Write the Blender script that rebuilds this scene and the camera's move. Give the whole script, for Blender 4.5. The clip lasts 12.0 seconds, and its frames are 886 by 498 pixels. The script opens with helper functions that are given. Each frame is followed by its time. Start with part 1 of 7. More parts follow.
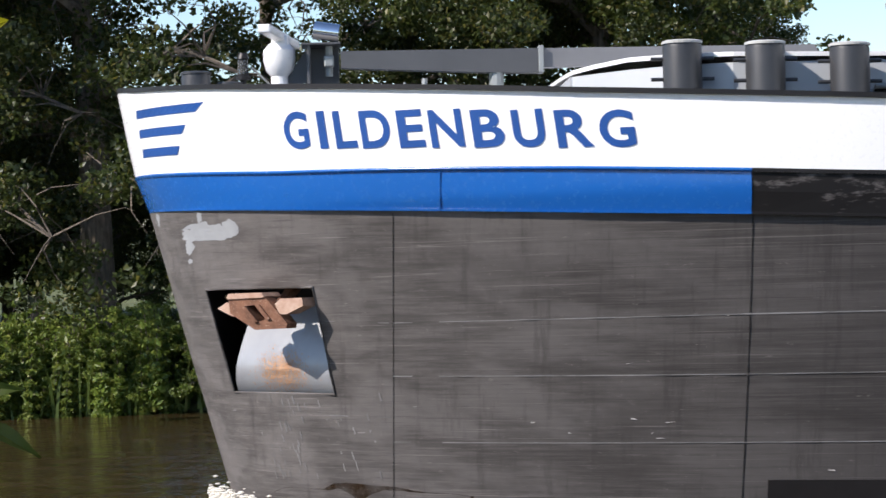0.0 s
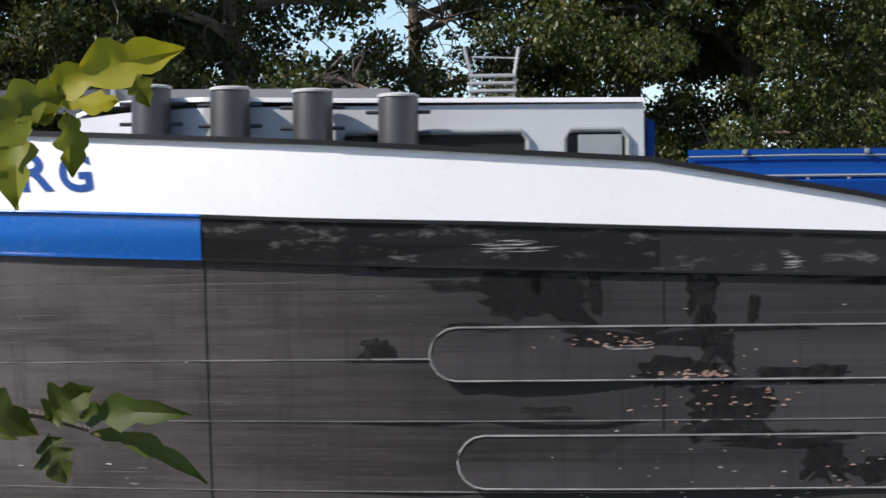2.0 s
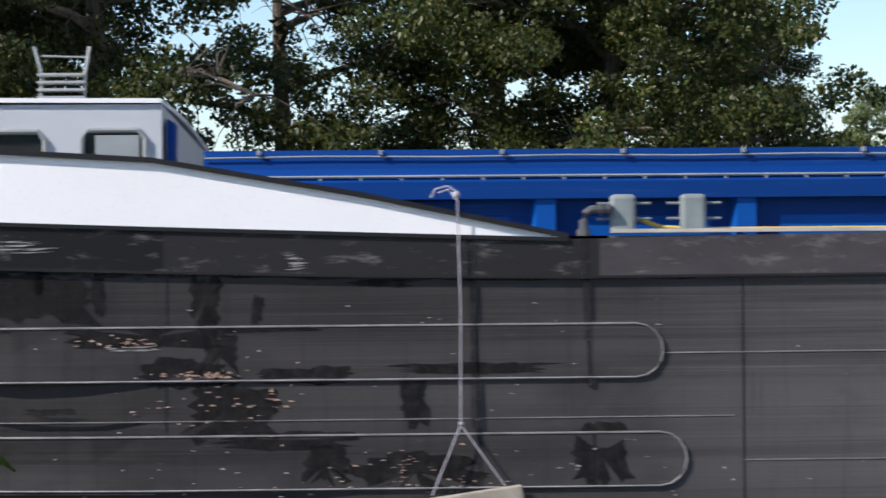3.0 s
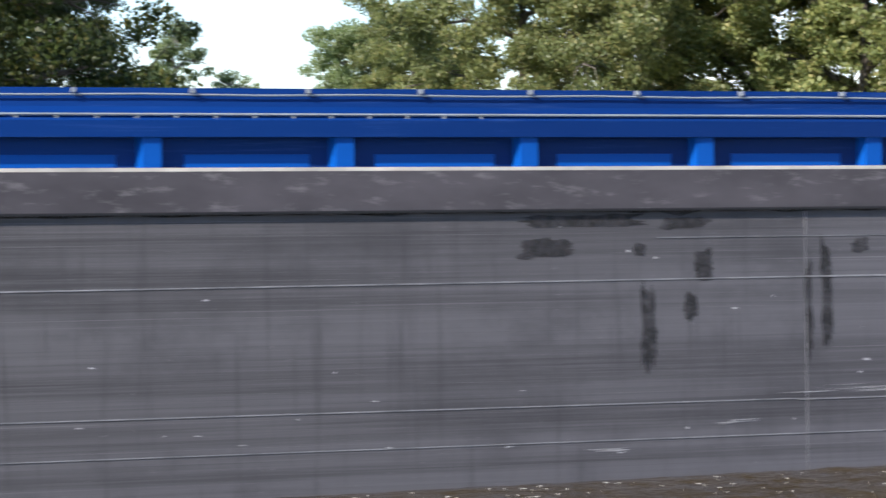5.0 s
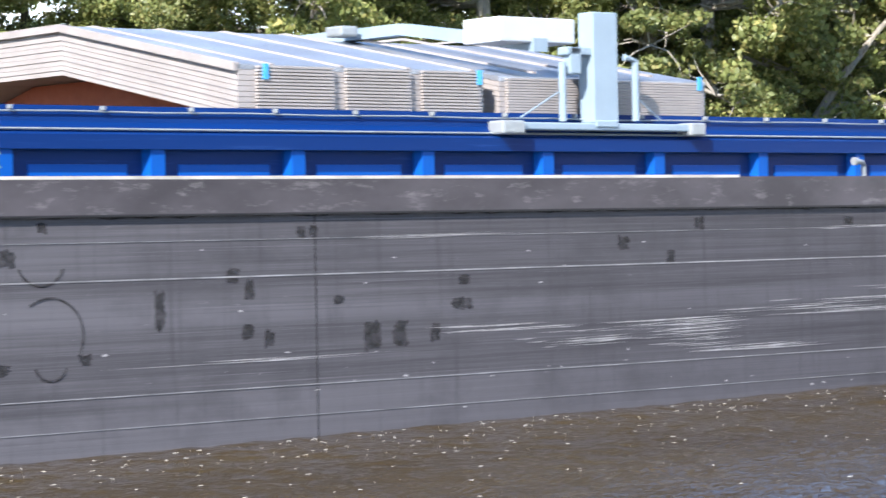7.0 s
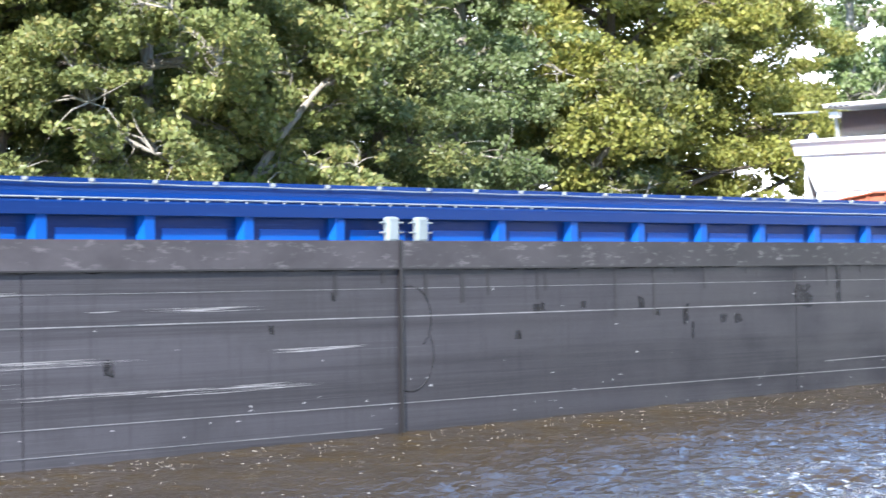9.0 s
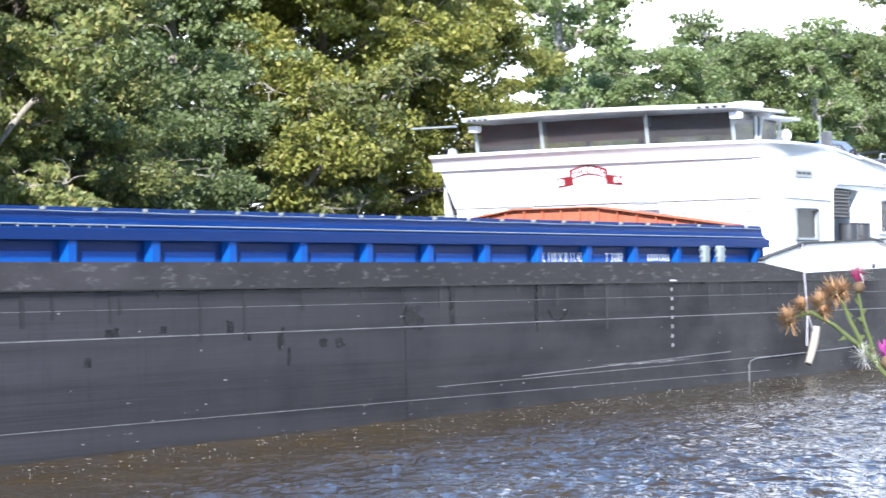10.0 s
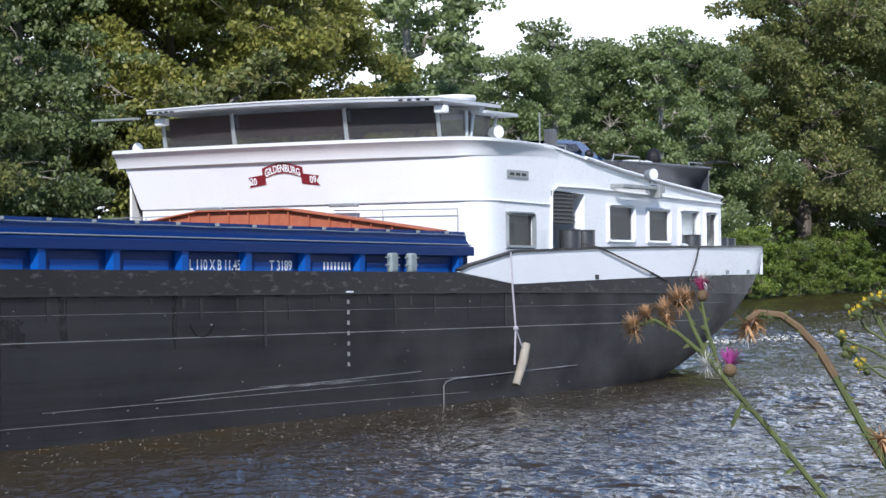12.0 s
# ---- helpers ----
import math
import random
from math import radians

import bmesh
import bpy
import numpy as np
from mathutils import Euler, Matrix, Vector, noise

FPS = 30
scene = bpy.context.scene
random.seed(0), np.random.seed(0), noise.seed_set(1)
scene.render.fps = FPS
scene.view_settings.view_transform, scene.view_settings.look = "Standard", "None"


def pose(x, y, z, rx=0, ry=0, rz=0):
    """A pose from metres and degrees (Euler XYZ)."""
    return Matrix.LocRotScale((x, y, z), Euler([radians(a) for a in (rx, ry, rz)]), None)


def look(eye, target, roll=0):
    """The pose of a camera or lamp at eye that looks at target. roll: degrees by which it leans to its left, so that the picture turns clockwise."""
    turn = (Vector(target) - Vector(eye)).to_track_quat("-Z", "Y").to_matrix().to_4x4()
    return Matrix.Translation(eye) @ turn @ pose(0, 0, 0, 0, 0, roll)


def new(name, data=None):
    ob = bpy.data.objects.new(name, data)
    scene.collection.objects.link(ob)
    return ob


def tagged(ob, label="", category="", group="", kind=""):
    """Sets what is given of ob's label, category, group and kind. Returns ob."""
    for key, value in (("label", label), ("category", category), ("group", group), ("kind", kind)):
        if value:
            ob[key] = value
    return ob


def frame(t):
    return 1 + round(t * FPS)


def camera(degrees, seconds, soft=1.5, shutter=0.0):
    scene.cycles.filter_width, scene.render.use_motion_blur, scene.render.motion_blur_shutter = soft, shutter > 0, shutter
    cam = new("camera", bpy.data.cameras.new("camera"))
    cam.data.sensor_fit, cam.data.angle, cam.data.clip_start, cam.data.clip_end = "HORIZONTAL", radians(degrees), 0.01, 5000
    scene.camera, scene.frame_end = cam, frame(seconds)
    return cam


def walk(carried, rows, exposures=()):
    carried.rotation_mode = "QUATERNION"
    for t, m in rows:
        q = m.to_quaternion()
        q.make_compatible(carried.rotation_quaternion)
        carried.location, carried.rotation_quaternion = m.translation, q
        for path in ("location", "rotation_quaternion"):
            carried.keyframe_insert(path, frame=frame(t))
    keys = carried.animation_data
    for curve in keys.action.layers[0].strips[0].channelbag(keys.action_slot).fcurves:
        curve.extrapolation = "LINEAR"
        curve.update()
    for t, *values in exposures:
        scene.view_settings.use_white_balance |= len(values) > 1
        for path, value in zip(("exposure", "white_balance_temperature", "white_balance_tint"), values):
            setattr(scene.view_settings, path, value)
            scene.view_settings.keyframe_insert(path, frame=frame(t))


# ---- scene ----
EXPOSURES = [(0, 0.62, 6800, 14), (2.5, 0.48, 6850, 15), (3.5, 0.62, 6500, 12), (5.3, 1.08, 6400, 14), (6.0, 1.28, 6400, 13), (6.7, 1.5, 6400, 13), (9.0, 1.9, 6200, 12), (9.5, 1.75, 6150, 12), (10.5, 1.15, 6050, 12), (12, 0.30, 6080, 12)]
WATER_Z = 0.0
RIPPLE = 0.29
EYE = (0.0, 0.0, 3.265)
HULL_Y = 24.519
cam = camera(19.721, 12.0, soft=1.5, shutter=0.2)
# seconds, heading (from +y towards +x), tilt and lean in degrees
TURNS = [
    (0, 2.313, -0.659, -1.898),
    (0.5, 0.851, -0.442, -1.519),
    (1, -0.730, -0.182, -1.162),
    (1.5, -1.425, -0.005, -1.398),
    (2, -0.939, 0.053, -1.127),
    (2.5, 0.060, 0.101, -1.498),
    (3, 2.109, -0.122, -1.039),
    (3.4, 4.520, -0.380, -0.980),
    (3.5, 4.957, -0.478, -0.920),
    (3.7, 6.201, -0.772, -0.803),
    (5.3, 20.939, -2.154, -0.701),
    (5.5, 23.330, -2.302, -0.579),
    (5.8, 26.910, -2.356, -0.334),
    (6, 29.330, -2.328, -0.344),
    (6.1, 30.291, -2.313, -0.298),
    (6.5, 34.723, -2.180, -0.409),
    (6.7, 36.528, -2.119, -0.517),
    (8.3, 45.696, -1.141, 0.126),
    (8.5, 47.246, -1.008, 0.201),
    (8.8, 49.727, -0.875, 0.116),
    (9, 51.223, -0.749, 0.044),
    (9.5, 54.405, -0.558, -0.154),
    (10, 57.682, -0.331, -0.038),
    (10.5, 60.145, -0.233, 0.179),
    (11, 61.282, -0.129, 0.514),
    (11.5, 61.364, -0.172, 0.520),
    (12, 61.131, -0.189, 0.476),
]


def aim(heading, tilt, lean):
    a, b = radians(heading), radians(tilt)
    way = Vector((math.sin(a) * math.cos(b), math.cos(a) * math.cos(b), math.sin(b)))
    return look(EYE, Vector(EYE) + way, lean)


walk(cam, [(t, aim(a, b, c)) for t, a, b, c in TURNS], exposures=EXPOSURES)
# seconds and the way that the ship has gone along the canal
SHIP = [(0, -2.62), (1, -6.00), (2, -9.44), (3, -12.91), (3.7, -15.35), (5.3, -20.96), (6.1, -23.76), (6.7, -25.87), (8.3, -31.48), (9, -33.93), (10, -37.42), (11, -40.90), (12, -44.34), ]
SHIP_HEEL = -1.5
SHIP_LIFT, SHIP_TRIM = 0.565, 0.556

# ---- light ----
SUN_FROM = Vector((-0.70, -0.33, 0.63)).normalized()
world = bpy.data.worlds.new("world")
scene.world = world
world.use_nodes = True
sky = world.node_tree.nodes.new("ShaderNodeTexSky")
sky.sky_type, sky.sun_disc = "NISHITA", False
sky.sun_elevation = math.asin(SUN_FROM.z)
sky.sun_rotation = math.atan2(SUN_FROM.x, SUN_FROM.y)
sky.air_density, sky.dust_density, sky.ozone_density, sky.altitude = 1.0, 0.2, 5.0, 400
wt = world.node_tree
# broken fair-weather cloud
direction, cloud, cover, blend = (wt.nodes.new(k) for k in ("ShaderNodeTexCoord", "ShaderNodeTexNoise", "ShaderNodeValToRGB", "ShaderNodeMix"))
cloud.inputs["Scale"].default_value, cloud.inputs["Detail"].default_value, cloud.inputs["Roughness"].default_value = 2.3, 6, 0.55
cover.color_ramp.elements[0].position, cover.color_ramp.elements[1].position = 0.55, 0.69
wt.links.new(direction.outputs["Generated"], cloud.inputs["Vector"])
# the cover thickens towards +x, where the clouds stand
axes, bank_up = wt.nodes.new("ShaderNodeSeparateXYZ"), wt.nodes.new("ShaderNodeMath")
wt.links.new(direction.outputs["Generated"], axes.inputs[0])
bank_up.operation = "MULTIPLY_ADD"
bank_up.inputs[1].default_value = 0.25
wt.links.new(axes.outputs["X"], bank_up.inputs[0])
# and thins out overhead
thin_up = wt.nodes.new("ShaderNodeMath")
thin_up.operation = "MULTIPLY_ADD"
thin_up.inputs[1].default_value = -0.50
wt.links.new(axes.outputs["Z"], thin_up.inputs[0])
wt.links.new(cloud.outputs["Fac"], thin_up.inputs[2])
wt.links.new(thin_up.outputs[0], bank_up.inputs[2])
wt.links.new(bank_up.outputs[0], cover.inputs[0])
blend.data_type = "RGBA"
blend.inputs[7].default_value = (14.0, 14.4, 15.0, 1)
wt.links.new(cover.outputs[0], blend.inputs[0])
wt.links.new(sky.outputs[0], blend.inputs[6])
wt.links.new(blend.outputs[2], wt.nodes["Background"].inputs[0])
world.node_tree.nodes["Background"].inputs[1].default_value = 0.12
sun = new("sun", bpy.data.lights.new("sun", "SUN"))
sun.data.energy, sun.data.angle, sun.data.color = 4.6, radians(0.53), (1.0, 0.965, 0.92)
sun.matrix_world = look((0, 0, 60), Vector((0, 0, 60)) - SUN_FROM)

# ---- building helpers ----
def node_mat(name):
    m = bpy.data.materials.new(name)
    m.use_nodes = True
    nt = m.node_tree
    return m, nt, nt.nodes["Principled BSDF"]


def link(nt, a, b):
    nt.links.new(a, b)


def coords(nt, scale=(1, 1, 1)):
    tc, mp = nt.nodes.new("ShaderNodeTexCoord"), nt.nodes.new("ShaderNodeMapping")
    link(nt, tc.outputs["Object"], mp.inputs[0])
    mp.inputs["Scale"].default_value = scale
    return mp.outputs[0]


def noise_tex(nt, vec, scale, detail=5, rough=0.6):
    n = nt.nodes.new("ShaderNodeTexNoise")
    link(nt, vec, n.inputs["Vector"])
    n.inputs["Scale"].default_value, n.inputs["Detail"].default_value, n.inputs["Roughness"].default_value = scale, detail, rough
    return n.outputs["Fac"]


def ramp(nt, fac, stops):
    r = nt.nodes.new("ShaderNodeValToRGB")
    while len(r.color_ramp.elements) < len(stops):
        r.color_ramp.elements.new(0.5)
    for e, (p, c) in zip(r.color_ramp.elements, stops):
        e.position, e.color = p, (c if len(c) == 4 else (*c, 1))
    link(nt, fac, r.inputs[0])
    return r.outputs[0]


def mix(nt, fac, a, b, kind="MIX"):
    n = nt.nodes.new("ShaderNodeMix")
    n.data_type, n.blend_type = "RGBA", kind
    for sock, val in ((n.inputs[0], fac), (n.inputs[6], a), (n.inputs[7], b)):
        if isinstance(val, (int, float)):
            sock.default_value = val
        elif isinstance(val, tuple):
            sock.default_value = val if len(val) == 4 else (*val, 1)
        else:
            link(nt, val, sock)
    return n.outputs[2]


def grey(v):
    return (v, v, v)


def bump(nt, bsdf, height, strength=0.3, dist=0.02):
    b = nt.nodes.new("ShaderNodeBump")
    b.inputs["Strength"].default_value, b.inputs["Distance"].default_value = strength, dist
    link(nt, height, b.inputs["Height"])
    link(nt, b.outputs[0], bsdf.inputs["Normal"])


def paint(name, col, rough=0.4, wear=0.25, worn=None, scale=3.0, metal=0.0, relief=0.15, shine=0.5):
    """Weathered paint: broad fading, fine grain and worn specks."""
    m, nt, b = node_mat(name)
    v = coords(nt)
    broad, fine = noise_tex(nt, v, scale * 0.4, 4), noise_tex(nt, v, scale * 14, 6, 0.7)
    dark = tuple(c * (1 - wear) for c in col)
    base = mix(nt, ramp(nt, broad, [(0.3, grey(0)), (0.7, grey(1))]), dark, col)
    base = mix(nt, ramp(nt, fine, [(0.60, grey(0)), (0.78, grey(0.6))]), base, worn or tuple(min(1, c * 1.25 + 0.02) for c in col))
    link(nt, base, b.inputs["Base Color"])
    link(nt, ramp(nt, fine, [(0.3, grey(max(0, rough - 0.1))), (0.7, grey(min(1, rough + 0.15)))]), b.inputs["Roughness"])
    b.inputs["Metallic"].default_value, b.inputs["Specular IOR Level"].default_value = metal, shine
    bump(nt, b, fine, relief, 0.004)
    return m


class Shape:
    """A mesh put together from simple solids."""

    def __init__(self):
        self.v, self.f = [], []

    def add(self, v, f):
        n = len(self.v)
        self.v += [tuple(p) for p in v]
        self.f += [tuple(i + n for i in q) for q in f]
        return self

    def box(self, x0, x1, y0, y1, z0, z1, c=0.0):
        if c <= 0:
            v = [(x, y, z) for x in (x0, x1) for y in (y0, y1) for z in (z0, z1)]
            return self.add(v, [(0, 1, 3, 2), (4, 6, 7, 5), (0, 4, 5, 1), (2, 3, 7, 6), (0, 2, 6, 4), (1, 5, 7, 3)])
        bm = bmesh.new()
        bmesh.ops.create_cube(bm, size=1)
        for p in bm.verts:
            p.co = Vector((x0 + (p.co.x + 0.5) * (x1 - x0), y0 + (p.co.y + 0.5) * (y1 - y0), z0 + (p.co.z + 0.5) * (z1 - z0)))
        bmesh.ops.bevel(bm, geom=bm.edges[:], offset=c, segments=2, affect="EDGES", profile=0.5)
        return self.take(bm)

    def take(self, bm):
        bm.verts.index_update()
        self.add([p.co[:] for p in bm.verts], [[p.index for p in q.verts] for q in bm.faces])
        bm.free()
        return self

    def prism(self, poly, axis, a, b):
        """A polygon in the two other axes, drawn out along axis from a to b."""
        n = len(poly)
        put = {"x": lambda p, w: (w, p[0], p[1]), "y": lambda p, w: (p[0], w, p[1]), "z": lambda p, w: (p[0], p[1], w)}[axis]
        v = [put(p, a) for p in poly] + [put(p, b) for p in poly]
        return self.add(v, [tuple(range(n))[::-1], tuple(range(n, 2 * n))] + [(i, (i + 1) % n, n + (i + 1) % n, n + i) for i in range(n)])

    def tube(self, pts, r, n=8, cap=True):
        pts = [Vector(p) for p in pts]
        rs = r if isinstance(r, (list, tuple)) else [r] * len(pts)
        v, f = [], []
        for i, p in enumerate(pts):
            d = (pts[min(i + 1, len(pts) - 1)] - pts[max(i - 1, 0)]).normalized()
            s = d.cross(Vector((0, 0, 1)) if abs(d.z) < 0.9 else Vector((1, 0, 0))).normalized()
            u = s.cross(d)
            for k in range(n):
                a = 2 * math.pi * k / n
                v.append(p + (s * math.cos(a) + u * math.sin(a)) * rs[i])
        for i in range(len(pts) - 1):
            for k in range(n):
                f.append((i * n + k, i * n + (k + 1) % n, (i + 1) * n + (k + 1) % n, (i + 1) * n + k))
        if cap:
            f += [tuple(range(n))[::-1], tuple(range((len(pts) - 1) * n, len(pts) * n))]
        return self.add(v, f)

    def lathe(self, prof, at, n=20):
        """Radii and heights turned round a vertical axis at at."""
        v, f = [], []
        for r, z in prof:
            for k in range(n):
                a = 2 * math.pi * k / n
                v.append((at[0] + r * math.cos(a), at[1] + r * math.sin(a), at[2] + z))
        for i in range(len(prof) - 1):
            for k in range(n):
                f.append((i * n + k, i * n + (k + 1) % n, (i + 1) * n + (k + 1) % n, (i + 1) * n + k))
        f += [tuple(range(n))[::-1], tuple(range((len(prof) - 1) * n, len(prof) * n))]
        return self.add(v, f)

    def ball(self, c, r, n=12, m=8, squash=(1, 1, 1)):
        v = [(c[0] + squash[0] * r * math.sin(math.pi * i / m) * math.cos(2 * math.pi * k / n), c[1] + squash[1] * r * math.sin(math.pi * i / m) * math.sin(2 * math.pi * k / n), c[2] + squash[2] * r * math.cos(math.pi * i / m)) for i in range(m + 1) for k in range(n)]
        return self.add(v, [(i * n + k, (i + 1) * n + k, (i + 1) * n + (k + 1) % n, i * n + (k + 1) % n) for i in range(m) for k in range(n)])

    def sheet(self, fn, us, vs, thick=None):
        """A surface fn(u, v); thick: a vector by which it is given a back."""
        n, m = len(us), len(vs)
        p = [Vector(fn(u, w)) for u in us for w in vs]
        q = [(i * m + j, (i + 1) * m + j, (i + 1) * m + j + 1, i * m + j + 1) for i in range(n - 1) for j in range(m - 1)]
        if thick is None:
            return self.add(p, q)
        k = len(p)
        rim = [i * m for i in range(n)] + [(n - 1) * m + j for j in range(1, m)] + [i * m + m - 1 for i in range(n - 2, -1, -1)] + [j for j in range(m - 2, 0, -1)]
        self.add(p + [a + Vector(thick) for a in p], q + [tuple(i + k for i in reversed(a)) for a in q] + [(rim[(i + 1) % len(rim)], rim[i], rim[i] + k, rim[(i + 1) % len(rim)] + k) for i in range(len(rim))])
        return self

    def moved(self, m):
        self.v = [tuple(m @ Vector(p)) for p in self.v]
        return self


def mesh_of(name, shape, mat, smooth=False, weld=False):
    me = bpy.data.meshes.new(name)
    me.from_pydata(shape.v, [], shape.f)
    for one in (mat if isinstance(mat, (list, tuple)) else [mat]):
        me.materials.append(one)
    bm = bmesh.new()
    bm.from_mesh(me)
    if weld:
        bmesh.ops.remove_doubles(bm, verts=bm.verts[:], dist=1e-4)
    bmesh.ops.recalc_face_normals(bm, faces=bm.faces[:])
    bm.to_mesh(me)
    bm.free()
    if smooth:
        me.shade_smooth()
        me.set_sharp_from_angle(angle=radians(38))
    return me


def part(name, shape, mat, parent=None, label="", smooth=False, weld=False):
    ob = new(name, shape if isinstance(shape, bpy.types.Mesh) else mesh_of(name, shape, mat, smooth, weld))
    ob.parent = parent
    if label:
        ob["label"] = label
    return ob


def thing(name, label, category, group="", kind="", at=(0, 0, 0)):
    ob = tagged(new(name), label, category, group, kind)
    ob.location = at
    return ob


def lerp(x, table):
    return float(np.interp(x, [a for a, _ in table], [b for _, b in table]))

# ---- materials ----
def hull_mat():
    """Grey bitumen paint: streaks along the plates, faded bands, upright runs and pale scrapes."""
    m, nt, b = node_mat("hull_paint")
    streak = noise_tex(nt, coords(nt, (0.07, 1, 6.0)), 1.5, 9, 0.68)
    fine = noise_tex(nt, coords(nt, (0.16, 1, 16.0)), 2.0, 9, 0.78)
    band = noise_tex(nt, coords(nt, (0.03, 1, 1.6)), 1.2, 4, 0.5)
    cloud = noise_tex(nt, coords(nt, (0.5, 1, 0.8)), 1.0, 6, 0.65)
    runs = noise_tex(nt, coords(nt, (5.0, 1, 0.22)), 1.5, 7, 0.72)
    grain = noise_tex(nt, coords(nt), 60, 4, 0.7)
    speck = noise_tex(nt, coords(nt, (0.35, 1, 1.8)), 12.0, 8, 0.82)
    scratch = noise_tex(nt, coords(nt, (0.10, 1, 46.0)), 1.0, 6, 0.7)
    base = ramp(nt, streak, [(0.30, (0.066, 0.064, 0.064)), (0.47, (0.092, 0.090, 0.089)), (0.60, (0.118, 0.115, 0.114)), (0.75, (0.155, 0.151, 0.150))])
    base = mix(nt, ramp(nt, fine, [(0.48, grey(0)), (0.64, grey(0.55))]), base, (0.175, 0.171, 0.170))
    base = mix(nt, ramp(nt, band, [(0.46, grey(0)), (0.56, grey(0.62))]), base, (0.165, 0.162, 0.162))
    base = mix(nt, ramp(nt, cloud, [(0.36, grey(0.42)), (0.50, grey(0))]), base, (0.054, 0.053, 0.053))
    base = mix(nt, ramp(nt, runs, [(0.54, grey(0)), (0.68, grey(0.50))]), base, (0.056, 0.054, 0.055))
    base = mix(nt, ramp(nt, scratch, [(0.60, grey(0)), (0.68, grey(0.75))]), base, (0.24, 0.235, 0.232))
    worn = noise_tex(nt, coords(nt, (0.05, 1, 26.0)), 1.3, 8, 0.8)
    base = mix(nt, ramp(nt, worn, [(0.36, grey(0.5)), (0.46, grey(0))]), base, (0.050, 0.048, 0.048))
    base = mix(nt, ramp(nt, speck, [(0.61, grey(0)), (0.68, grey(0.7))]), base, (0.30, 0.288, 0.28))
    # base colour scaled along the length; the darkening aft stands in for weaker light
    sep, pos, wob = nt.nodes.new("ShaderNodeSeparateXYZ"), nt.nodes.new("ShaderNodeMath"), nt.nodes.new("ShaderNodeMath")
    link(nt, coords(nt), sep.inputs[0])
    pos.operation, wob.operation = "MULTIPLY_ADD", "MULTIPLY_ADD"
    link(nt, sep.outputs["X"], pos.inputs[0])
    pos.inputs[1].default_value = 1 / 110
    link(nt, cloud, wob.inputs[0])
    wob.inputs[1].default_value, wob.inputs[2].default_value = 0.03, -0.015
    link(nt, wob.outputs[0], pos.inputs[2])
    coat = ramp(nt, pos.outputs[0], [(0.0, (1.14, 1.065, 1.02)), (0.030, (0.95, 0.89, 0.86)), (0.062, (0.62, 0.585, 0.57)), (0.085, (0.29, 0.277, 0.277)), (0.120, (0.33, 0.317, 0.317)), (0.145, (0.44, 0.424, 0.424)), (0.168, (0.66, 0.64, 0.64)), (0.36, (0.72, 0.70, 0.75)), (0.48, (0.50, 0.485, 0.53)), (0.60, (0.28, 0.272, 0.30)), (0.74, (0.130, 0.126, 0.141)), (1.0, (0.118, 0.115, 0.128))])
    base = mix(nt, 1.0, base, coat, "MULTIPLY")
    link(nt, base, b.inputs["Base Color"])
    link(nt, ramp(nt, cloud, [(0.35, grey(0.38)), (0.65, grey(0.62))]), b.inputs["Roughness"])
    add = nt.nodes.new("ShaderNodeMath")
    add.operation = "ADD"
    link(nt, cloud, add.inputs[0]), link(nt, grain, add.inputs[1])
    bump(nt, b, add.outputs[0], 0.25, 0.01)
    b.inputs["Specular IOR Level"].default_value = 0.16
    return m


def belt_mat():
    m, nt, b = node_mat("belt_paint")
    scuff = noise_tex(nt, coords(nt, (0.9, 1, 3.0)), 2.4, 7, 0.72)
    big = noise_tex(nt, coords(nt, (0.5, 1, 1.0)), 1.2, 4, 0.6)
    base = mix(nt, ramp(nt, big, [(0.35, grey(0)), (0.65, grey(1))]), (0.044, 0.0395, 0.0415), (0.076, 0.068, 0.072))
    # the fore length carries newer black paint
    sep, cut = nt.nodes.new("ShaderNodeSeparateXYZ"), nt.nodes.new("ShaderNodeMath")
    link(nt, coords(nt), sep.inputs[0])
    cut.operation = "GREATER_THAN"
    link(nt, sep.outputs["X"], cut.inputs[0])
    cut.inputs[1].default_value = 11.1
    older = nt.nodes.new("ShaderNodeMath")
    older.operation = "GREATER_THAN"
    link(nt, sep.outputs["X"], older.inputs[0])
    older.inputs[1].default_value = 15.3
    base = mix(nt, older.outputs[0], (0.019, 0.0178, 0.0182), base)
    base = mix(nt, cut.outputs[0], (0.0085, 0.0078, 0.0080), base)
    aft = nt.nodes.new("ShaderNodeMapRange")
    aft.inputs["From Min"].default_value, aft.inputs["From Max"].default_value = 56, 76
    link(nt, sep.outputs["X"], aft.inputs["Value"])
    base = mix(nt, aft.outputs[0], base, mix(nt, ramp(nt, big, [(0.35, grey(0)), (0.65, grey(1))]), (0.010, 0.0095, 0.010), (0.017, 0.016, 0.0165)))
    base = mix(nt, ramp(nt, scuff, [(0.55, grey(0)), (0.67, grey(0.65))]), base, (0.16, 0.148, 0.145))
    link(nt, base, b.inputs["Base Color"])
    b.inputs["Roughness"].default_value, b.inputs["Specular IOR Level"].default_value = 0.5, 0.2
    bump(nt, b, scuff, 0.3, 0.008)
    return m


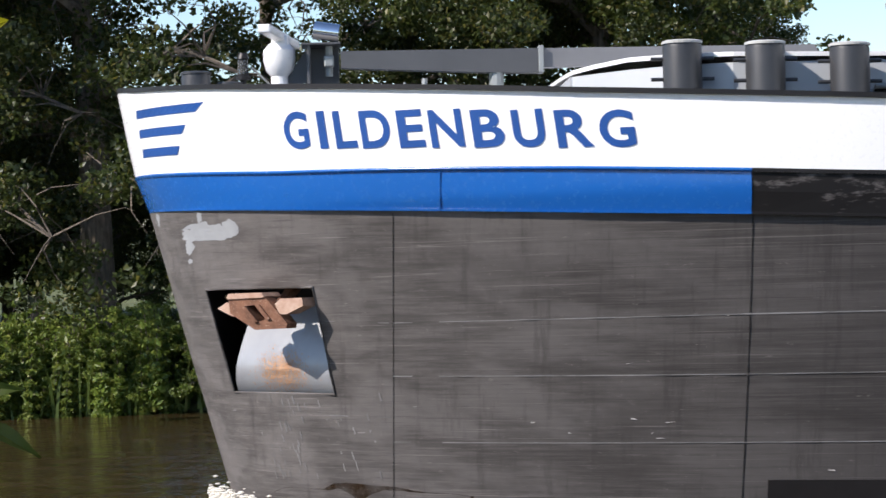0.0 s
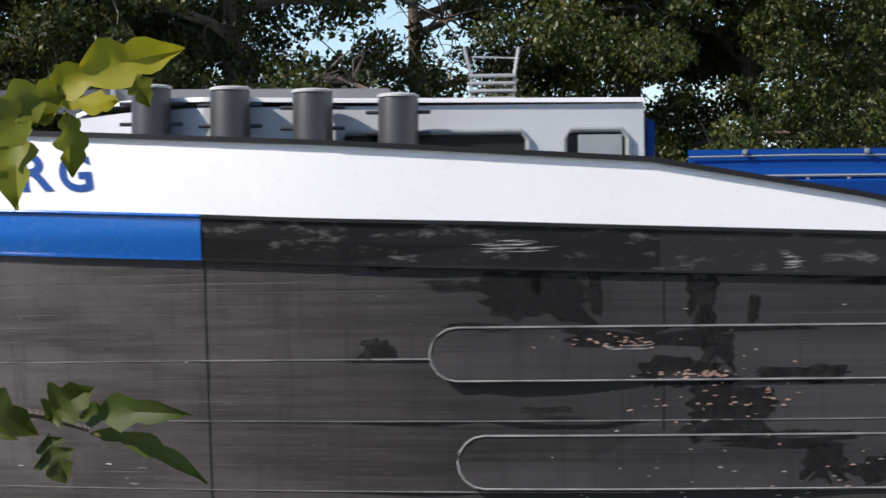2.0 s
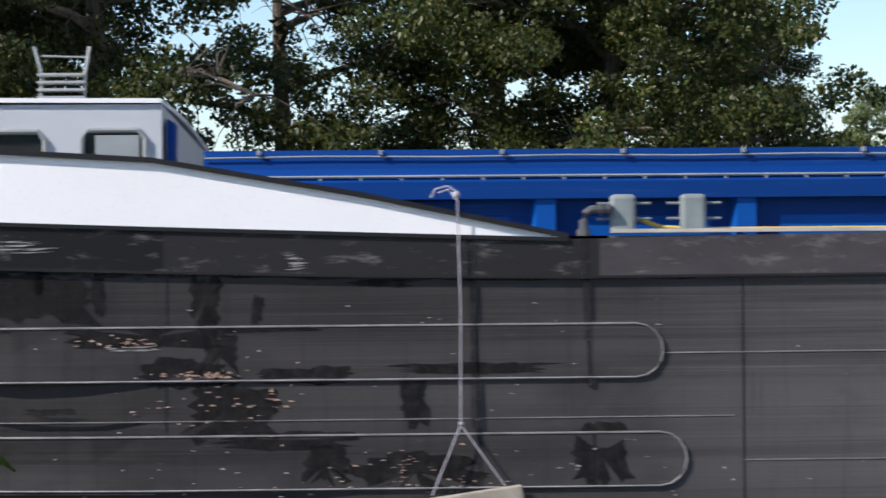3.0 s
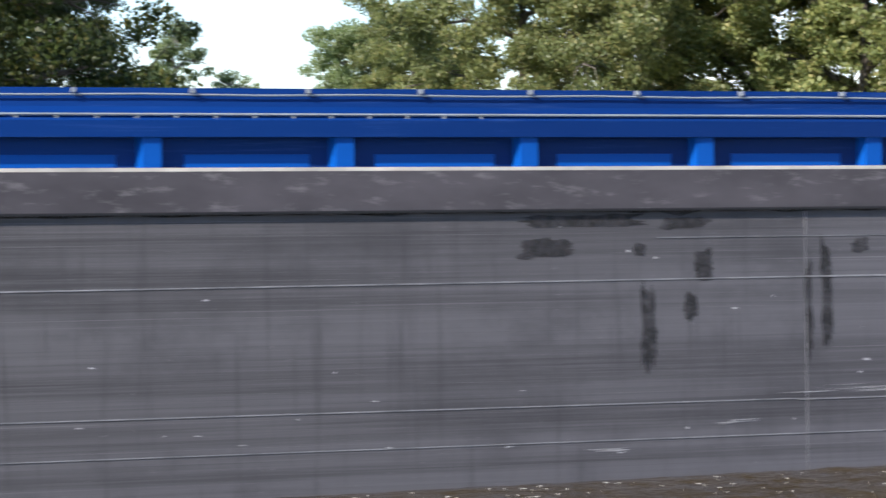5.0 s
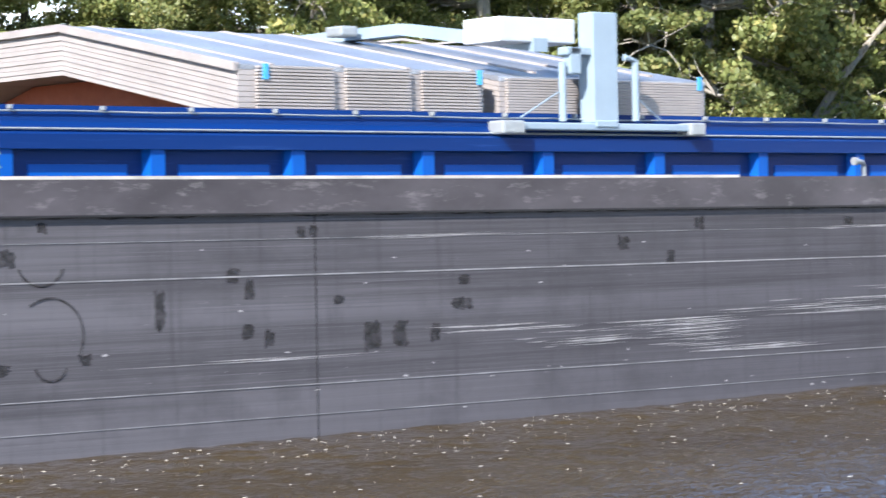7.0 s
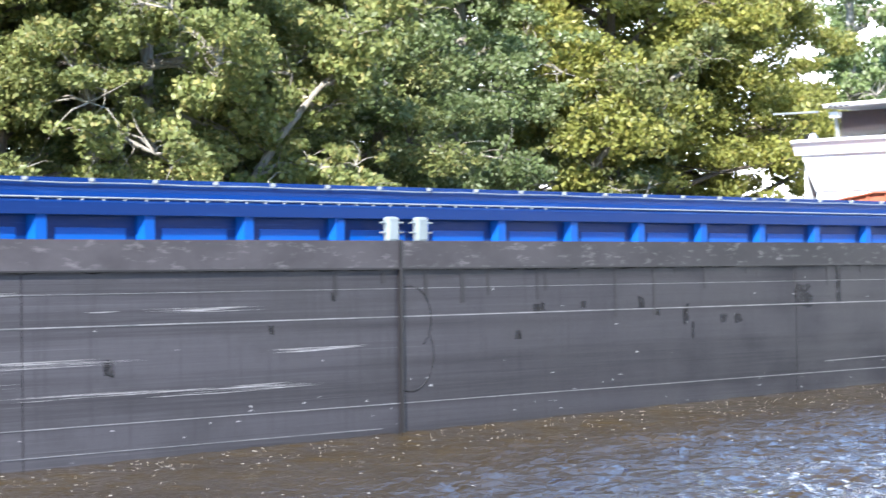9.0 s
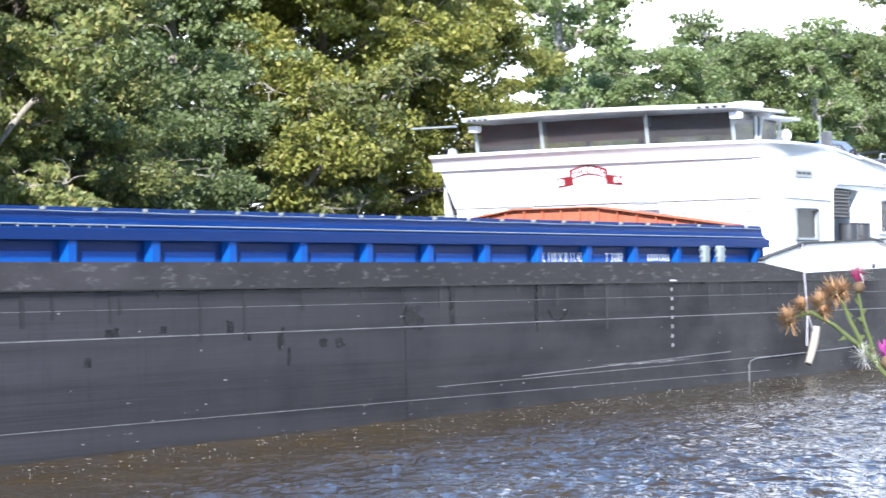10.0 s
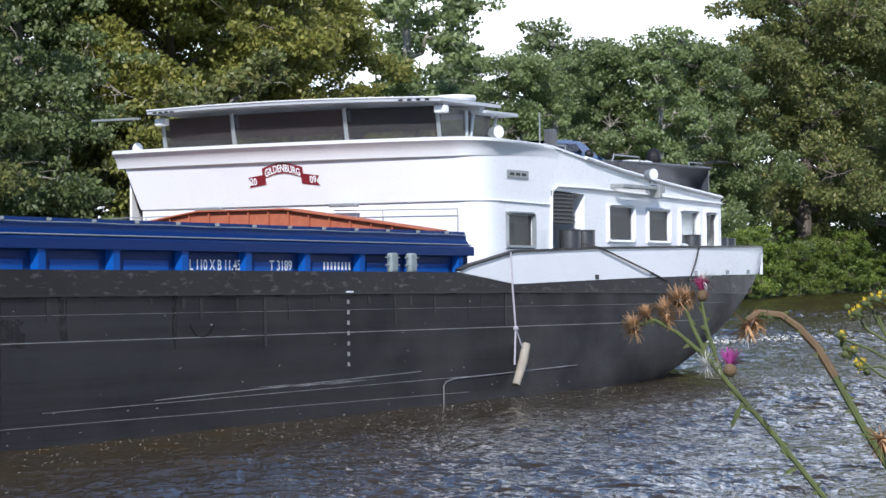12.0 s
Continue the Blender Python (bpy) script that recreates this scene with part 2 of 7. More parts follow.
def rust_mat(name="rust", a=(0.20, 0.075, 0.035), c=(0.42, 0.20, 0.11)):
    m, nt, b = node_mat(name)
    v = coords(nt)
    n, s = noise_tex(nt, v, 6, 7, 0.7), noise_tex(nt, v, 45, 5, 0.7)
    base = mix(nt, ramp(nt, n, [(0.35, grey(0)), (0.68, grey(1))]), a, c)
    base = mix(nt, ramp(nt, s, [(0.58, grey(0)), (0.74, grey(0.7))]), base, (0.60, 0.42, 0.32))
    link(nt, base, b.inputs["Base Color"])
    b.inputs["Roughness"].default_value = 0.85
    bump(nt, b, s, 0.5, 0.01)
    return m


def glass_mat(name, tint=(0.55, 0.6, 0.62)):
    m, nt, b = node_mat(name)
    b.inputs["Base Color"].default_value = (*tint, 1)
    b.inputs["Roughness"].default_value, b.inputs["IOR"].default_value = 0.02, 1.14
    b.inputs["Transmission Weight"].default_value = 0.92
    return m


def water_mat():
    m, nt, b = node_mat("canal_water")
    silt = noise_tex(nt, coords(nt, (0.25, 0.5, 1)), 0.8, 4)
    link(nt, ramp(nt, silt, [(0.3, (0.029, 0.0195, 0.008)), (0.7, (0.045, 0.0315, 0.0135))]), b.inputs["Base Color"])
    b.inputs["Roughness"].default_value, b.inputs["IOR"].default_value = 0.03, 1.36
    a, c, d = noise_tex(nt, coords(nt, (1.0, 1.2, 1)), 1.3, 3, 0.55), noise_tex(nt, coords(nt, (1.0, 1.1, 1)), 4.5, 3, 0.55), noise_tex(nt, coords(nt, (0.5, 1, 1)), 0.25, 2, 0.5)
    s1, s2 = nt.nodes.new("ShaderNodeMath"), nt.nodes.new("ShaderNodeMath")
    s1.operation = s2.operation = "MULTIPLY_ADD"
    link(nt, c, s1.inputs[0]), link(nt, a, s1.inputs[2])
    s1.inputs[1].default_value = 0.5
    link(nt, d, s2.inputs[0]), link(nt, s1.outputs[0], s2.inputs[2])
    s2.inputs[1].default_value = 1.5
    bump(nt, b, s2.outputs[0], 1.0, 0.10)
    return m


def leaf_mat(name, dark, light, yellow=None, gloss=0.45):
    """Leaves: each one its own shade, some light passing through."""
    m, nt, b = node_mat(name)
    geo = nt.nodes.new("ShaderNodeNewGeometry")
    obj = nt.nodes.new("ShaderNodeObjectInfo")
    clump = noise_tex(nt, coords(nt), 0.55, 3)
    base = ramp(nt, geo.outputs["Random Per Island"], [(0.0, dark), (0.75, light), (1.0, yellow or light)])
    base = mix(nt, ramp(nt, clump, [(0.35, grey(0.6)), (0.65, grey(0))]), base, dark)
    hue = nt.nodes.new("ShaderNodeHueSaturation")
    vary = nt.nodes.new("ShaderNodeMapRange")
    vary.inputs["To Min"].default_value, vary.inputs["To Max"].default_value = 0.8, 1.2
    link(nt, obj.outputs["Random"], vary.inputs["Value"])
    link(nt, vary.outputs[0], hue.inputs["Value"])
    link(nt, base, hue.inputs["Color"])
    link(nt, hue.outputs[0], b.inputs["Base Color"])
    b.inputs["Roughness"].default_value = gloss
    tr, ms = nt.nodes.new("ShaderNodeBsdfTranslucent"), nt.nodes.new("ShaderNodeMixShader")
    link(nt, hue.outputs[0], tr.inputs["Color"])
    ms.inputs[0].default_value = 0.5
    link(nt, b.outputs[0], ms.inputs[1]), link(nt, tr.outputs[0], ms.inputs[2])
    link(nt, ms.outputs[0], nt.nodes["Material Output"].inputs["Surface"])
    return m


def bark_mat(name="bark", a=(0.055, 0.042, 0.030), c=(0.17, 0.14, 0.11)):
    m, nt, b = node_mat(name)
    n = noise_tex(nt, coords(nt, (3, 3, 0.7)), 5, 7, 0.7)
    link(nt, ramp(nt, n, [(0.3, a), (0.7, c)]), b.inputs["Base Color"])
    b.inputs["Roughness"].default_value = 0.9
    bump(nt, b, n, 0.6, 0.03)
    return m


def ground_mat():
    m, nt, b = node_mat("grassy_soil")
    v = coords(nt)
    n, s = noise_tex(nt, v, 0.35, 6, 0.65), noise_tex(nt, v, 9, 6, 0.7)
    base = mix(nt, ramp(nt, n, [(0.4, grey(0)), (0.6, grey(1))]), (0.055, 0.075, 0.022), (0.10, 0.115, 0.035))
    base = mix(nt, ramp(nt, s, [(0.5, grey(0)), (0.7, grey(0.6))]), base, (0.12, 0.095, 0.055))
    link(nt, base, b.inputs["Base Color"])
    b.inputs["Roughness"].default_value = 0.95
    bump(nt, b, s, 0.7, 0.06)
    return m


def mark_mat(name, col, low, high, scale=7.0):
    """A thin worn coat that lets the paint below show through in places."""
    m, nt, b = node_mat(name)
    n, g = noise_tex(nt, coords(nt, (1, 1, 0.8)), scale, 7, 0.7), noise_tex(nt, coords(nt, (0.3, 1, 5)), scale, 6, 0.7)
    link(nt, ramp(nt, g, [(0.3, tuple(c * 0.7 for c in col)), (0.7, tuple(c * 1.5 for c in col))]), b.inputs["Base Color"])
    link(nt, ramp(nt, n, [(0.30, grey(low)), (0.62, grey(high))]), b.inputs["Alpha"])
    b.inputs["Roughness"].default_value, b.inputs["Specular IOR Level"].default_value = 0.6, 0.15
    return m


HULL, BELT, RUST = hull_mat(), belt_mat(), rust_mat("rust", (0.10, 0.042, 0.022), (0.23, 0.105, 0.06))
# pale rust for flecks, and painted light on the anchor's top parts
RUST_TOP = rust_mat("pale_rust_and_lit_top", (0.34, 0.20, 0.14), (0.52, 0.38, 0.30))
WHITE = paint("white_paint", (0.80, 0.80, 0.80), 0.30, 0.05, (0.72, 0.72, 0.71), 1.5, relief=0.04)
BOW_BLUE = paint("bow_blue_paint", (0.004, 0.105, 0.40), 0.20, 0.10, (0.006, 0.115, 0.42), 1.0, relief=0.02, shine=0.6)
LETTER_BLUE = paint("letter_blue_paint", (0.012, 0.070, 0.27), 0.4, 0.2, (0.05, 0.12, 0.34), 5.0, relief=0.03, shine=0.3)
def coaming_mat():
    """Matt blue paint with dust along the plates; weaker light aft put into its colour."""
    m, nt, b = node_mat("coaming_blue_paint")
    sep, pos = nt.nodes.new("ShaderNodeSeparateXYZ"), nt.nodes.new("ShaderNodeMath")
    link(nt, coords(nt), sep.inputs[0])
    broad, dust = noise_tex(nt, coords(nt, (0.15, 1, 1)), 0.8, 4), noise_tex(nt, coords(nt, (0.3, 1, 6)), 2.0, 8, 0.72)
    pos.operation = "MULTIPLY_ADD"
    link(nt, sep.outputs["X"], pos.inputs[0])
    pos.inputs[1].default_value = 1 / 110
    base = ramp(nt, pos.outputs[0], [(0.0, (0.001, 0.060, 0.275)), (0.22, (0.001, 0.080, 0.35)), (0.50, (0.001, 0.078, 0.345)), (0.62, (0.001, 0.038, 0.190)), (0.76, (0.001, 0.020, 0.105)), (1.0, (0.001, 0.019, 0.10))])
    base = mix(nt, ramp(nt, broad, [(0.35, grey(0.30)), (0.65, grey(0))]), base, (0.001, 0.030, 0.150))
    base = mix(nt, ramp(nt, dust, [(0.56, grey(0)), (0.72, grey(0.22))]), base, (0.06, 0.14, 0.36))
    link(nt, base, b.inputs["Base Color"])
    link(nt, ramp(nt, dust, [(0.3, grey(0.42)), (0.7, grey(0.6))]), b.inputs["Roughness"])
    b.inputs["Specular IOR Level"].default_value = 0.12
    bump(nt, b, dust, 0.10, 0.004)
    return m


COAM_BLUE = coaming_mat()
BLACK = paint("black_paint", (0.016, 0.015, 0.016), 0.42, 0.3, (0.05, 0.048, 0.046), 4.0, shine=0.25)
BOLLARD = paint("bollard_paint", (0.040, 0.041, 0.044), 0.38, 0.35, (0.16, 0.16, 0.16), 5.0)
BOLLARD_TOP = paint("worn_bollard_top", (0.50, 0.50, 0.48), 0.5, 0.3, None, 6.0)
POST_ZINC = paint("weathered_zinc", (0.24, 0.28, 0.28), 0.5, 0.35, (0.46, 0.44, 0.40), 7.0)
GALV = paint("galvanised_steel", (0.33, 0.35, 0.345), 0.45, 0.25, (0.48, 0.48, 0.46), 6.0, metal=0.35)
GREY = paint("light_grey_paint", (0.46, 0.48, 0.50), 0.40, 0.10, (0.55, 0.56, 0.57), 2.0)
DARK_GREY = paint("dark_grey_paint", (0.085, 0.087, 0.092), 0.42, 0.2, (0.14, 0.14, 0.145), 3.0)
MAST_GREY = paint("mast_grey_paint", (0.17, 0.172, 0.178), 0.42, 0.2, (0.22, 0.22, 0.225), 3.0)
CRANE_GREY = paint("gantry_grey_paint", (0.24, 0.31, 0.36), 0.4, 0.15, (0.36, 0.42, 0.45), 3.0)
HATCH = paint("weathered_aluminium", (0.34, 0.305, 0.28), 0.5, 0.2, (0.44, 0.41, 0.38), 5.0, metal=0.05)
HATCH_TOP = paint("shiny_aluminium", (0.40, 0.42, 0.45), 0.35, 0.4, (0.58, 0.60, 0.62), 1.4, metal=0.6)
WELD = paint("bare_weld", (0.27, 0.262, 0.26), 0.6, 0.65, (0.52, 0.50, 0.48), 5.0)
PALE_EDGE = paint("worn_pale_edge", (0.60, 0.56, 0.47), 0.6, 0.5, (0.75, 0.72, 0.65), 3.0)
CHUTE = paint("worn_chute_steel", (0.36, 0.37, 0.39), 0.4, 0.25, (0.50, 0.40, 0.32), 3.0, metal=0.2)
RUST_COAT = rust_mat("rust_stain", (0.40, 0.20, 0.10), (0.55, 0.36, 0.24))
PRIMER = paint("bare_primer", (0.34, 0.35, 0.36), 0.6, 0.2, None, 6.0)
PATCH = mark_mat("touch_up_and_shadow", (0.028, 0.027, 0.0275), 0.10, 0.92)
SILT = mark_mat("wet_silt", (0.032, 0.019, 0.010), 0.15, 0.97, 3.5)
SEAM = mark_mat("dark_seam", (0.026, 0.025, 0.025), 0.55, 1.0, 9.0)
SOOT = mark_mat("black_repaint", (0.0095, 0.0090, 0.0092), 0.25, 0.96, 5.0)
SCRAPE = paint("pale_scrape", (0.38, 0.365, 0.355), 0.6, 0.5, (0.55, 0.53, 0.50), 9.0)
CHROME = paint("chrome", (0.75, 0.75, 0.76), 0.10, 0.05, None, 3.0, metal=1.0, relief=0.0)
GLASS, DARK_GLASS = glass_mat("glass", (0.80, 0.84, 0.84)), glass_mat("tinted_glass", (0.22, 0.235, 0.24))
SMOKED = glass_mat("smoked_glass", (0.34, 0.33, 0.34))
RUBBER = paint("black_rubber", (0.018, 0.018, 0.018), 0.7, 0.2)
ROPE = paint("pale_rope", (0.42, 0.40, 0.44), 0.9, 0.3, None, 30)
DARK_ROPE = paint("dark_rope", (0.06, 0.055, 0.055), 0.9, 0.3, None, 30)
WOOD = paint("weathered_wood", (0.36, 0.32, 0.26), 0.85, 0.35, (0.18, 0.15, 0.11), 8.0, relief=0.4)
ROOF_RED = rust_mat("red_lead_paint", (0.33, 0.085, 0.040), (0.42, 0.12, 0.06))
BANNER = paint("banner_red_paint", (0.20, 0.018, 0.026), 0.4, 0.1)
HOSE = paint("yellow_hose", (0.60, 0.42, 0.08), 0.5, 0.2)
CAR_BLUE = paint("car_blue_paint", (0.015, 0.075, 0.22), 0.18, 0.1, metal=0.3, relief=0.0)
BOAT_GREY = paint("boat_grey_paint", (0.055, 0.060, 0.070), 0.3, 0.2)
BLUE_TAPE = paint("blue_strap", (0.05, 0.32, 0.62), 0.5, 0.2)
CURTAIN = paint("dark_blind", (0.17, 0.060, 0.045), 0.9, 0.2)
# near-black, so the dimness of the rooms lies in the colour
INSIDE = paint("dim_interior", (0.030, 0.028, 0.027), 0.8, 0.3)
WATER, GROUND = water_mat(), ground_mat()
OAK_LEAF = leaf_mat("oak_leaves", (0.030, 0.048, 0.012), (0.082, 0.105, 0.024), (0.18, 0.15, 0.035))
LIME_LEAF = leaf_mat("yellowing_leaves", (0.146, 0.177, 0.059), (0.342, 0.372, 0.122), (0.525, 0.439, 0.171))
WILLOW_LEAF = leaf_mat("silvery_leaves", (0.131, 0.181, 0.062), (0.294, 0.356, 0.144), (0.450, 0.475, 0.300))
MAPLE_LEAF = leaf_mat("maple_leaves", (0.161, 0.175, 0.041), (0.345, 0.351, 0.085), (0.471, 0.402, 0.115))
SHRUB_LEAF = leaf_mat("shrub_leaves", (0.099, 0.154, 0.028), (0.275, 0.352, 0.072), (0.396, 0.396, 0.099))
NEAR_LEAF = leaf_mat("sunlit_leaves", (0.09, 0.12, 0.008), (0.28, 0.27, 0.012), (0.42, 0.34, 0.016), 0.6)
# darker copy of the leaf colours, with the lower spray's shade in it
SHADED_LEAF = leaf_mat("shaded_leaves", (0.025, 0.048, 0.008), (0.07, 0.095, 0.014), (0.12, 0.13, 0.02), 0.6)
BARK, PALE_BARK = bark_mat(), bark_mat("pale_bark", (0.16, 0.14, 0.11), (0.36, 0.33, 0.28))
FOAM = paint("foam", (0.78, 0.74, 0.66), 0.8, 0.1, None, 12)

# ---- the ship: x from the bow to the stern, y inwards from the near side, z up from the water ----
BEAM, LENGTH = 11.44, 110.0
DECK = 2.90
STEM = [(-2.2, 1.75), (-0.24, 1.24), (1.28, 0.82), (3.04, 0.36), (3.47, 0.19), (4.48, 0.0)]
SHEER = [(0, 3.44), (0.27, 3.43), (1.73, 3.34), (3.21, 3.30), (4.88, 3.24), (6.67, 3.16), (7.74, 3.105), (9.37, 3.06), (11, 3.0), (12.37, 2.96), (13.73, 2.90), (15.02, 2.865), (15.4, 2.945), (92, 2.935), (104, 2.89), (110, 2.93)]
RAIL = [(0, 4.47), (0.3, 4.39), (1.77, 4.245), (3.24, 4.13), (4.9, 4.01), (6.69, 3.905), (7.76, 3.85), (9.38, 3.75), (11.0, 3.65), (11.22, 3.62), (12.39, 3.43), (13.74, 3.15), (15.02, 2.885)]
BELT_LOW = [(0, 3.05), (0.39, 3.03), (1.71, 2.955), (3.2, 2.885), (4.87, 2.81), (6.67, 2.74), (7.7, 2.69), (9.35, 2.63), (12.36, 2.54), (14.54, 2.495), (16, 2.51), (92, 2.525), (110, 2.42)]


def bow_in(x, z):
    """How far the side lies in from the full beam."""
    stem = lerp(z, STEM)
    down = max(0.0, 3 - z)
    u = min(1.0, max(0.0, (x - stem) / (8.6 + 0.65 * down)))
    return 5.72 * (1 - u ** 0.6) ** (1.73 - 0.13 * down)


def stern_in(x, z):
    y = 0.0
    if x > 99:
        y = 1.55 * ((x - 99) / 10.8) ** 2.6
    under = lerp(x, [(88, -2.0), (97, -0.9), (101, -0.1), (103, 0.35), (106, 1.15), (109.8, 2.3)])
    if z < under + 1.2:
        k = (under + 1.2 - z) / 1.2
        y += max(0.0, min(1.0, (x - 86) / 14)) * 1.5 * max(0, k) ** 1.6
    return y


def side_in(x, z):
    return bow_in(x, z) if x < 14 else stern_in(x, z)


def x_at(d, z):
    return d + lerp(z, STEM) * (1 - min(d, 6) / 6)


def stations(a, b):
    st = [0, 0.04, 0.1, 0.18, 0.28, 0.4, 0.53, 0.7, 0.88, 1.06, 1.25, 1.45, 1.66, 1.88, 2.09, 2.3, 2.55, 2.8, 3.1, 3.4, 3.75, 4.1, 4.5, 4.9, 5.35, 5.8, 6.3, 6.8, 7.4, 8, 9.4, 11, 13, 15, 20, 30, 45, 60, 75, 86, 88, 90, 92, 94, 96, 98, 100, 101.5, 103, 104.5, 106, 107.2, 108.3, 109.2, 109.8]
    return [a] + [s for s in st if a + 0.02 < s < b - 0.02] + [b]


def band(shape, a, b, low, high, off=0.0, rows=2, thick=None, mirror=False, swell=0.0):
    """A strip of the ship's side between two heights, each a number or a table over x."""
    st = stations(a, b)
    pts = []
    for d in st:
        for j in range(rows):
            zz = [v if isinstance(v, (int, float)) else lerp(d, v) for v in (low, high)]
            z = zz[0] + (zz[1] - zz[0]) * j / (rows - 1)
            x = x_at(d, z)
            y = side_in(x, z) - off - swell * math.sin(math.pi * j / (rows - 1))
            pts.append((x, BEAM - y if mirror else y, z))
    n = len(st)
    faces = [(i * rows + j, (i + 1) * rows + j, (i + 1) * rows + j + 1, i * rows + j + 1) for i in range(n - 1) for j in range(rows - 1)]
    if thick:
        sgn = -1 if mirror else 1
        k = len(pts)
        pts = pts + [(p[0], p[1] + sgn * thick, p[2]) for p in pts]
        rim = [i * rows for i in range(n)] + [(n - 1) * rows + j for j in range(1, rows)] + [i * rows + rows - 1 for i in range(n - 2, -1, -1)] + [j for j in range(rows - 2, 0, -1)]
        faces = faces + [tuple(i + k for i in reversed(q)) for q in faces] + [(rim[(i + 1) % len(rim)], rim[i], rim[i] + k, rim[(i + 1) % len(rim)] + k) for i in range(len(rim))]
    shape.add(pts, faces)
    return shape


def side_strip(a, b, za, zb, w, off=0.007, steps=1):
    """A thin bead along the side from (a, za) to (b, zb), w high."""
    s = Shape()
    w *= 0.75
    n = max(steps, int(abs(b - a) / 0.8) + 1)
    for i in range(n):
        x0, x1 = a + (b - a) * i / n, a + (b - a) * (i + 1) / n
        z0, z1 = za + (zb - za) * i / n, za + (zb - za) * (i + 1) / n
        dx, dz = x1 - x0, z1 - z0
        l = math.hypot(dx, dz)
        ox, oz = -dz / l * w / 2, dx / l * w / 2
        q = []
        for x, z in ((x0 - ox, z0 - oz), (x1 - ox, z1 - oz), (x1 + ox, z1 + oz), (x0 + ox, z0 + oz)):
            q.append((x, side_in(x, z), z))
        s.add([(p[0], p[1] - off, p[2]) for p in q] + [(p[0], p[1] + 0.02, p[2]) for p in q], [(0, 1, 2, 3), (7, 6, 5, 4), (0, 4, 5, 1), (1, 5, 6, 2), (2, 6, 7, 3), (3, 7, 4, 0)])
    return s


ship = thing("cargo_ship", "long grey river cargo ship with blue coaming and white bow", "ship")
POCKET = lambda d, z: 0.53 <= d < 1.88 and 0.95 <= z < 2.12
LEVELS = [-2.2, -1.2, -0.5, 0.0, 0.5, 0.95, 1.3, 1.7, 2.12, 2.3]


def hull_side(mirror):
    s = Shape()
    st = stations(0, 109.8)
    rows = len(LEVELS) + 1
    pts = []
    for d in st:
        for z in LEVELS + [lerp(d, BELT_LOW) + 0.02]:
            if d > 95:
                under = lerp(d, [(88, -2.2), (97, -2.2), (101, -0.75), (103, -0.1), (106, 0.9), (109.8, 2.1)])
                z = max(z, under)
            x = x_at(d, z)
            y = side_in(x, z)
            pts.append((x, BEAM - y if mirror else y, z))
    faces = []
    for i in range(len(st) - 1):
        for j in range(rows - 1):
            if not mirror and POCKET(st[i] + 1e-6, LEVELS[j] + 1e-6):
                continue
            faces.append((i * rows + j, (i + 1) * rows + j, (i + 1) * rows + j + 1, i * rows + j + 1))
    return s.add(pts, faces), pts, rows, len(st)


near_shape, near_pts, hr, hn = hull_side(False)
far_shape, far_pts, _, _ = hull_side(True)
hull = Shape()
hull.add(near_shape.v, near_shape.f).add(far_shape.v, far_shape.f)
last = (hn - 1) * hr
hull.add(near_pts[last:] + far_pts[last:], [(j, j + 1, hr + j + 1, hr + j) for j in range(hr - 1)])
bottom = [near_pts[i * hr] for i in range(hn)] + [far_pts[i * hr] for i in range(hn)]
hull.add(bottom, [(i, i + 1, hn + i + 1, hn + i) for i in range(hn - 1)])
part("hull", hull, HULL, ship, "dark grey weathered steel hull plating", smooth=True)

# the belt along the gunwale, blue at the bow and black from there on
for mirror in (False, True):
    part("bow_belt", band(Shape(), 0, 6.64, BELT_LOW, SHEER, 0.035, 9, 0.06, mirror, 0.012), BOW_BLUE, ship, "glossy blue belt round the bow", smooth=True)
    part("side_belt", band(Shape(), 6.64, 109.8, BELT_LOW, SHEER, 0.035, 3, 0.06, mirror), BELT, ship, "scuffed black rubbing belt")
    part("bulwark", band(Shape(), 0, 15.0, SHEER, RAIL, 0.0, 4, 0.05, mirror), WHITE, ship, "white bow bulwark", smooth=True)
    rail = Shape()
    st = stations(0, 15.0)
    for a, b in zip(st, st[1:]):
        q = []
        for d in (a, b):
            z = lerp(d, RAIL)
            x = x_at(d, z)
            y = side_in(x, z)
            q.append((x, y, z))
        box = [(p[0], p[1] + dy, p[2] + dz) for p in q for dy, dz in ((-0.05, -0.015), (0.11, -0.015), (0.11, 0.035), (-0.05, 0.035))]
        if mirror:
            box = [(p[0], BEAM - p[1], p[2]) for p in box]
        rail.add(box, [(0, 1, 2, 3), (7, 6, 5, 4), (0, 4, 5, 1), (1, 5, 6, 2), (2, 6, 7, 3), (3, 7, 4, 0)])
    part("bulwark_rail", rail, BLACK, ship, "black capping rail")
    lip = Shape()
    band(lip, 0, 6.64, [(x, z - 0.02) for x, z in SHEER], [(x, z + 0.018) for x, z in SHEER], 0.06, 7, 0.09, mirror, 0.014)
    part("belt_ridge", lip, BOW_BLUE, ship, smooth=True)
    lip = Shape()
    band(lip, 6.64, 15.0, [(x, z - 0.02) for x, z in SHEER], [(x, z + 0.018) for x, z in SHEER], 0.06, 2, 0.09, mirror)
    part("belt_ridge", lip, BLACK, ship)
    foot = Shape()
    band(foot, 0, 6.64, [(x, z - 0.012) for x, z in BELT_LOW], [(x, z + 0.012) for x, z in BELT_LOW], 0.05, 2, 0.06, mirror)
    part("belt_foot", foot, BOW_BLUE, ship)
    foot = Shape()
    band(foot, 6.64, 109.8, [(x, z - 0.014) for x, z in BELT_LOW], [(x, z + 0.014) for x, z in BELT_LOW], 0.05, 2, 0.06, mirror)
    part("belt_foot", foot, BLACK, ship)

part("belt_joint", side_strip(3.62, 3.625, 2.87, 3.26, 0.012, 0.056, 6), BOW_BLUE, ship)

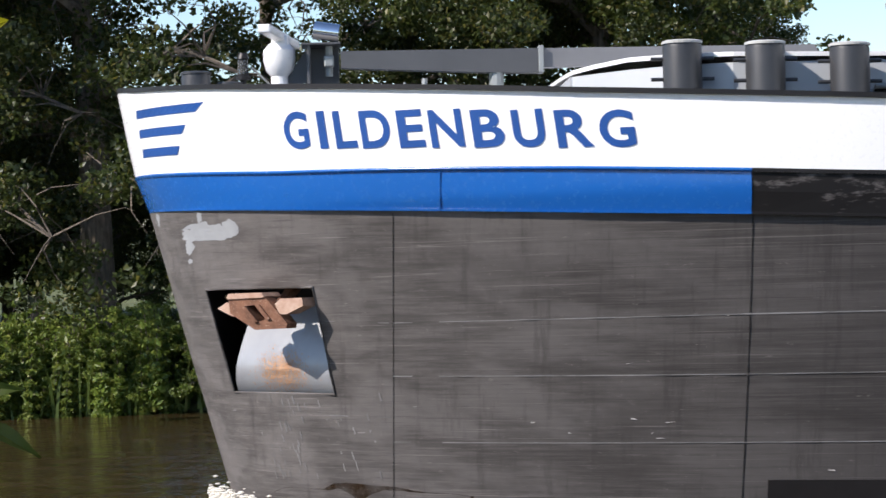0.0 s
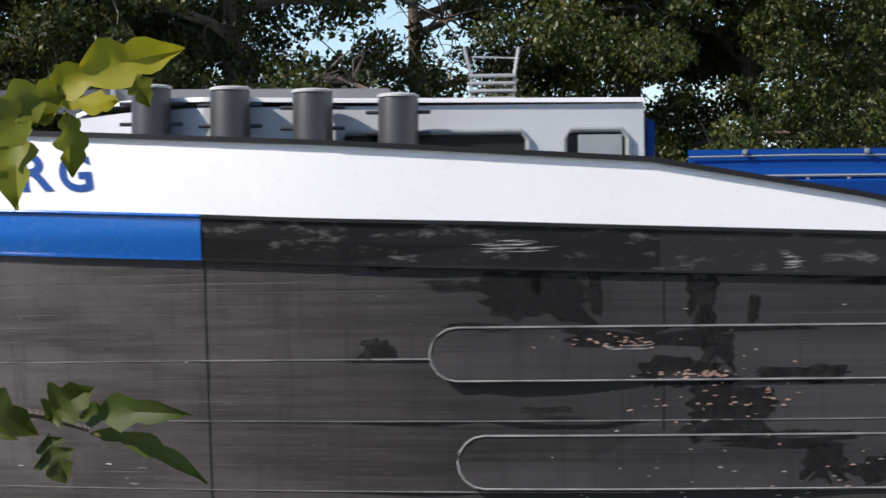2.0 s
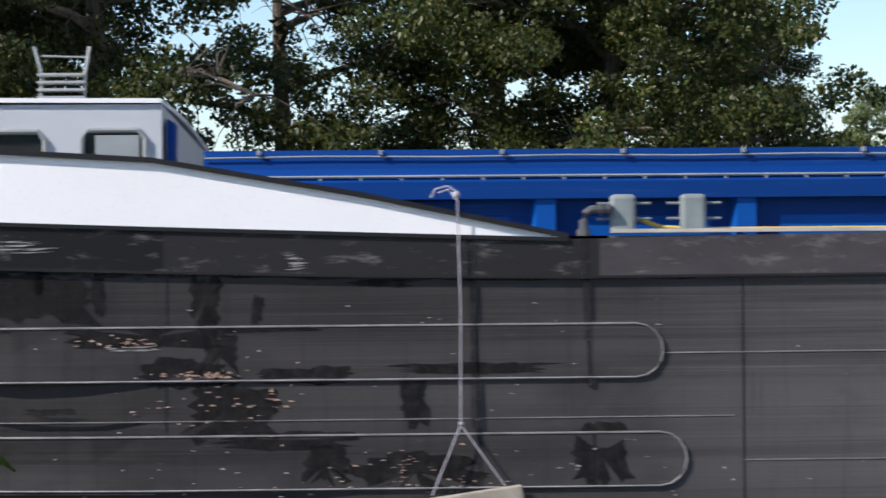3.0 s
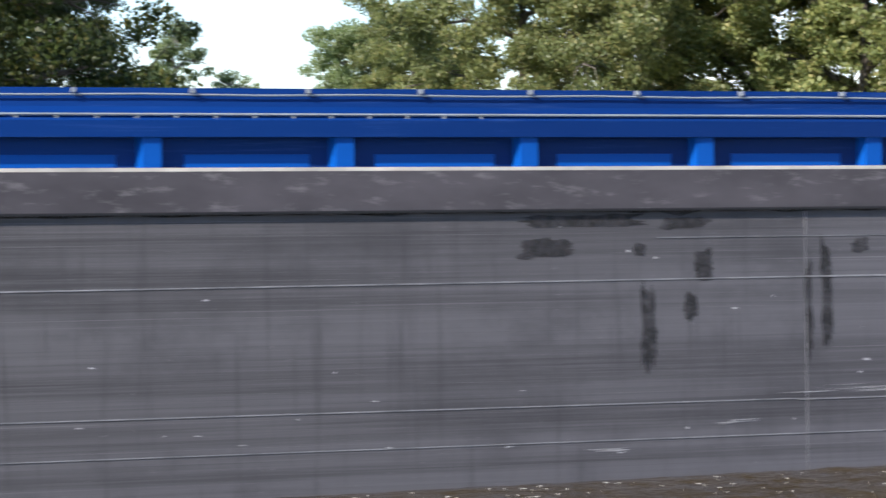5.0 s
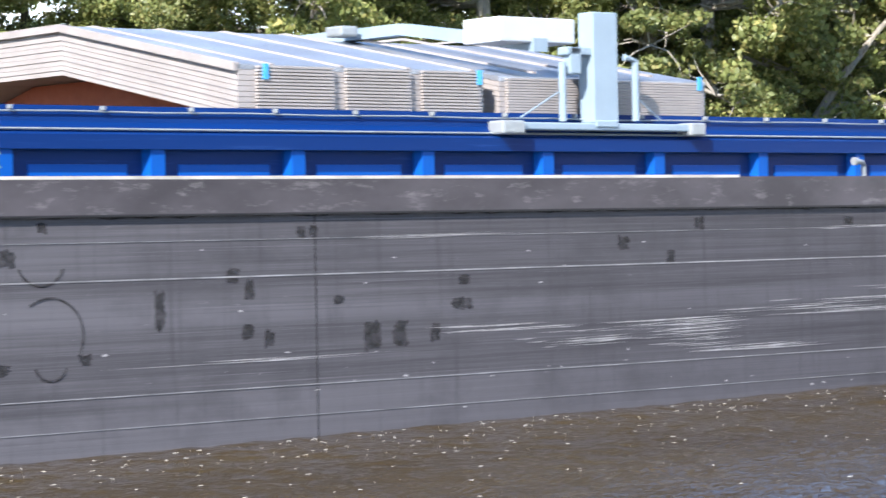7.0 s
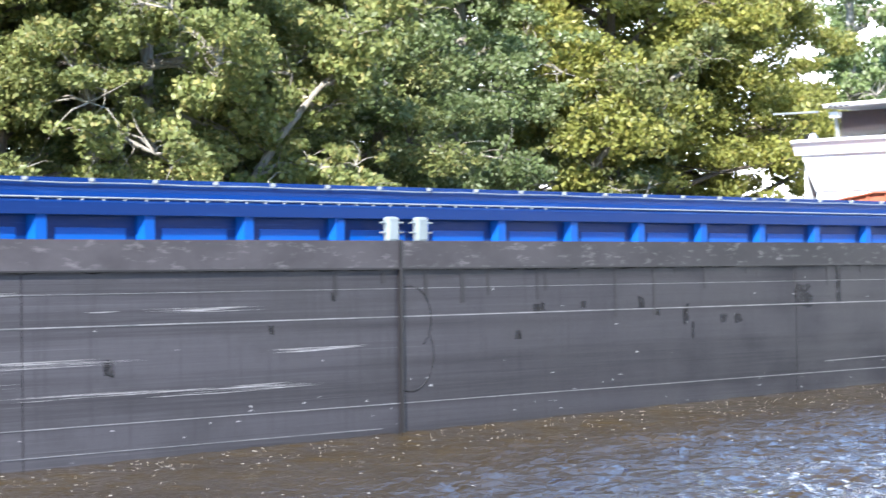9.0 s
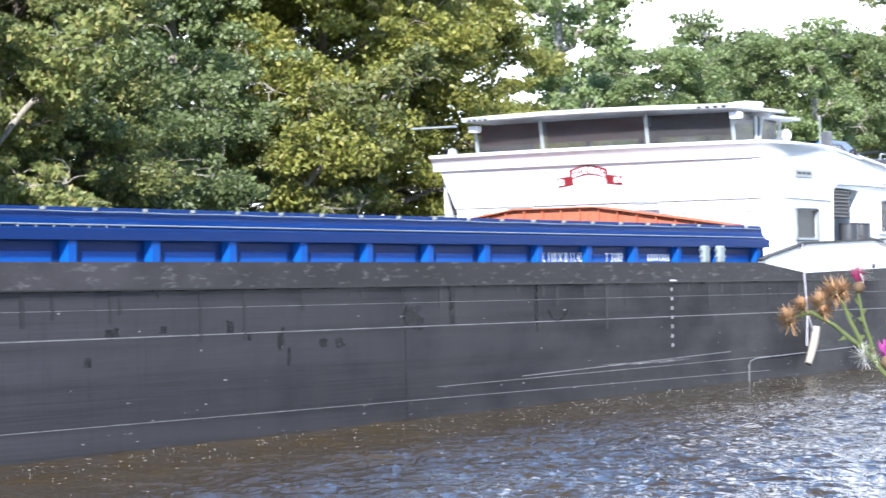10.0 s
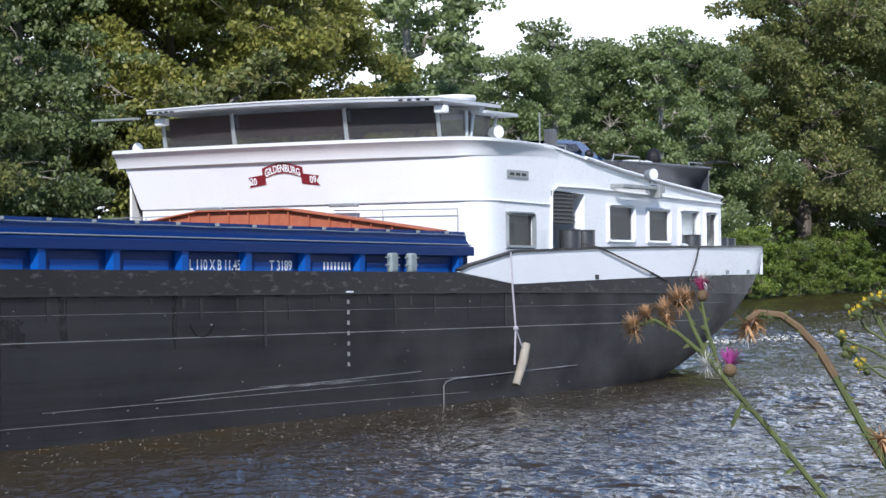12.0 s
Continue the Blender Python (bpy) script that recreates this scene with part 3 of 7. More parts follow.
# decks and the hold
deck = Shape()
st = stations(0, 15.5)
top = [(x_at(d, 3.3), side_in(x_at(d, 3.3), 3.3) + 0.03) for d in st]
deck.add([(x, y, DECK + 0.35 * max(0, 1 - x / 15)) for x, y in top] + [(x, BEAM - y, DECK + 0.35 * max(0, 1 - x / 15)) for x, y in top], [(i, i + 1, len(st) + i + 1, len(st) + i) for i in range(len(st) - 1)])
deck.box(15.4, 91.5, 0.03, 0.95, DECK - 0.05, DECK)
deck.box(15.4, 91.5, BEAM - 0.95, BEAM - 0.03, DECK - 0.05, DECK)
st = stations(91.5, 109.7)
deck.add([(d, side_in(d, 2.8) + 0.03, DECK - 0.05) for d in st] + [(d, BEAM - side_in(d, 2.8) - 0.03, DECK - 0.05) for d in st], [(i, i + 1, len(st) + i + 1, len(st) + i) for i in range(len(st) - 1)])
part("deck", deck, DARK_GREY, ship, "dark grey steel deck")
hold = Shape()
hold.box(11.6, 91.2, 0.95, 10.49, -0.6, -0.5).box(11.6, 91.2, 0.90, 0.95, -0.5, 3.3).box(11.6, 91.2, 10.49, 10.54, -0.5, 3.3).box(11.5, 11.6, 0.9, 10.54, -0.5, 3.7).box(91.2, 91.3, 0.9, 10.54, -0.5, 3.7)
part("hold", hold, RUST, ship, "rusty open cargo hold")

# coaming: lower plate, brackets, flange, upper plate, pipe
C0, C1 = 11.45, 91.2


def mirrored(shape):
    s = Shape()
    return s.add([(x, BEAM - y, z) for x, y, z in shape.v], [tuple(reversed(q)) for q in shape.f])


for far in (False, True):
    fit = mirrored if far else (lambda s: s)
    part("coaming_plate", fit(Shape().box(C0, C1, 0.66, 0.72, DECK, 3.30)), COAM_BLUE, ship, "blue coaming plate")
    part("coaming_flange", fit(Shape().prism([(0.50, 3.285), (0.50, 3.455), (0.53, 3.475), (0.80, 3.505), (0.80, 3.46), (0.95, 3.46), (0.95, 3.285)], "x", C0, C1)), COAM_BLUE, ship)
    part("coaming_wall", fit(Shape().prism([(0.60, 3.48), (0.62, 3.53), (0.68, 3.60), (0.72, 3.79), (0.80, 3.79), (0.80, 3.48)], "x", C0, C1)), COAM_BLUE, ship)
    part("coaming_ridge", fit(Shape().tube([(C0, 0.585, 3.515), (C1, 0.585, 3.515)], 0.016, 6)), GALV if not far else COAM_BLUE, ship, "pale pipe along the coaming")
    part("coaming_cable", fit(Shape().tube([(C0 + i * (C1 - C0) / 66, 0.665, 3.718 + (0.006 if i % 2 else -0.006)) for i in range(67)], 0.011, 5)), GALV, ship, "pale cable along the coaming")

bracket = Shape().prism([(-0.135, 0.665), (-0.085, 0.535), (0.105, 0.535), (0.125, 0.665)], "z", DECK, 3.29)
bracket_mesh = mesh_of("coaming_bracket", bracket, COAM_BLUE)
panel_mesh = mesh_of("coaming_panel", Shape().box(0.36, 1.66, 0.648, 0.664, DECK + 0.01, 3.115, 0.006), COAM_BLUE)
cleat_mesh = mesh_of("cable_cleat", Shape().box(-0.018, 0.018, 0.63, 0.71, 3.735, 3.785, 0.006), GALV)
stud_mesh = mesh_of("flange_stud", Shape().box(-0.012, 0.012, 0.53, 0.555, 3.47, 3.50), GALV)
RIB0, PITCH = 14.82, 1.996
for k in range(-1, 39):
    x = RIB0 + PITCH * k
    if x < C1 - 0.4 and x > C0 + 0.4:
        part("coaming_bracket", bracket_mesh, None, ship).location.x = x
        if x + PITCH < C1:
            part("coaming_panel", panel_mesh, None, ship).location.x = x
    if x > C0 + 1:
        far_one = part("coaming_bracket", bracket_mesh, None, ship)
        far_one.location = (x, BEAM, 0)
        far_one.rotation_euler = (0, 0, math.pi)
for k in range(66):
    part("cable_cleat", cleat_mesh, None, ship).location.x = 12.0 + 1.205 * k
for k in range(70):
    part("flange_stud", stud_mesh, None, ship).location.x = 12.2 + 0.402 * k + (28 if k > 40 else 0)
toe = Shape().box(15.42, 51.7, -0.036, 0.05, 2.925, 2.962)
part("gunwale_edge", toe, PALE_EDGE, ship, "worn pale edge of the gunwale")

# seams of the hull plates
for a, b, za, zb, w in ((3.13, 6.6, 1.72, 1.745, 0.012), (6.6, 8.87, 1.745, 1.75, 0.018), (8.87, 31.6, 1.75, 1.79, 0.016), (31.6, 102, 1.79, 1.80, 0.022), (2.42, 3.1, 1.75, 1.72, 0.012), (3.13, 6.6, 1.15, 1.14, 0.014), (6.6, 16.6, 1.14, 1.15, 0.011),
                        (3.13, 6.6, 0.43, 0.44, 0.012), (6.6, 11.0, 0.44, 0.45, 0.012), (16.69, 19.7, 0.72, 0.72, 0.012), (19.7, 31.6, 0.52, 0.50, 0.014), (31.6, 63.3, 0.49, 0.49, 0.016), (63.3, 90, 0.49, 0.50, 0.014), (1.35, 3.1, 0.74, 0.70, 0.013), (1.15, 1.35, 0.66, 0.74, 0.010),
                        (19.7, 63, 0.13, 0.13, 0.012), (79, 88, 0.78, 0.98, 0.02), (76, 90, 0.70, 0.82, 0.014), (30, 104, 2.22, 2.22, 0.008)):
    part("weld_seam", side_strip(a, b, za, zb, w), WELD, ship)
for x0, z0, x1, z1, w in ((3.15, 2.86, 3.11, -0.6, 0.006), (6.66, 2.73, 6.63, -0.6, 0.007), (11.13, 2.55, 11.11, 1.05, 0.012), (16.69, 2.49, 16.68, -0.6, 0.014), (19.76, 2.94, 19.74, -0.5, 0.014), (31.7, 2.49, 31.7, -0.6, 0.009), (44.6, 2.49, 44.6, -0.5, 0.012), (55.9, 2.49, 55.9, -0.4, 0.012), (74.98, 2.49, 74.98, -0.2, 0.014), (79.6, 2.49, 79.6, 1.6, 0.012)):
    part("weld_seam", side_strip(x0, x1, z0, z1, w, steps=6), WELD if x0 in (19.76, 31.7) else SEAM, ship)
part("fender_bar", Shape().box(63.415, 63.485, -0.06, 0.01, -0.3, 2.95, 0.01), BLACK, ship, "black upright rubbing bar")
# strips near x 14.1 paint in the rope's shadow; those near 15.2 are stains
for x, z0, z1, w in ((14.07, 2.50, 1.05, 0.07), (14.12, 1.05, 0.30, 0.06), (15.17, 2.50, 1.9, 0.07), (15.19, 1.9, 1.45, 0.05), (15.23, 1.0, 0.5, 0.04)):
    part("paint_run", side_strip(x, x + 0.015, z0, z1, w * 1.33, 0.026, 5), PATCH, ship, "dark upright strip for the rope shadow and the stains")
for x, w in ((14.06, 0.07), (15.15, 0.07)):
    part("paint_run", side_strip(x, x + 0.005, lerp(x, SHEER) - 0.02, 2.5, w * 1.33, 0.040, 3), PATCH, ship)
rnd = random.Random(64)
for k in range(34):
    x = 62 + k * 0.92 + rnd.uniform(-0.4, 0.4)
    part("paint_run", side_strip(x, x + 0.01, 2.47, 2.47 - rnd.uniform(0.08, 0.5) * rnd.choice((1, 1, 2)), rnd.uniform(0.03, 0.16), 0.008, 4), BLACK, ship)
ragged_edge = Shape()
rnd = random.Random(12)
ex = [6.75 + 0.24 * i for i in range(368)]
low_edge = [lerp(x, BELT_LOW) - 0.012 - max(0.0, rnd.gauss(0.008, 0.014)) * (1.6 if 7.5 < x < 12 else 1) for x in ex]
ragged_edge.add([(x, side_in(x, 2.5) - 0.005, lerp(x, BELT_LOW)) for x in ex] + [(x, side_in(x, 2.5) - 0.005, z) for x, z in zip(ex, low_edge)], [(i, i + 1, 368 + i + 1, 368 + i) for i in range(367)])
part("paint_edge", ragged_edge, PATCH, ship, "uneven lower edge of the black belt paint")


def lane(x0, x1, z0, z1, round_left, round_right):
    """The raised outline of a doubling plate, with rounded ends."""
    s = Shape()
    r = (z1 - z0) / 2
    zc = (z0 + z1) / 2
    pts = []
    if round_right:
        pts += [(x1 - r + r * math.sin(a), zc - r * math.cos(a)) for a in np.linspace(0, math.pi, 9)]
    else:
        pts += [(x1, z0), (x1, z1)]
    if round_left:
        pts += [(x0 + r - r * math.sin(a), zc + r * math.cos(a)) for a in np.linspace(0, math.pi, 9)]
    else:
        pts += [(x0, z1), (x0, z0)]
    xs = sorted({x0 + r * (1 - math.cos(a)) for a in np.linspace(0, math.pi / 2, 7)} | {x1 - r * (1 - math.cos(a)) for a in np.linspace(0, math.pi / 2, 7)} | set(np.linspace(x0 + r, x1 - r, 14)))
    half = lambda x: max(0.02, math.sqrt(max(0.0, r * r - max(0, x0 + r - x, x - x1 + r) ** 2)))
    pl = Shape().sheet(lambda x, w: (x, min(side_in(x, zc), side_in(x, zc + w * half(x))) - 0.022, zc + w * half(x)), xs, [-1, 0, 1], (0, 0.04, 0))
    top = [(x, z0) for x in np.linspace(x0 + r, x1 - r, 14)]
    return pl, top + pts[:9] + [(x, z1) for x in np.linspace(x1 - r, x0 + r, 14)] + pts[9:]


for a, b, c, d in ((8.87, 15.91, 1.53, 2.05), (9.13, 16.13, 0.48, 1.0)):
    pl, pts = lane(a, b, c, d, True, True)
    plate = part("doubling_plate", pl, HULL, ship, "oblong doubling plate welded on the hull")
    bead = Shape()
    bead.tube([(x, min(side_in(x, (c + d) / 2), side_in(x, z)) - 0.022, z) for x, z in pts + pts[:1]], 0.011, 5, False)
    part("weld_bead", bead, WELD, plate)
part("fender_hole", Shape().tube([(10.86, -0.012, 2.55), (10.86, 0.02, 2.55)], 0.055, 14), BLACK, ship, "small dark drain hole")
arch = Shape().tube([(88.9, side_in(88.9, z) - 0.012, z) for z in (0.2, 0.5, 0.66)] + [(x, side_in(x, z) - 0.012, z) for x, z in ((89.0, 0.74), (89.3, 0.79), (91.0, 0.82), (93, 0.86), (95, 0.90))], 0.014, 5)
part("weld_bead", arch, WELD, ship)

# ---- aft deckhouse, wheelhouse and stern bulwark ----
FRONT = 91.95


NEAR, FAR = 0.68, 9.85
TURN_X, TURN_Y = FRONT + 0.72, NEAR + 0.62
# lower storey: the shell, with openings left for the windows on the side
TOPLINE = [(FRONT, 5.74), (94.2, 5.78), (95.2, 5.76), (96.9, 5.56), (98.7, 5.36), (101.5, 5.12), (104.9, 4.88)]


def side_wall(y0, y1):
    """The long side wall with its window openings cut through."""
    holes = [(93.05, 94.25, 3.54, 4.19), (98.15, 99.5, 3.73, 4.49), (100.38, 101.6, 3.74, 4.46), (102.3, 103.38, 3.69, 4.46), (103.88, 104.55, 3.60, 4.45)]
    xs = sorted({TURN_X, 94.2, 95.2, 96.9, 98.7, 101.5, 104.9} | {a for h in holes for a in h[:2]})
    s = Shape()
    for a, b in zip(xs, xs[1:]):
        if 95.2 <= a and b <= 96.91:
            s.prism([(a, 4.80), (b, 4.74), (b, lerp(b, TOPLINE)), (a, lerp(a, TOPLINE))], "y", y0, y1)
            continue
        ta, tb = lerp(a, TOPLINE), lerp(b, TOPLINE)
        hole = next((h for h in holes if h[0] <= a and b <= h[1]), None)
        for z0, z1 in (((DECK - 0.05, hole[2]), (hole[3], None)) if hole else ((DECK - 0.05, None),)):
            za, zb = (z1, z1) if z1 else (ta, tb)
            v = [(x, y, z) for y in (y0, y1) for x, z in ((a, z0), (b, z0), (b, zb), (a, za))]
            s.add(v, [(0, 1, 2, 3), (7, 6, 5, 4), (0, 4, 5, 1), (1, 5, 6, 2), (2, 6, 7, 3), (3, 7, 4, 0)])
    return s, holes


wall, holes = side_wall(NEAR, NEAR + 0.06)
part("side_wall", wall, WHITE, ship, "white side wall of the deckhouse", weld=True)
part("side_wall", Shape().add([(x, FAR + NEAR - y, z) for x, y, z in wall.v], [tuple(reversed(q)) for q in wall.f]), WHITE, ship, weld=True)
# the porch niche with its louvre
porch = Shape().box(95.15, 96.95, NEAR + 0.9, NEAR + 0.95, DECK, 5.3).box(95.15, 95.20, NEAR + 0.06, NEAR + 0.9, DECK, 4.8).box(96.90, 96.95, NEAR + 0.06, NEAR + 0.9, DECK, 4.8)
porch.box(95.15, 96.95, NEAR + 0.06, NEAR + 0.95, 4.80, 4.85)
part("porch", porch, WHITE, ship, "white porch niche beside the deckhouse door")
louvre = part("louvre", Shape().box(95.25, 96.5, NEAR + 0.10, NEAR + 0.16, 4.05, 4.78), BLACK, ship, "dark slatted ventilation louvre")
for i in range(8):
    part("slat", Shape().box(95.28, 96.47, NEAR + 0.03, NEAR + 0.11, 4.08 + i * 0.088, 4.105 + i * 0.088), DARK_GREY, louvre)
roof = Shape().sheet(lambda x, y: (x, max(y, TURN_Y) if x < TURN_X - 0.05 else y, lerp(x, TOPLINE) - 0.02 + 0.10 * math.sin(math.pi * (y - NEAR) / (FAR - NEAR))), [FRONT, TURN_X, 93.4, 94.2, 95.2, 96.9, 98.7, 101.5, 104.95], [NEAR - 0.04 + i * (FAR - NEAR + 0.08) / 8 for i in range(9)], (0, 0, 0.05))
part("house_roof", roof, WHITE, ship, "white cambered roof")
part("far_corner", Shape().box(FRONT + 0.03, TURN_X, FAR - 0.06, FAR, DECK - 0.05, 5.6), WHITE, ship)
aft_wall = Shape().box(104.9, 104.96, NEAR, FAR, DECK - 0.05, 4.88)
part("aft_wall", aft_wall, WHITE, ship)
# front: lower wall, and the upper wall that flares out to a ledge


def front_fn(y, k):
    """The flared front: k from 0 at its foot to 1 at the ledge."""
    mid = (y - BEAM / 2) / (BEAM / 2)
    return (FRONT - 0.10 * k - 0.35 * (1 - mid * mid) * (0.4 + 0.6 * k), y - 0.45 * (1 - k) * max(0, (y - 5.7) / 4.6), 4.48 + k * (1.19 + 0.02 * (1 - mid * mid)))


def corner_fn(a, k):
    """The rounded near corner: a from 0 on the front to 1 on the side."""
    x0, _, z = front_fn(TURN_Y, k)
    q = a * math.pi / 2
    return (TURN_X - (TURN_X - x0) * math.cos(q) ** 0.9, TURN_Y - (TURN_Y - NEAR) * math.sin(q) ** 0.9, z)


def low_front_fn(y, z):
    return (FRONT - 0.35 * 0.4 * (1 - ((y - BEAM / 2) / (BEAM / 2)) ** 2) + 0.05, y, z)


def low_corner_fn(a, z):
    x0 = low_front_fn(TURN_Y, z)[0]
    q = a * math.pi / 2
    return (TURN_X - (TURN_X - x0) * math.cos(q) ** 0.9, TURN_Y - (TURN_Y - NEAR) * math.sin(q) ** 0.9, z)


ARC = [i / 10 for i in range(11)]
FRONT_YS = [9.88 - i * (9.88 - TURN_Y) / 14 for i in range(15)]
front = Shape().sheet(front_fn, FRONT_YS, [0, 0.33, 0.66, 1.0], (0.06, 0, 0)).sheet(corner_fn, ARC, [0, 0.33, 0.66, 1.0], (0.03, 0.03, 0))
part("front_wall", front, WHITE, ship, "white flared wall below the wheelhouse", smooth=True, weld=True)
low_front = Shape().sheet(low_front_fn, [9.45 - i * (9.45 - TURN_Y) / 10 for i in range(11)], [DECK, 4.48], (0.06, 0, 0)).sheet(low_corner_fn, ARC, [DECK, 4.48], (0.03, 0.03, 0))
part("lower_front_wall", low_front, WHITE, ship, smooth=True, weld=True)
# the flared ledge runs along the front, round the corner and dies out on the side
FLARE = [(0.010, -0.24), (0.045, -0.12), (0.12, 0.0), (0.22, 0.085), (0.225, 0.13), (0.16, 0.15), (-0.35, 0.15)]
EDGE = [(front_fn(y, 1), (-1.0, 0.0), 1.0) for y in [9.97] + FRONT_YS[1:]]
EDGE += [(corner_fn(a, 1), (-math.cos(a * math.pi / 2), -math.sin(a * math.pi / 2)), 1 - 0.25 * a) for a in ARC[1:]]
EDGE += [((x, NEAR, lerp(x, TOPLINE) - 0.08), (0.0, -1.0), f) for x, f in ((93.2, 0.62), (93.8, 0.5), (94.4, 0.36), (95.0, 0.2), (95.6, 0.06))]
ledge = Shape().sheet(lambda i, k: (EDGE[i][0][0] + EDGE[i][1][0] * FLARE[k][0] * EDGE[i][2], EDGE[i][0][1] + EDGE[i][1][1] * FLARE[k][0] * EDGE[i][2], EDGE[i][0][2] + FLARE[k][1] * (0.55 + 0.45 * EDGE[i][2])), range(len(EDGE)), range(7), (0, 0, -0.015))
part("ledge", ledge, WHITE, ship, "white flared ledge round the wheelhouse", smooth=True)
part("trim_strip", Shape().tube([low_front_fn(y, 4.49) for y in FRONT_YS[2:]] + [low_corner_fn(a, 4.49) for a in ARC[1:]], 0.028, 6), WHITE, ship, smooth=True)
part("trim_strip", Shape().tube([(95.12, NEAR - 0.03, 3.45), (95.16, NEAR - 0.03, 4.62), (95.26, NEAR - 0.03, 4.80), (95.45, NEAR - 0.03, 4.88), (97.2, NEAR - 0.03, 4.89), (101.0, NEAR - 0.03, 4.82), (104.9, NEAR - 0.03, 4.74)], 0.035, 8), WHITE, ship, smooth=True)
part("roof_edge", Shape().tube([(x, NEAR - 0.05, z + 0.02) for x, z in TOPLINE[3:]], 0.045, 8), WHITE, ship, smooth=True)
side_trim = Shape().tube([(TURN_X, NEAR - 0.01, 4.49), (95.15, NEAR - 0.01, 4.46)], 0.028, 6)
part("trim_strip", side_trim, WHITE, ship, smooth=True)
for a, b in (((91.78, 1.2, 4.30), (91.68, 4.2, 4.33)), ((91.78, 1.2, 3.5), (91.78, 1.2, 4.30)), ((91.72, 3.0, 3.8), (91.72, 3.0, 4.31)), ((91.68, 6.4, 4.33), (91.76, 10.2, 4.30)), ((91.70, 9.2, 3.9), (91.70, 9.2, 4.3))):
    part("panel_frame", Shape().tube([a, b], 0.012, 5), GALV, ship)
for y in (3.9, 7.4):
    part("front_lamp", Shape().box(91.52, 91.66, y - 0.35, y + 0.35, 4.40, 4.48, 0.02), GALV, ship, "slim deck lamp above the hatch")

# wheelhouse: slanted posts, tinted panes, roof
WX = 92.1
posts_y = [1.78, 3.95, 6.85, 8.85]
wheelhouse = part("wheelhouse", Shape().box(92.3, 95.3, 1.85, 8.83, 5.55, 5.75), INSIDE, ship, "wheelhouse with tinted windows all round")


def wh_front(y, z):
    m = (y - 5.6) / 3.8
    return WX - 0.30 * (1 - m * m) - 0.22 * (z - 5.72)


for y in posts_y:
    part("post", Shape().tube([(wh_front(y, 5.76), y, 5.76), (wh_front(y, 6.56), y - 0.02, 6.56)], 0.05, 6), GALV, wheelhouse)
for a, b in zip(posts_y, posts_y[1:]):
    pane = Shape().sheet(lambda y, z: (wh_front(y, z) + 0.02, y, z), [a + 0.05, (a + b) / 2, b - 0.05], [5.82, 6.53], (0.02, 0, 0))
    part("pane", pane, SMOKED, wheelhouse, "tinted front window pane").visible_shadow = False
    blind = Shape().sheet(lambda y, z: (wh_front(y, z) + 0.22, y, z), [a + 0.05, (a + b) / 2, b - 0.05], [6.02, 6.53], (0.02, 0, 0))
    part("blind", blind, CURTAIN if a > 2 else INSIDE, wheelhouse, "lowered dark blind")
for x0, x1 in ((92.05, 93.3), (93.5, 94.4)):
    pane = Shape().prism([(x0, 5.80), (x1, 5.80), (x1 + 0.1, 6.50), (x0 - 0.08, 6.50)], "y", 1.80, 1.82)
    part("pane", pane, SMOKED, wheelhouse, "tinted side window").visible_shadow = False
for x, top_x in ((93.32, 93.28), (93.46, 93.62), (94.45, 94.72)):
    part("post", Shape().tube([(x, 1.80, 5.75), (top_x, 1.78, 6.50)], 0.045, 6), GREY, wheelhouse)
part("pane", Shape().box(92.2, 94.6, 8.84, 8.86, 5.80, 6.5), DARK_GLASS, wheelhouse)
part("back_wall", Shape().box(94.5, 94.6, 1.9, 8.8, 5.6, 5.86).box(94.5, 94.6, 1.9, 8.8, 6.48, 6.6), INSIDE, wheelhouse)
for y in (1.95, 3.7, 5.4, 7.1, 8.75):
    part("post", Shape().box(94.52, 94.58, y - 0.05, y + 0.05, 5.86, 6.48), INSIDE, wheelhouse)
# its pale colour stands in for the reflection low in the front panes
part("console", Shape().box(92.25, 92.9, 2.3, 8.4, 5.7, 5.90, 0.03), GREY, wheelhouse, "pale grey console below the windows")
part("chair", Shape().box(93.3, 93.7, 4.6, 5.2, 5.75, 5.95, 0.05).box(93.65, 93.8, 4.6, 5.2, 5.9, 6.42, 0.05), BLACK, wheelhouse, "dark helmsman's chair")
wroof = Shape().sheet(lambda y, k: (wh_front(y, 6.5) - 0.45 + 2.75 * k, y, 6.59 + 0.06 * (1 - ((y - 5.6) / 4.3) ** 2)), [1.45 + i * 7.5 / 12 for i in range(13)], [0, 0.15, 0.5, 1.0], (0, 0, 0.075))
part("wheelhouse_roof", wroof, GREY, ship, "light grey overhanging wheelhouse roof", smooth=True)
aft_roof = Shape().box(93.55, 95.05, 1.40, 8.9, 6.44, 6.51, 0.02).box(93.5, 93.75, 1.55, 8.8, 6.48, 6.62, 0.02)
part("aft_roof", aft_roof, GREY, ship, "lower aft step of the wheelhouse roof")
part("roof_edge", Shape().tube([(wh_front(y, 6.5) - 0.46, y, 6.67 + 0.06 * (1 - ((y - 5.6) / 4.3) ** 2)) for y in [1.45 + i * 7.5 / 12 for i in range(13)]], 0.018, 6), WHITE, ship)
for y in (1.75, 1.95, 2.15, 2.35, 8.2, 8.37, 8.54, 8.71):
    x = wh_front(y, 6.5) - 0.455
    part("vent", Shape().box(x - 0.004, x + 0.01, y - 0.05, y + 0.05, 6.615, 6.655), BLACK, ship)
part("radar_disc", Shape().lathe([(0.0, 0.0), (0.42, 0.02), (0.46, 0.08), (0.42, 0.14), (0.0, 0.18)], (93.6, 2.2, 6.72), 24), WHITE, ship, "flat white radar dome", smooth=True)
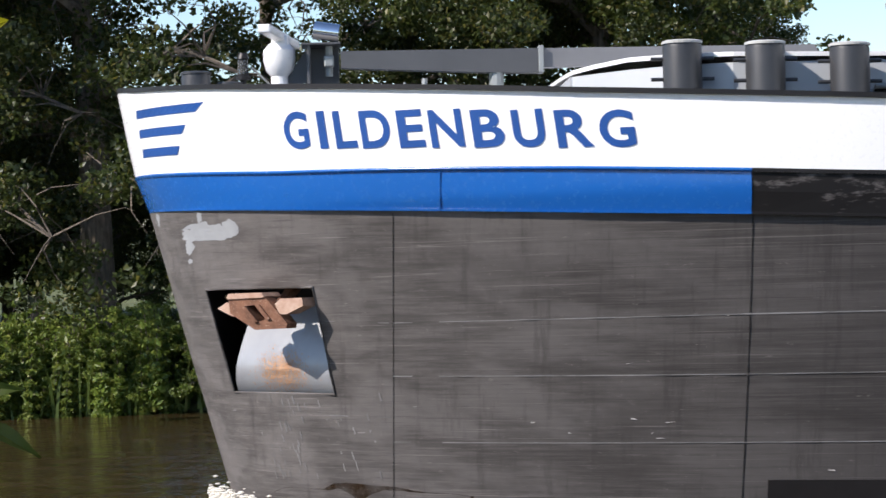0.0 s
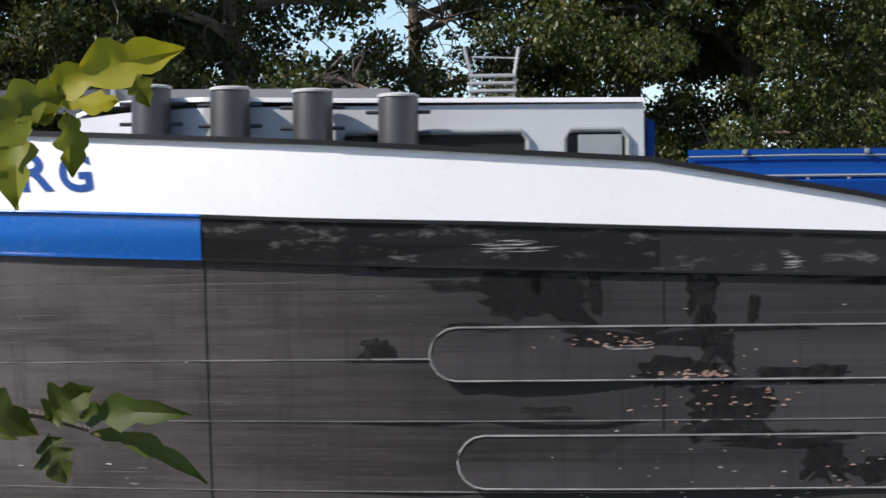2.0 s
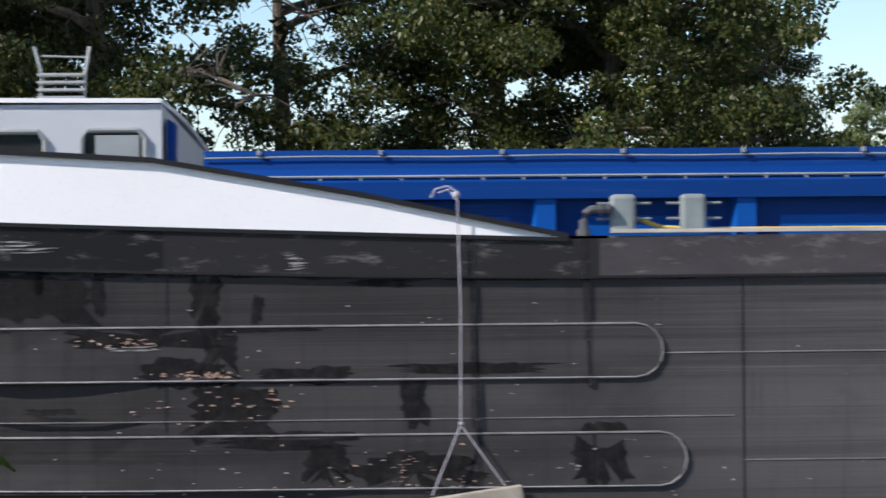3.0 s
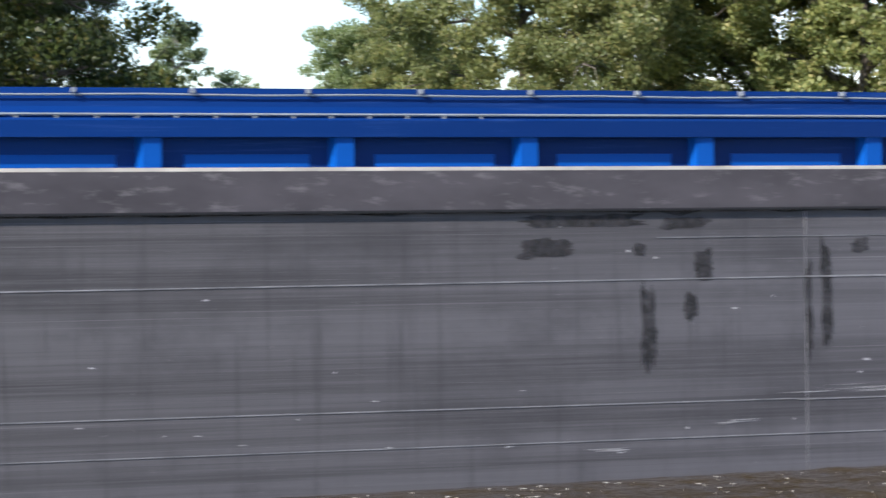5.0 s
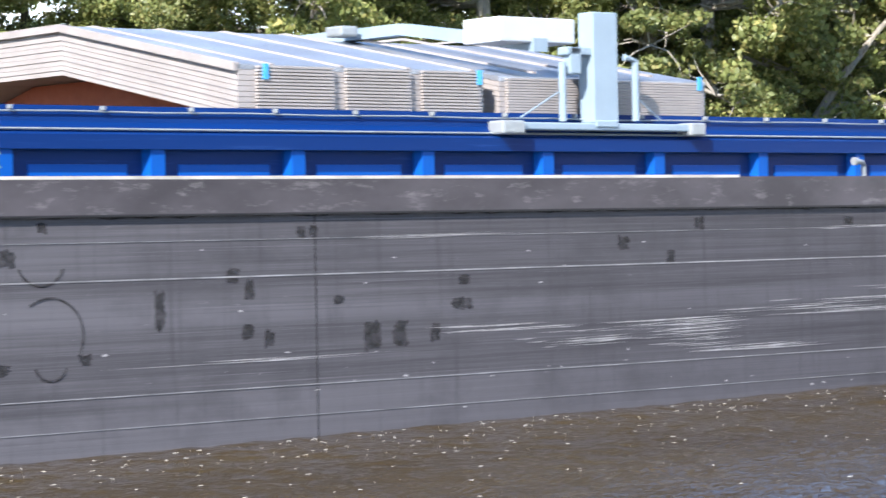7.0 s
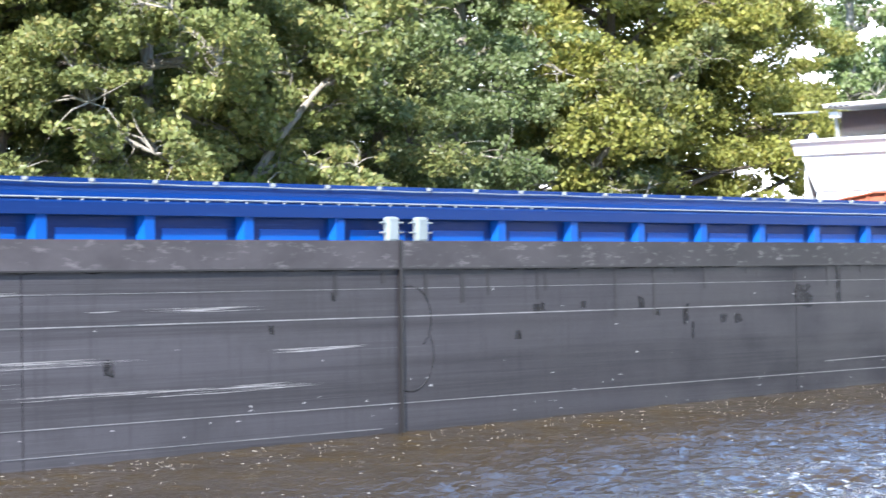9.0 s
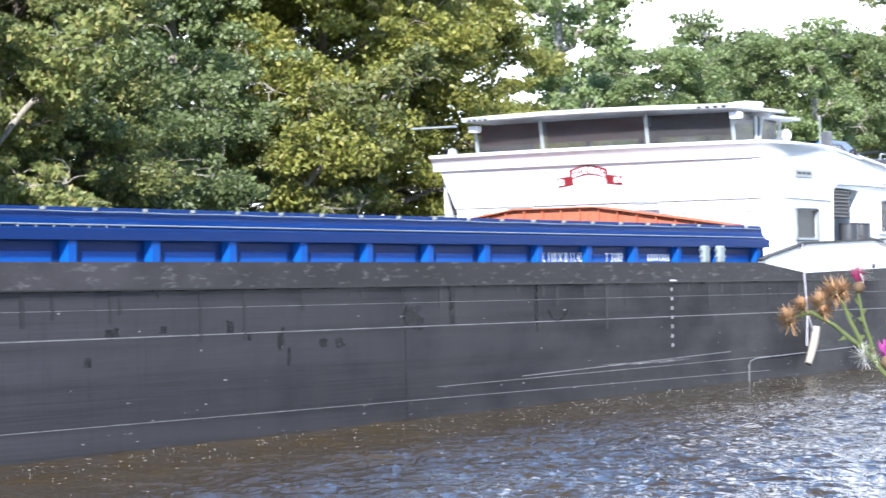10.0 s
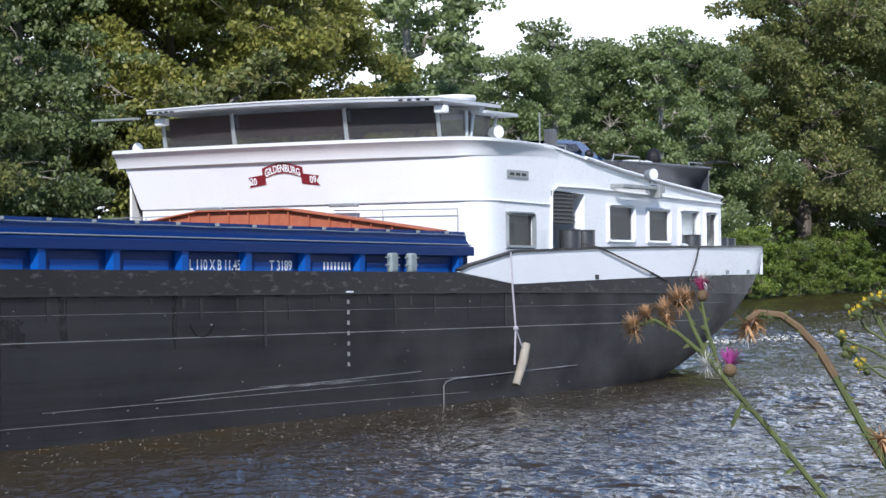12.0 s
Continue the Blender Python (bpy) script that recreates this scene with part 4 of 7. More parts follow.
part("roof_arm", Shape().box(91.0, 91.12, 8.9, 10.2, 6.47, 6.52, 0.01), GALV, ship, "thin arm beside the roof")
for y in (1.6, 8.75):
    part("roof_lamp", Shape().box(wh_front(y, 6.4) - 0.25, wh_front(y, 6.4) - 0.05, y - 0.14, y + 0.14, 6.36, 6.52, 0.03), WHITE, ship, "white floodlight under the roof")


def searchlight(x, y, z, lens):
    lamp = part("searchlight", Shape().tube([(x, y, z), (x, y, z + 0.14)], 0.03, 8), GALV, ship, "round searchlight on a stalk")
    part("lamp_drum", Shape().tube([(x - 0.05, y - 0.11, z + 0.25), (x + 0.05, y + 0.10, z + 0.25)], [0.15, 0.11], 16), lens, lamp)
    part("lamp_glass", Shape().tube([(x - 0.056, y - 0.125, z + 0.25), (x - 0.05, y - 0.111, z + 0.25)], 0.135, 16), WHITE, lamp, "pale lamp glass")


searchlight(91.7, 9.5, 5.62, BLACK)
searchlight(93.15, 1.0, 5.74, GALV)
searchlight(100.0, 0.42, 5.05, GALV)
part("lamp_bracket", Shape().box(98.3, 100.5, 0.34, 0.50, 4.93, 5.03, 0.02).box(98.3, 98.42, 0.45, 0.70, 4.93, 5.03, 0.02).box(100.25, 100.4, 0.28, 0.55, 4.74, 5.06, 0.02).box(100.45, 100.62, 0.30, 0.5, 4.88, 5.06, 0.02), GALV, ship, "lamp bracket on the side of the deckhouse")
masts = Shape().tube([(95.3, 1.0, 5.5), (95.3, 1.0, 6.55)], 0.018, 6).tube([(96.3, 1.4, 5.4), (96.3, 1.4, 5.9), (97.4, 1.4, 5.9), (97.4, 1.4, 5.3)], 0.018, 6).tube([(95.1, 0.9, 5.62), (95.4, 0.9, 5.78), (96.3, 0.9, 5.45)], 0.018, 6)
part("handrail", masts, GALV, ship, "thin rails and aerials on the roof")
part("aerial_box", Shape().box(96.5, 96.8, 1.3, 1.5, 5.75, 6.25, 0.03), DARK_GREY, ship, "dark aerial panel")

# windows of the side wall
for i, (a, b, c, d) in enumerate(holes):
    win = part("window", Shape().box(a - 0.07, b + 0.07, NEAR - 0.03, NEAR + 0.005, c - 0.07, c).box(a - 0.07, b + 0.07, NEAR - 0.03, NEAR + 0.005, d, d + 0.07).box(a - 0.07, a, NEAR - 0.03, NEAR + 0.005, c, d).box(b, b + 0.07, NEAR - 0.03, NEAR + 0.005, c, d), GALV if i == 0 else WHITE, ship, "rounded window frame")
    part("window_trim", Shape().tube([(a - 0.05 + u * (b - a + 0.10), NEAR - 0.045, c - 0.05 + w * (d - c + 0.10)) for u, w in ((0.08, 0), (0.92, 0), (0.98, 0.03), (1, 0.12), (1, 0.88), (0.98, 0.97), (0.92, 1), (0.08, 1), (0.02, 0.97), (0, 0.88), (0, 0.12), (0.02, 0.03), (0.08, 0))], 0.035, 6), GALV if i == 0 else WHITE, win)
    part("pane", Shape().box(a, b, NEAR + 0.02, NEAR + 0.035, c, d), GLASS if i == 3 else DARK_GLASS, win).visible_shadow = False
    part("blind", Shape().box(a, b, NEAR + 0.12, NEAR + 0.14, c + (d - c) * (0.1 if i == 3 else 0.74), d), GREY if i < 4 else INSIDE, win, "half drawn pale blind")
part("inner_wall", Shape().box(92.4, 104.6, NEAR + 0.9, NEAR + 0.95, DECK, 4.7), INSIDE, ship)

# stern bulwark, white, with rail and bitts
STERN_TOP = [(89.55, 2.95), (91.14, 3.32), (91.96, 3.35), (95.47, 3.46), (100, 3.54), (104, 3.60), (109.8, 3.68)]
STERN_LOW = [(89.55, 2.935), (91.97, 2.69), (98.8, 2.84), (104, 2.91), (109.8, 2.96)]
for mirror in (False, True):
    part("stern_bulwark", band(Shape(), 89.55, 109.8, STERN_LOW, STERN_TOP, 0.048, 3, 0.06, mirror), WHITE, ship, "white stern bulwark", smooth=True)
    part("stern_rail", band(Shape(), 89.55, 109.8, STERN_TOP, [(x, z + 0.05) for x, z in STERN_TOP], 0.08, 2, 0.14, mirror), BLACK, ship)
part("transom", Shape().box(109.78, 109.86, 1.50, BEAM - 1.50, 2.95, 3.70), WHITE, ship, "white transom")
for x in (95.9, 98.9, 101.6, 104.0, 106.2):
    part("scupper", Shape().box(x, x + 0.16, side_in(x, 2.9) - 0.07, side_in(x, 2.9) - 0.04, lerp(x, STERN_LOW) + 0.02, lerp(x, STERN_LOW) + 0.12), BLACK if x < 96 else GALV, ship)


def bitt(x, y, z, r, h, mat, cap, pins=True):
    b = part("bollard", Shape().lathe([(r, 0), (r, h * 0.96), (r * 0.96, h)], (x, y, z), 20), mat, ship, "steel mooring bollard", smooth=True)
    part("cap", Shape().lathe([(r * 1.04, 0), (r * 1.04, 0.022), (r * 0.9, 0.035)], (x, y, z + h), 20), cap, b, "worn bright cap")
    if pins:
        for dz in (0.147, 0.353):
            part("pin", Shape().tube([(x - r * 1.6, y, z + h - dz), (x + r * 1.6, y, z + h - dz)], r * 0.10, 8), mat, b)
    return b


for x, y, z in ((5.88, 0.85, 4.49), (6.69, 0.68, 4.45), (7.52, 0.58, 4.41), (8.37, 0.52, 4.35)):
    bitt(x + 0.20, y + 0.05, z - 0.90, 0.20, 0.88, BOLLARD, BOLLARD_TOP)
bitt(1.0, 4.6, 3.6, 0.17, 0.98, BOLLARD, BOLLARD, False)
bitt(1.38, 4.7, 3.6, 0.14, 0.86, BOLLARD, BOLLARD, False)
for x in (15.44, 16.13, 39.5, 40.18, 63.5, 64.2, 87.3, 88.05):
    post = part("bollard", Shape().box(x, x + 0.25, 0.22, 0.36, 2.93, 3.31, 0.04), POST_ZINC, ship, "chamfered galvanised mooring post")
    for dz in (0.14, 0.29):
        part("pin", Shape().tube([(x - 0.13, 0.29, 2.93 + dz), (x + 0.40, 0.29, 2.93 + dz)], 0.014, 8), POST_ZINC, post)
for x, y in ((95.6, 0.42), (96.35, 0.42), (102.9, 0.62), (106.9, 1.55), (107.9, 1.75)):
    bitt(x, y, 2.9, 0.24, 0.98, BOLLARD, BOLLARD, False)


# ---- lettering ----
def glyph_mesh(text, bold=0.0):
    """The flat outline of some writing, as points in a unit box and faces."""
    cu = bpy.data.curves.new("writing", "FONT")
    cu.body, cu.offset, cu.resolution_u = text, bold, 6
    ob = new("writing", cu)
    me = bpy.data.meshes.new_from_object(ob.evaluated_get(bpy.context.evaluated_depsgraph_get()))
    v = np.array([p.co[:] for p in me.vertices])
    f = [tuple(q.vertices) for q in me.polygons]
    bpy.data.objects.remove(ob), bpy.data.curves.remove(cu), bpy.data.meshes.remove(me)
    lo, hi = v.min(0), v.max(0)
    return (v[:, :2] - lo[:2]) / np.maximum(hi - lo, 1e-6)[:2], f


def letters_on(text, place, bold=0.0):
    uv, f = glyph_mesh(text, bold)
    return Shape().add([place(u, w) for u, w in uv], f)


# the ship's name along the bow: each letter's ends along the hull
NAME = "GILDENBURG"
ENDS = [(2.04, 2.30), (2.40, 2.485), (2.57, 2.79), (2.84, 3.14), (3.22, 3.48), (3.54, 3.87), (3.96, 4.27), (4.36, 4.67), (4.78, 5.13), (5.20, 5.54)]
for ch, (a, b) in zip(NAME, ENDS):
    low, high = lerp((a + b) / 2, [(2.1, 3.575), (5.4, 3.425)]), lerp((a + b) / 2, [(2.1, 3.97), (5.4, 3.80)])

    def on_bow(u, w, a=a, b=b, low=low, high=high):
        lean = -0.05 * w + 0.02
        x, z = a + (b - a) * u + lean, low + (high - low) * w
        return (x, side_in(x, z) - 0.006, z)

    part("letter", letters_on(ch, on_bow, 0.026), LETTER_BLUE, ship, "painted blue letter of the ship's name")
# three slanting bars at the bow
for (xa, xb, xc, za, zb) in ((0.31, 1.15, 1.05, 4.066, 4.160), (0.34, 0.93, 0.88, 3.846, 3.940), (0.37, 0.85, 0.82, 3.626, 3.720)):
    bar = Shape().sheet(lambda u, w: (xa + (xc + (xb - xc) * w - xa) * u, side_in(xa + (xc + (xb - xc) * w - xa) * u, za + (zb - za) * w + 0.02 * (1 - u)) - 0.008, za + (zb - za) * w + 0.02 * (1 - u)), [i / 10 for i in range(11)], [0, 1])
    part("bow_stripe", bar, LETTER_BLUE, ship, "blue painted stripe at the bow")


def skin(x, z, proud=0.004):
    """The outermost surface of the side, doubling plates included."""
    if 8.95 < x < 16.0 and (1.53 <= z <= 2.05 or 0.48 <= z <= 1.0):
        proud += 0.022
    return side_in(x, z) - proud


def ragged(cx, cz, w, h, seed, jag=0.12, proud=0.004):
    """An uneven flat mark on the ship's side."""
    rnd = random.Random(seed)
    ring = []
    n = 44
    wave = [rnd.uniform(-jag, jag) for _ in range(9)]
    for i in range(n):
        a = 2 * math.pi * i / n
        k = 1 / max(abs(math.cos(a)), abs(math.sin(a))) ** 0.93
        j = 1 + wave[i * 9 // n] * 0.6
        ring.append((cx + math.cos(a) * k * w / 2 * j * (1 + rnd.uniform(-jag, jag) * 0.4), cz + math.sin(a) * k * h / 2 * j * (1 + rnd.uniform(-jag, jag) * 0.4)))
    s = Shape()
    return s.add([(cx, skin(cx, cz, proud), cz)] + [(x, skin(x, z, proud), z) for x, z in ring], [(0, 1 + i, 1 + (i + 1) % n) for i in range(n)])


def blot(cx, cz, w, h, seed, jag=0.35):
    """A splash-like flake of bare metal with short tongues."""
    rnd = random.Random(seed)
    n = 48
    amp = [(rnd.uniform(0, 6.28), rnd.uniform(0.2, 1.0) * jag / k ** 0.6) for k in range(1, 12)]
    ring = []
    for i in range(n):
        a = 2 * math.pi * i / n
        r = max(0.25, 1 + sum(b * math.sin(k * a + c) for k, (c, b) in enumerate(amp, 1)) * 0.5)
        ring.append((cx + math.cos(a) * r * w / 2, cz + math.sin(a) * r * h / 2))
    return Shape().add([(cx, skin(cx, cz), cz)] + [(x, skin(x, z), z) for x, z in ring], [(0, 1 + i, 1 + (i + 1) % n) for i in range(n)])


flake = Shape()
rnd = random.Random(31)
for i, (x, z, w, h) in enumerate(((1.02, 2.80, 0.34, 0.15), (1.24, 2.76, 0.34, 0.17), (1.40, 2.77, 0.20, 0.19), (0.93, 2.72, 0.20, 0.16), (0.90, 2.60, 0.11, 0.16), (1.04, 2.92, 0.06, 0.12), (0.90, 2.45, 0.05, 0.06), (1.10, 2.70, 0.3, 0.06))):
    one = blot(x, z, w, h, 300 + i, 0.4)
    flake.add(one.v, one.f)
part("bare_patch", flake, PRIMER, ship, "flaked patch of bare primer")
part("bare_patch", blot(0.50, 2.93, 0.06, 0.15, 398, 0.3), PRIMER, ship)
part("wet_splash", blot(2.75, -0.24, 2.0, 0.34, 411, 0.5), SILT, ship, "dark brown wet splash above the bow wave")
# touched-up spots along the side, section by section
FORE_SPOTS = [(18.52, 1.62, 0.15, 0.27), (20.4, 1.4, 0.12, 0.78), (20.09, 2.12, 0.12, 0.16), (20.89, 2.28, 0.2, 0.33), (20.29, 1.28, 0.1, 0.18), (20.93, 1.25, 0.14, 0.39), (21.42, 1.33, 0.11, 0.5), (21.94, 1.6, 0.14, 0.68)]
BOW_SPOTS = [(9.96, 2.34, 1.05, 0.42), (11.5, 2.31, 0.28, 0.47), (10.99, 1.96, 1.3, 0.18), (11.29, 1.60, 1.0, 0.26), (11.75, 1.23, 0.8, 0.48), (11.62, 1.80, 0.30, 0.5), (12.44, 1.57, 0.85, 0.16), (13.5, 1.3, 0.25, 0.45), (14.06, 1.63, 1.4, 0.09), (12.64, 0.73, 0.4, 0.40), (12.3, 0.95, 1.3, 0.16), (13.5, 0.65, 1.1, 0.36), (10.0, 1.25, 0.55, 0.06), (8.35, 1.85, 0.3, 0.2), (12.0, 2.23, 0.10, 0.26), (9.9, 2.5, 0.10, 0.22), (10.48, 2.4, 0.12, 0.42), (9.3, 2.06, 0.6, 0.07), (12.13, 2.03, 0.8, 0.06), (15.3, 0.8, 0.5, 0.5), (9.2, 2.46, 0.7, 0.08), (13.2, 2.46, 0.5, 0.07)]
MID_SPOTS = [(28.78, 2.12, 0.49, 0.19), (29.9, 1.3, 0.15, 0.76), (30.38, 1.5, 0.12, 0.26), (30.53, 1.92, 0.16, 0.29), (29.81, 2.1, 0.1, 0.13), (29.23, 2.4, 1.12, 0.12), (30.32, 2.37, 0.43, 0.11), (31.73, 1.5, 0.08, 0.91), (31.94, 1.58, 0.11, 1.04), (32.34, 2.11, 0.16, 0.14), (32.96, 1.99, 0.09, 0.3), (33.94, 1.82, 0.15, 0.22), (34.43, 1.65, 0.14, 0.22), (34.92, 1.62, 0.1, 0.49), (35.44, 1.49, 0.13, 0.94), (35.96, 1.99, 0.09, 0.2), (36.78, 2.0, 0.2, 0.36), (36.95, 1.95, 0.14, 0.34), (35.72, 1.06, 0.1, 0.15), (36.74, 0.9, 0.17, 0.13), (37.15, 0.99, 0.1, 0.16), (37.34, 0.99, 0.12, 0.15), (37.52, 1.07, 0.11, 0.1)]
NEXT_SPOTS = [(38.6, 2.16, 0.14, 0.14), (39.35, 2.2, 0.22, 0.16), (38.77, 2.37, 0.34, 0.18), (39.4, 1.02, 0.16, 0.5), (38.92, 1.21, 0.1, 0.32), (40.28, 0.84, 0.33, 0.14), (41.44, 0.92, 0.13, 0.11), (40.92, 2.39, 0.11, 0.1), (43.42, 1.79, 0.17, 0.16), (43.65, 1.64, 0.12, 0.21), (43.61, 1.14, 0.15, 0.17), (43.92, 1.05, 0.12, 0.18), (45.44, 1.02, 0.22, 0.32), (45.85, 1.04, 0.2, 0.26), (46.83, 1.38, 0.32, 0.13), (46.87, 1.68, 0.14, 0.12), (46.4, 1.03, 0.13, 0.2), (44.4, 2.3, 0.12, 0.14), (44.58, 2.31, 0.11, 0.14), (44.94, 1.48, 0.13, 0.1), (40.48, 2.06, 0.19, 0.17), (42.42, 1.44, 0.12, 0.4)]
AFT_SPOTS = [(50.95, 2.32, 0.16, 0.16), (50.42, 1.88, 0.13, 0.14), (49.57, 2.08, 0.16, 0.16), (53.89, 2.32, 0.15, 0.12), (60.6, 1.66, 0.11, 0.12), (57.42, 1.23, 0.18, 0.2), (66.96, 1.86, 0.31, 0.15), (68.2, 1.9, 0.15, 0.12), (66.4, 1.44, 0.15, 0.13), (61.94, 2.12, 0.1, 0.13), (75.24, 1.97, 0.55, 0.38), (76.54, 2.14, 0.17, 0.59), (71.26, 1.68, 0.17, 0.29), (72.48, 1.58, 0.21, 0.15), (72.96, 1.57, 0.25, 0.16), (79.58, 2.12, 0.14, 0.71), (71.48, 1.4, 0.09, 0.27), (69.9, 1.9, 0.16, 0.2), (70.4, 1.75, 0.1, 0.14)]
for i, (x, z, w, h) in enumerate(BOW_SPOTS):
    part("paint_patch", ragged(x, z, w, h, 700 + i, 0.42), SOOT, ship, "black repainted patch")
rust_chips = Shape()
rnd = random.Random(44)
for _ in range(150):
    x, z = rnd.choice(((rnd.gauss(11.8, 0.35), rnd.gauss(1.35, 0.22)), (rnd.gauss(13.6, 0.5), rnd.gauss(0.62, 0.13)), (rnd.gauss(10.7, 0.25), rnd.gauss(1.90, 0.03)), (rnd.gauss(11.4, 0.2), rnd.gauss(1.58, 0.02))))
    w, h = rnd.uniform(0.012, 0.06), rnd.uniform(0.006, 0.020)
    q = [(x, z), (x + w, z + h * rnd.uniform(-0.4, 0.6)), (x + w * 0.7, z + h), (x + w * 0.15, z + h * 0.9)]
    rust_chips.add([(a, skin(a, c, 0.009), c) for a, c in q], [(0, 1, 2, 3)])
tagged(part("rust_fleck", rust_chips, RUST_TOP, ship, "pale rusty flecks on the plating"), kind="stuff")
for n, spots in enumerate((FORE_SPOTS, MID_SPOTS, NEXT_SPOTS, AFT_SPOTS)):
    for i, (x, z, w, h) in enumerate(spots):
        part("paint_patch", ragged(x, z, w * 1.08, h * 1.05, 50 * n + i, 0.34), PATCH, ship, "dark touched-up paint patch")
SCRAPES = [(50.28, 0.83, 2.2, 0.34), (53.6, 1.21, 3.73, 0.06), (55.24, 1.32, 4.0, 0.12), (55.98, 0.88, 3.9, 0.06), (48.39, 0.87, 1.9, 0.22), (29.32, 0.02, 0.57, 0.05), (30.73, 0.28, 0.64, 0.06), (42.44, 0.81, 4.05, 0.04), (10.68, 1.85, 0.49, 0.06), (12.31, 2.68, 0.28, 0.17), (9.48, 2.83, 0.89, 0.12), (83.12, 0.87, 4.35, 0.06), (49.6, 1.02, 3.2, 0.10), (52.6, 1.10, 4.4, 0.14), (58.6, 0.86, 4.6, 0.10), (51.0, 0.62, 3.4, 0.10), (60.8, 1.36, 2.6, 0.05), (54.0, 2.22, 3.0, 0.05), (58.2, 1.98, 3.4, 0.06), (47.0, 1.05, 3.0, 0.08), (32.4, 0.60, 3.0, 0.10), (36.8, 0.56, 3.4, 0.08), (38.5, 1.72, 1.0, 0.06), (34.6, 2.12, 0.6, 0.05), (45.5, 2.22, 3.0, 0.04)]
for i, (x, z, w, h) in enumerate(SCRAPES):
    rnd = random.Random(900 + i)
    s = Shape()
    for _ in range(int(6 + h * 60)):
        l = w * rnd.uniform(0.15, 0.7)
        a = x + rnd.uniform(-0.5, 0.5) * (w - l)
        zz = z + rnd.uniform(-0.5, 0.5) * h
        t = rnd.uniform(0.002, 0.007)
        off = 0.040 if z > 2.6 else -skin(x, z, 0.006)
        s.add([(a, -off, zz), (a + l * 0.5, -off, zz - t), (a + l, -off, zz + 0.01), (a + l * 0.5, -off, zz + t)], [(0, 1, 2, 3)])
    tagged(part("scrape", s, SCRAPE, ship, "pale scrape along the plating"), "pale scrape along the plating", kind="stuff")
rnd = random.Random(5)
chips = Shape()
for _ in range(340):
    x, z = rnd.choice((rnd.uniform(2.5, 95), rnd.uniform(2.5, 95), rnd.uniform(2.5, 95), rnd.uniform(10, 16))), rnd.choice((rnd.uniform(0.0, 0.7), rnd.uniform(0.3, 2.4)))
    w, h = rnd.uniform(0.01, 0.09), rnd.uniform(0.008, 0.03)
    if 8.8 < x < 16.2:
        w, h = w * 0.6, h * 0.6
    y = skin(x, z, 0.006)
    chips.add([(x, y, z), (x + w, skin(x + w, z, 0.006), z + h * rnd.uniform(-0.3, 0.6)), (x + w * 0.7, y, z + h), (x + w * 0.1, y, z + h * 0.8)], [(0, 1, 2, 3)])
tagged(part("chipped_paint", chips, SCRAPE, ship, "small pale chips in the hull paint"), kind="stuff")
runs = Shape()
for _ in range(60):
    x = rnd.gauss(1.98, 0.10) if rnd.random() < 0.55 else rnd.uniform(1.55, 3.0)
    z = rnd.uniform(-0.05, 0.88)
    w, h, lean = rnd.uniform(0.004, 0.013), rnd.uniform(0.02, 0.12), -0.25
    q = [(x, z), (x + w, z + 0.01), (x + w + h * lean, z + h), (x + h * lean, z + h * 0.9)]
    runs.add([(a, side_in(a, c) - 0.006, c) for a, c in q], [(0, 1, 2, 3)])
tagged(part("chain_chafe", runs, WELD, ship, "pale chain marks below the anchor"), kind="stuff")

hump = Shape()
rnd = random.Random(77)
edge = [(34.55 + 0.11 * i, -0.33 + 0.27 * math.sin(math.pi * min(1, i / 22)) ** 0.7 + rnd.uniform(-0.02, 0.02)) for i in range(23)]
hump.add([(x, -0.006, z) for x, z in edge] + [(x, -0.006, -0.6) for x, z in edge], [(i, i + 1, 24 + i, 23 + i) for i in range(22)])
part("weed_patch", hump, BLACK, ship, "black humped patch at the waterline")
for cx, cz, r, a0, a1 in ((33.62, 1.12, 0.30, 0.2, 3.0), (33.62, 0.76, 0.30, 3.4, 6.1), (41.0, 1.2, 0.42, -0.6, 2.2), (41.0, 0.9, 0.2, 3.4, 6.0), (63.7, 1.75, 0.5, -0.9, 1.8), (63.7, 1.2, 0.55, -2.0, 0.6), (80.4, 2.2, 0.4, 3.6, 5.8), (40.9, 2.05, 0.3, 3.5, 5.9)):
    part("rub_mark", Shape().tube([(cx + r * math.cos(a), 0.004, cz + r * math.sin(a)) for a in np.linspace(a0, a1, 12)], 0.016, 5), PATCH, ship, "dark curved rub mark")

# draught marks
for x, z0, n in ((55.2, 2.60, 7), (85.24, 2.54, 7)):
    part("draught_mark", Shape().box(x - 0.12, x + 0.14, -0.042, -0.034, z0, z0 + 0.03), WHITE, ship, "white draught mark")
    for i in range(n):
        part("draught_mark", Shape().box(x - 0.04, x + 0.04, -0.010, -0.003, z0 - 0.21 - i * 0.195, z0 - 0.135 - i * 0.195), SCRAPE, ship)

# anchor pocket, chute and anchor
pocket = Shape()
PD, PZ = (0.53, 1.88), (0.95, 2.12)
corner = {}
for i, d in enumerate(PD):
    for j, z in enumerate(PZ):
        x = x_at(d, z)
        corner[i, j] = Vector((x, side_in(x, z), z))
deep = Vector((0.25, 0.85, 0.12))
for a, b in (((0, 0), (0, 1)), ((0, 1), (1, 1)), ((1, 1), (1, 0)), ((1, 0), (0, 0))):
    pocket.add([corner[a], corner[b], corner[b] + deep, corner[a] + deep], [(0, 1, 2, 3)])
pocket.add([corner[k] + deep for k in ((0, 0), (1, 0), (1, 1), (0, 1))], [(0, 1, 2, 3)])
# the recess walls are coloured black to hold its shade
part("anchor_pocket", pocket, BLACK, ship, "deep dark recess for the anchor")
frame_ring = [corner[k] + Vector((0, -0.012, 0)) for k in ((0, 0), (0, 1), (1, 1), (1, 0), (0, 0))]
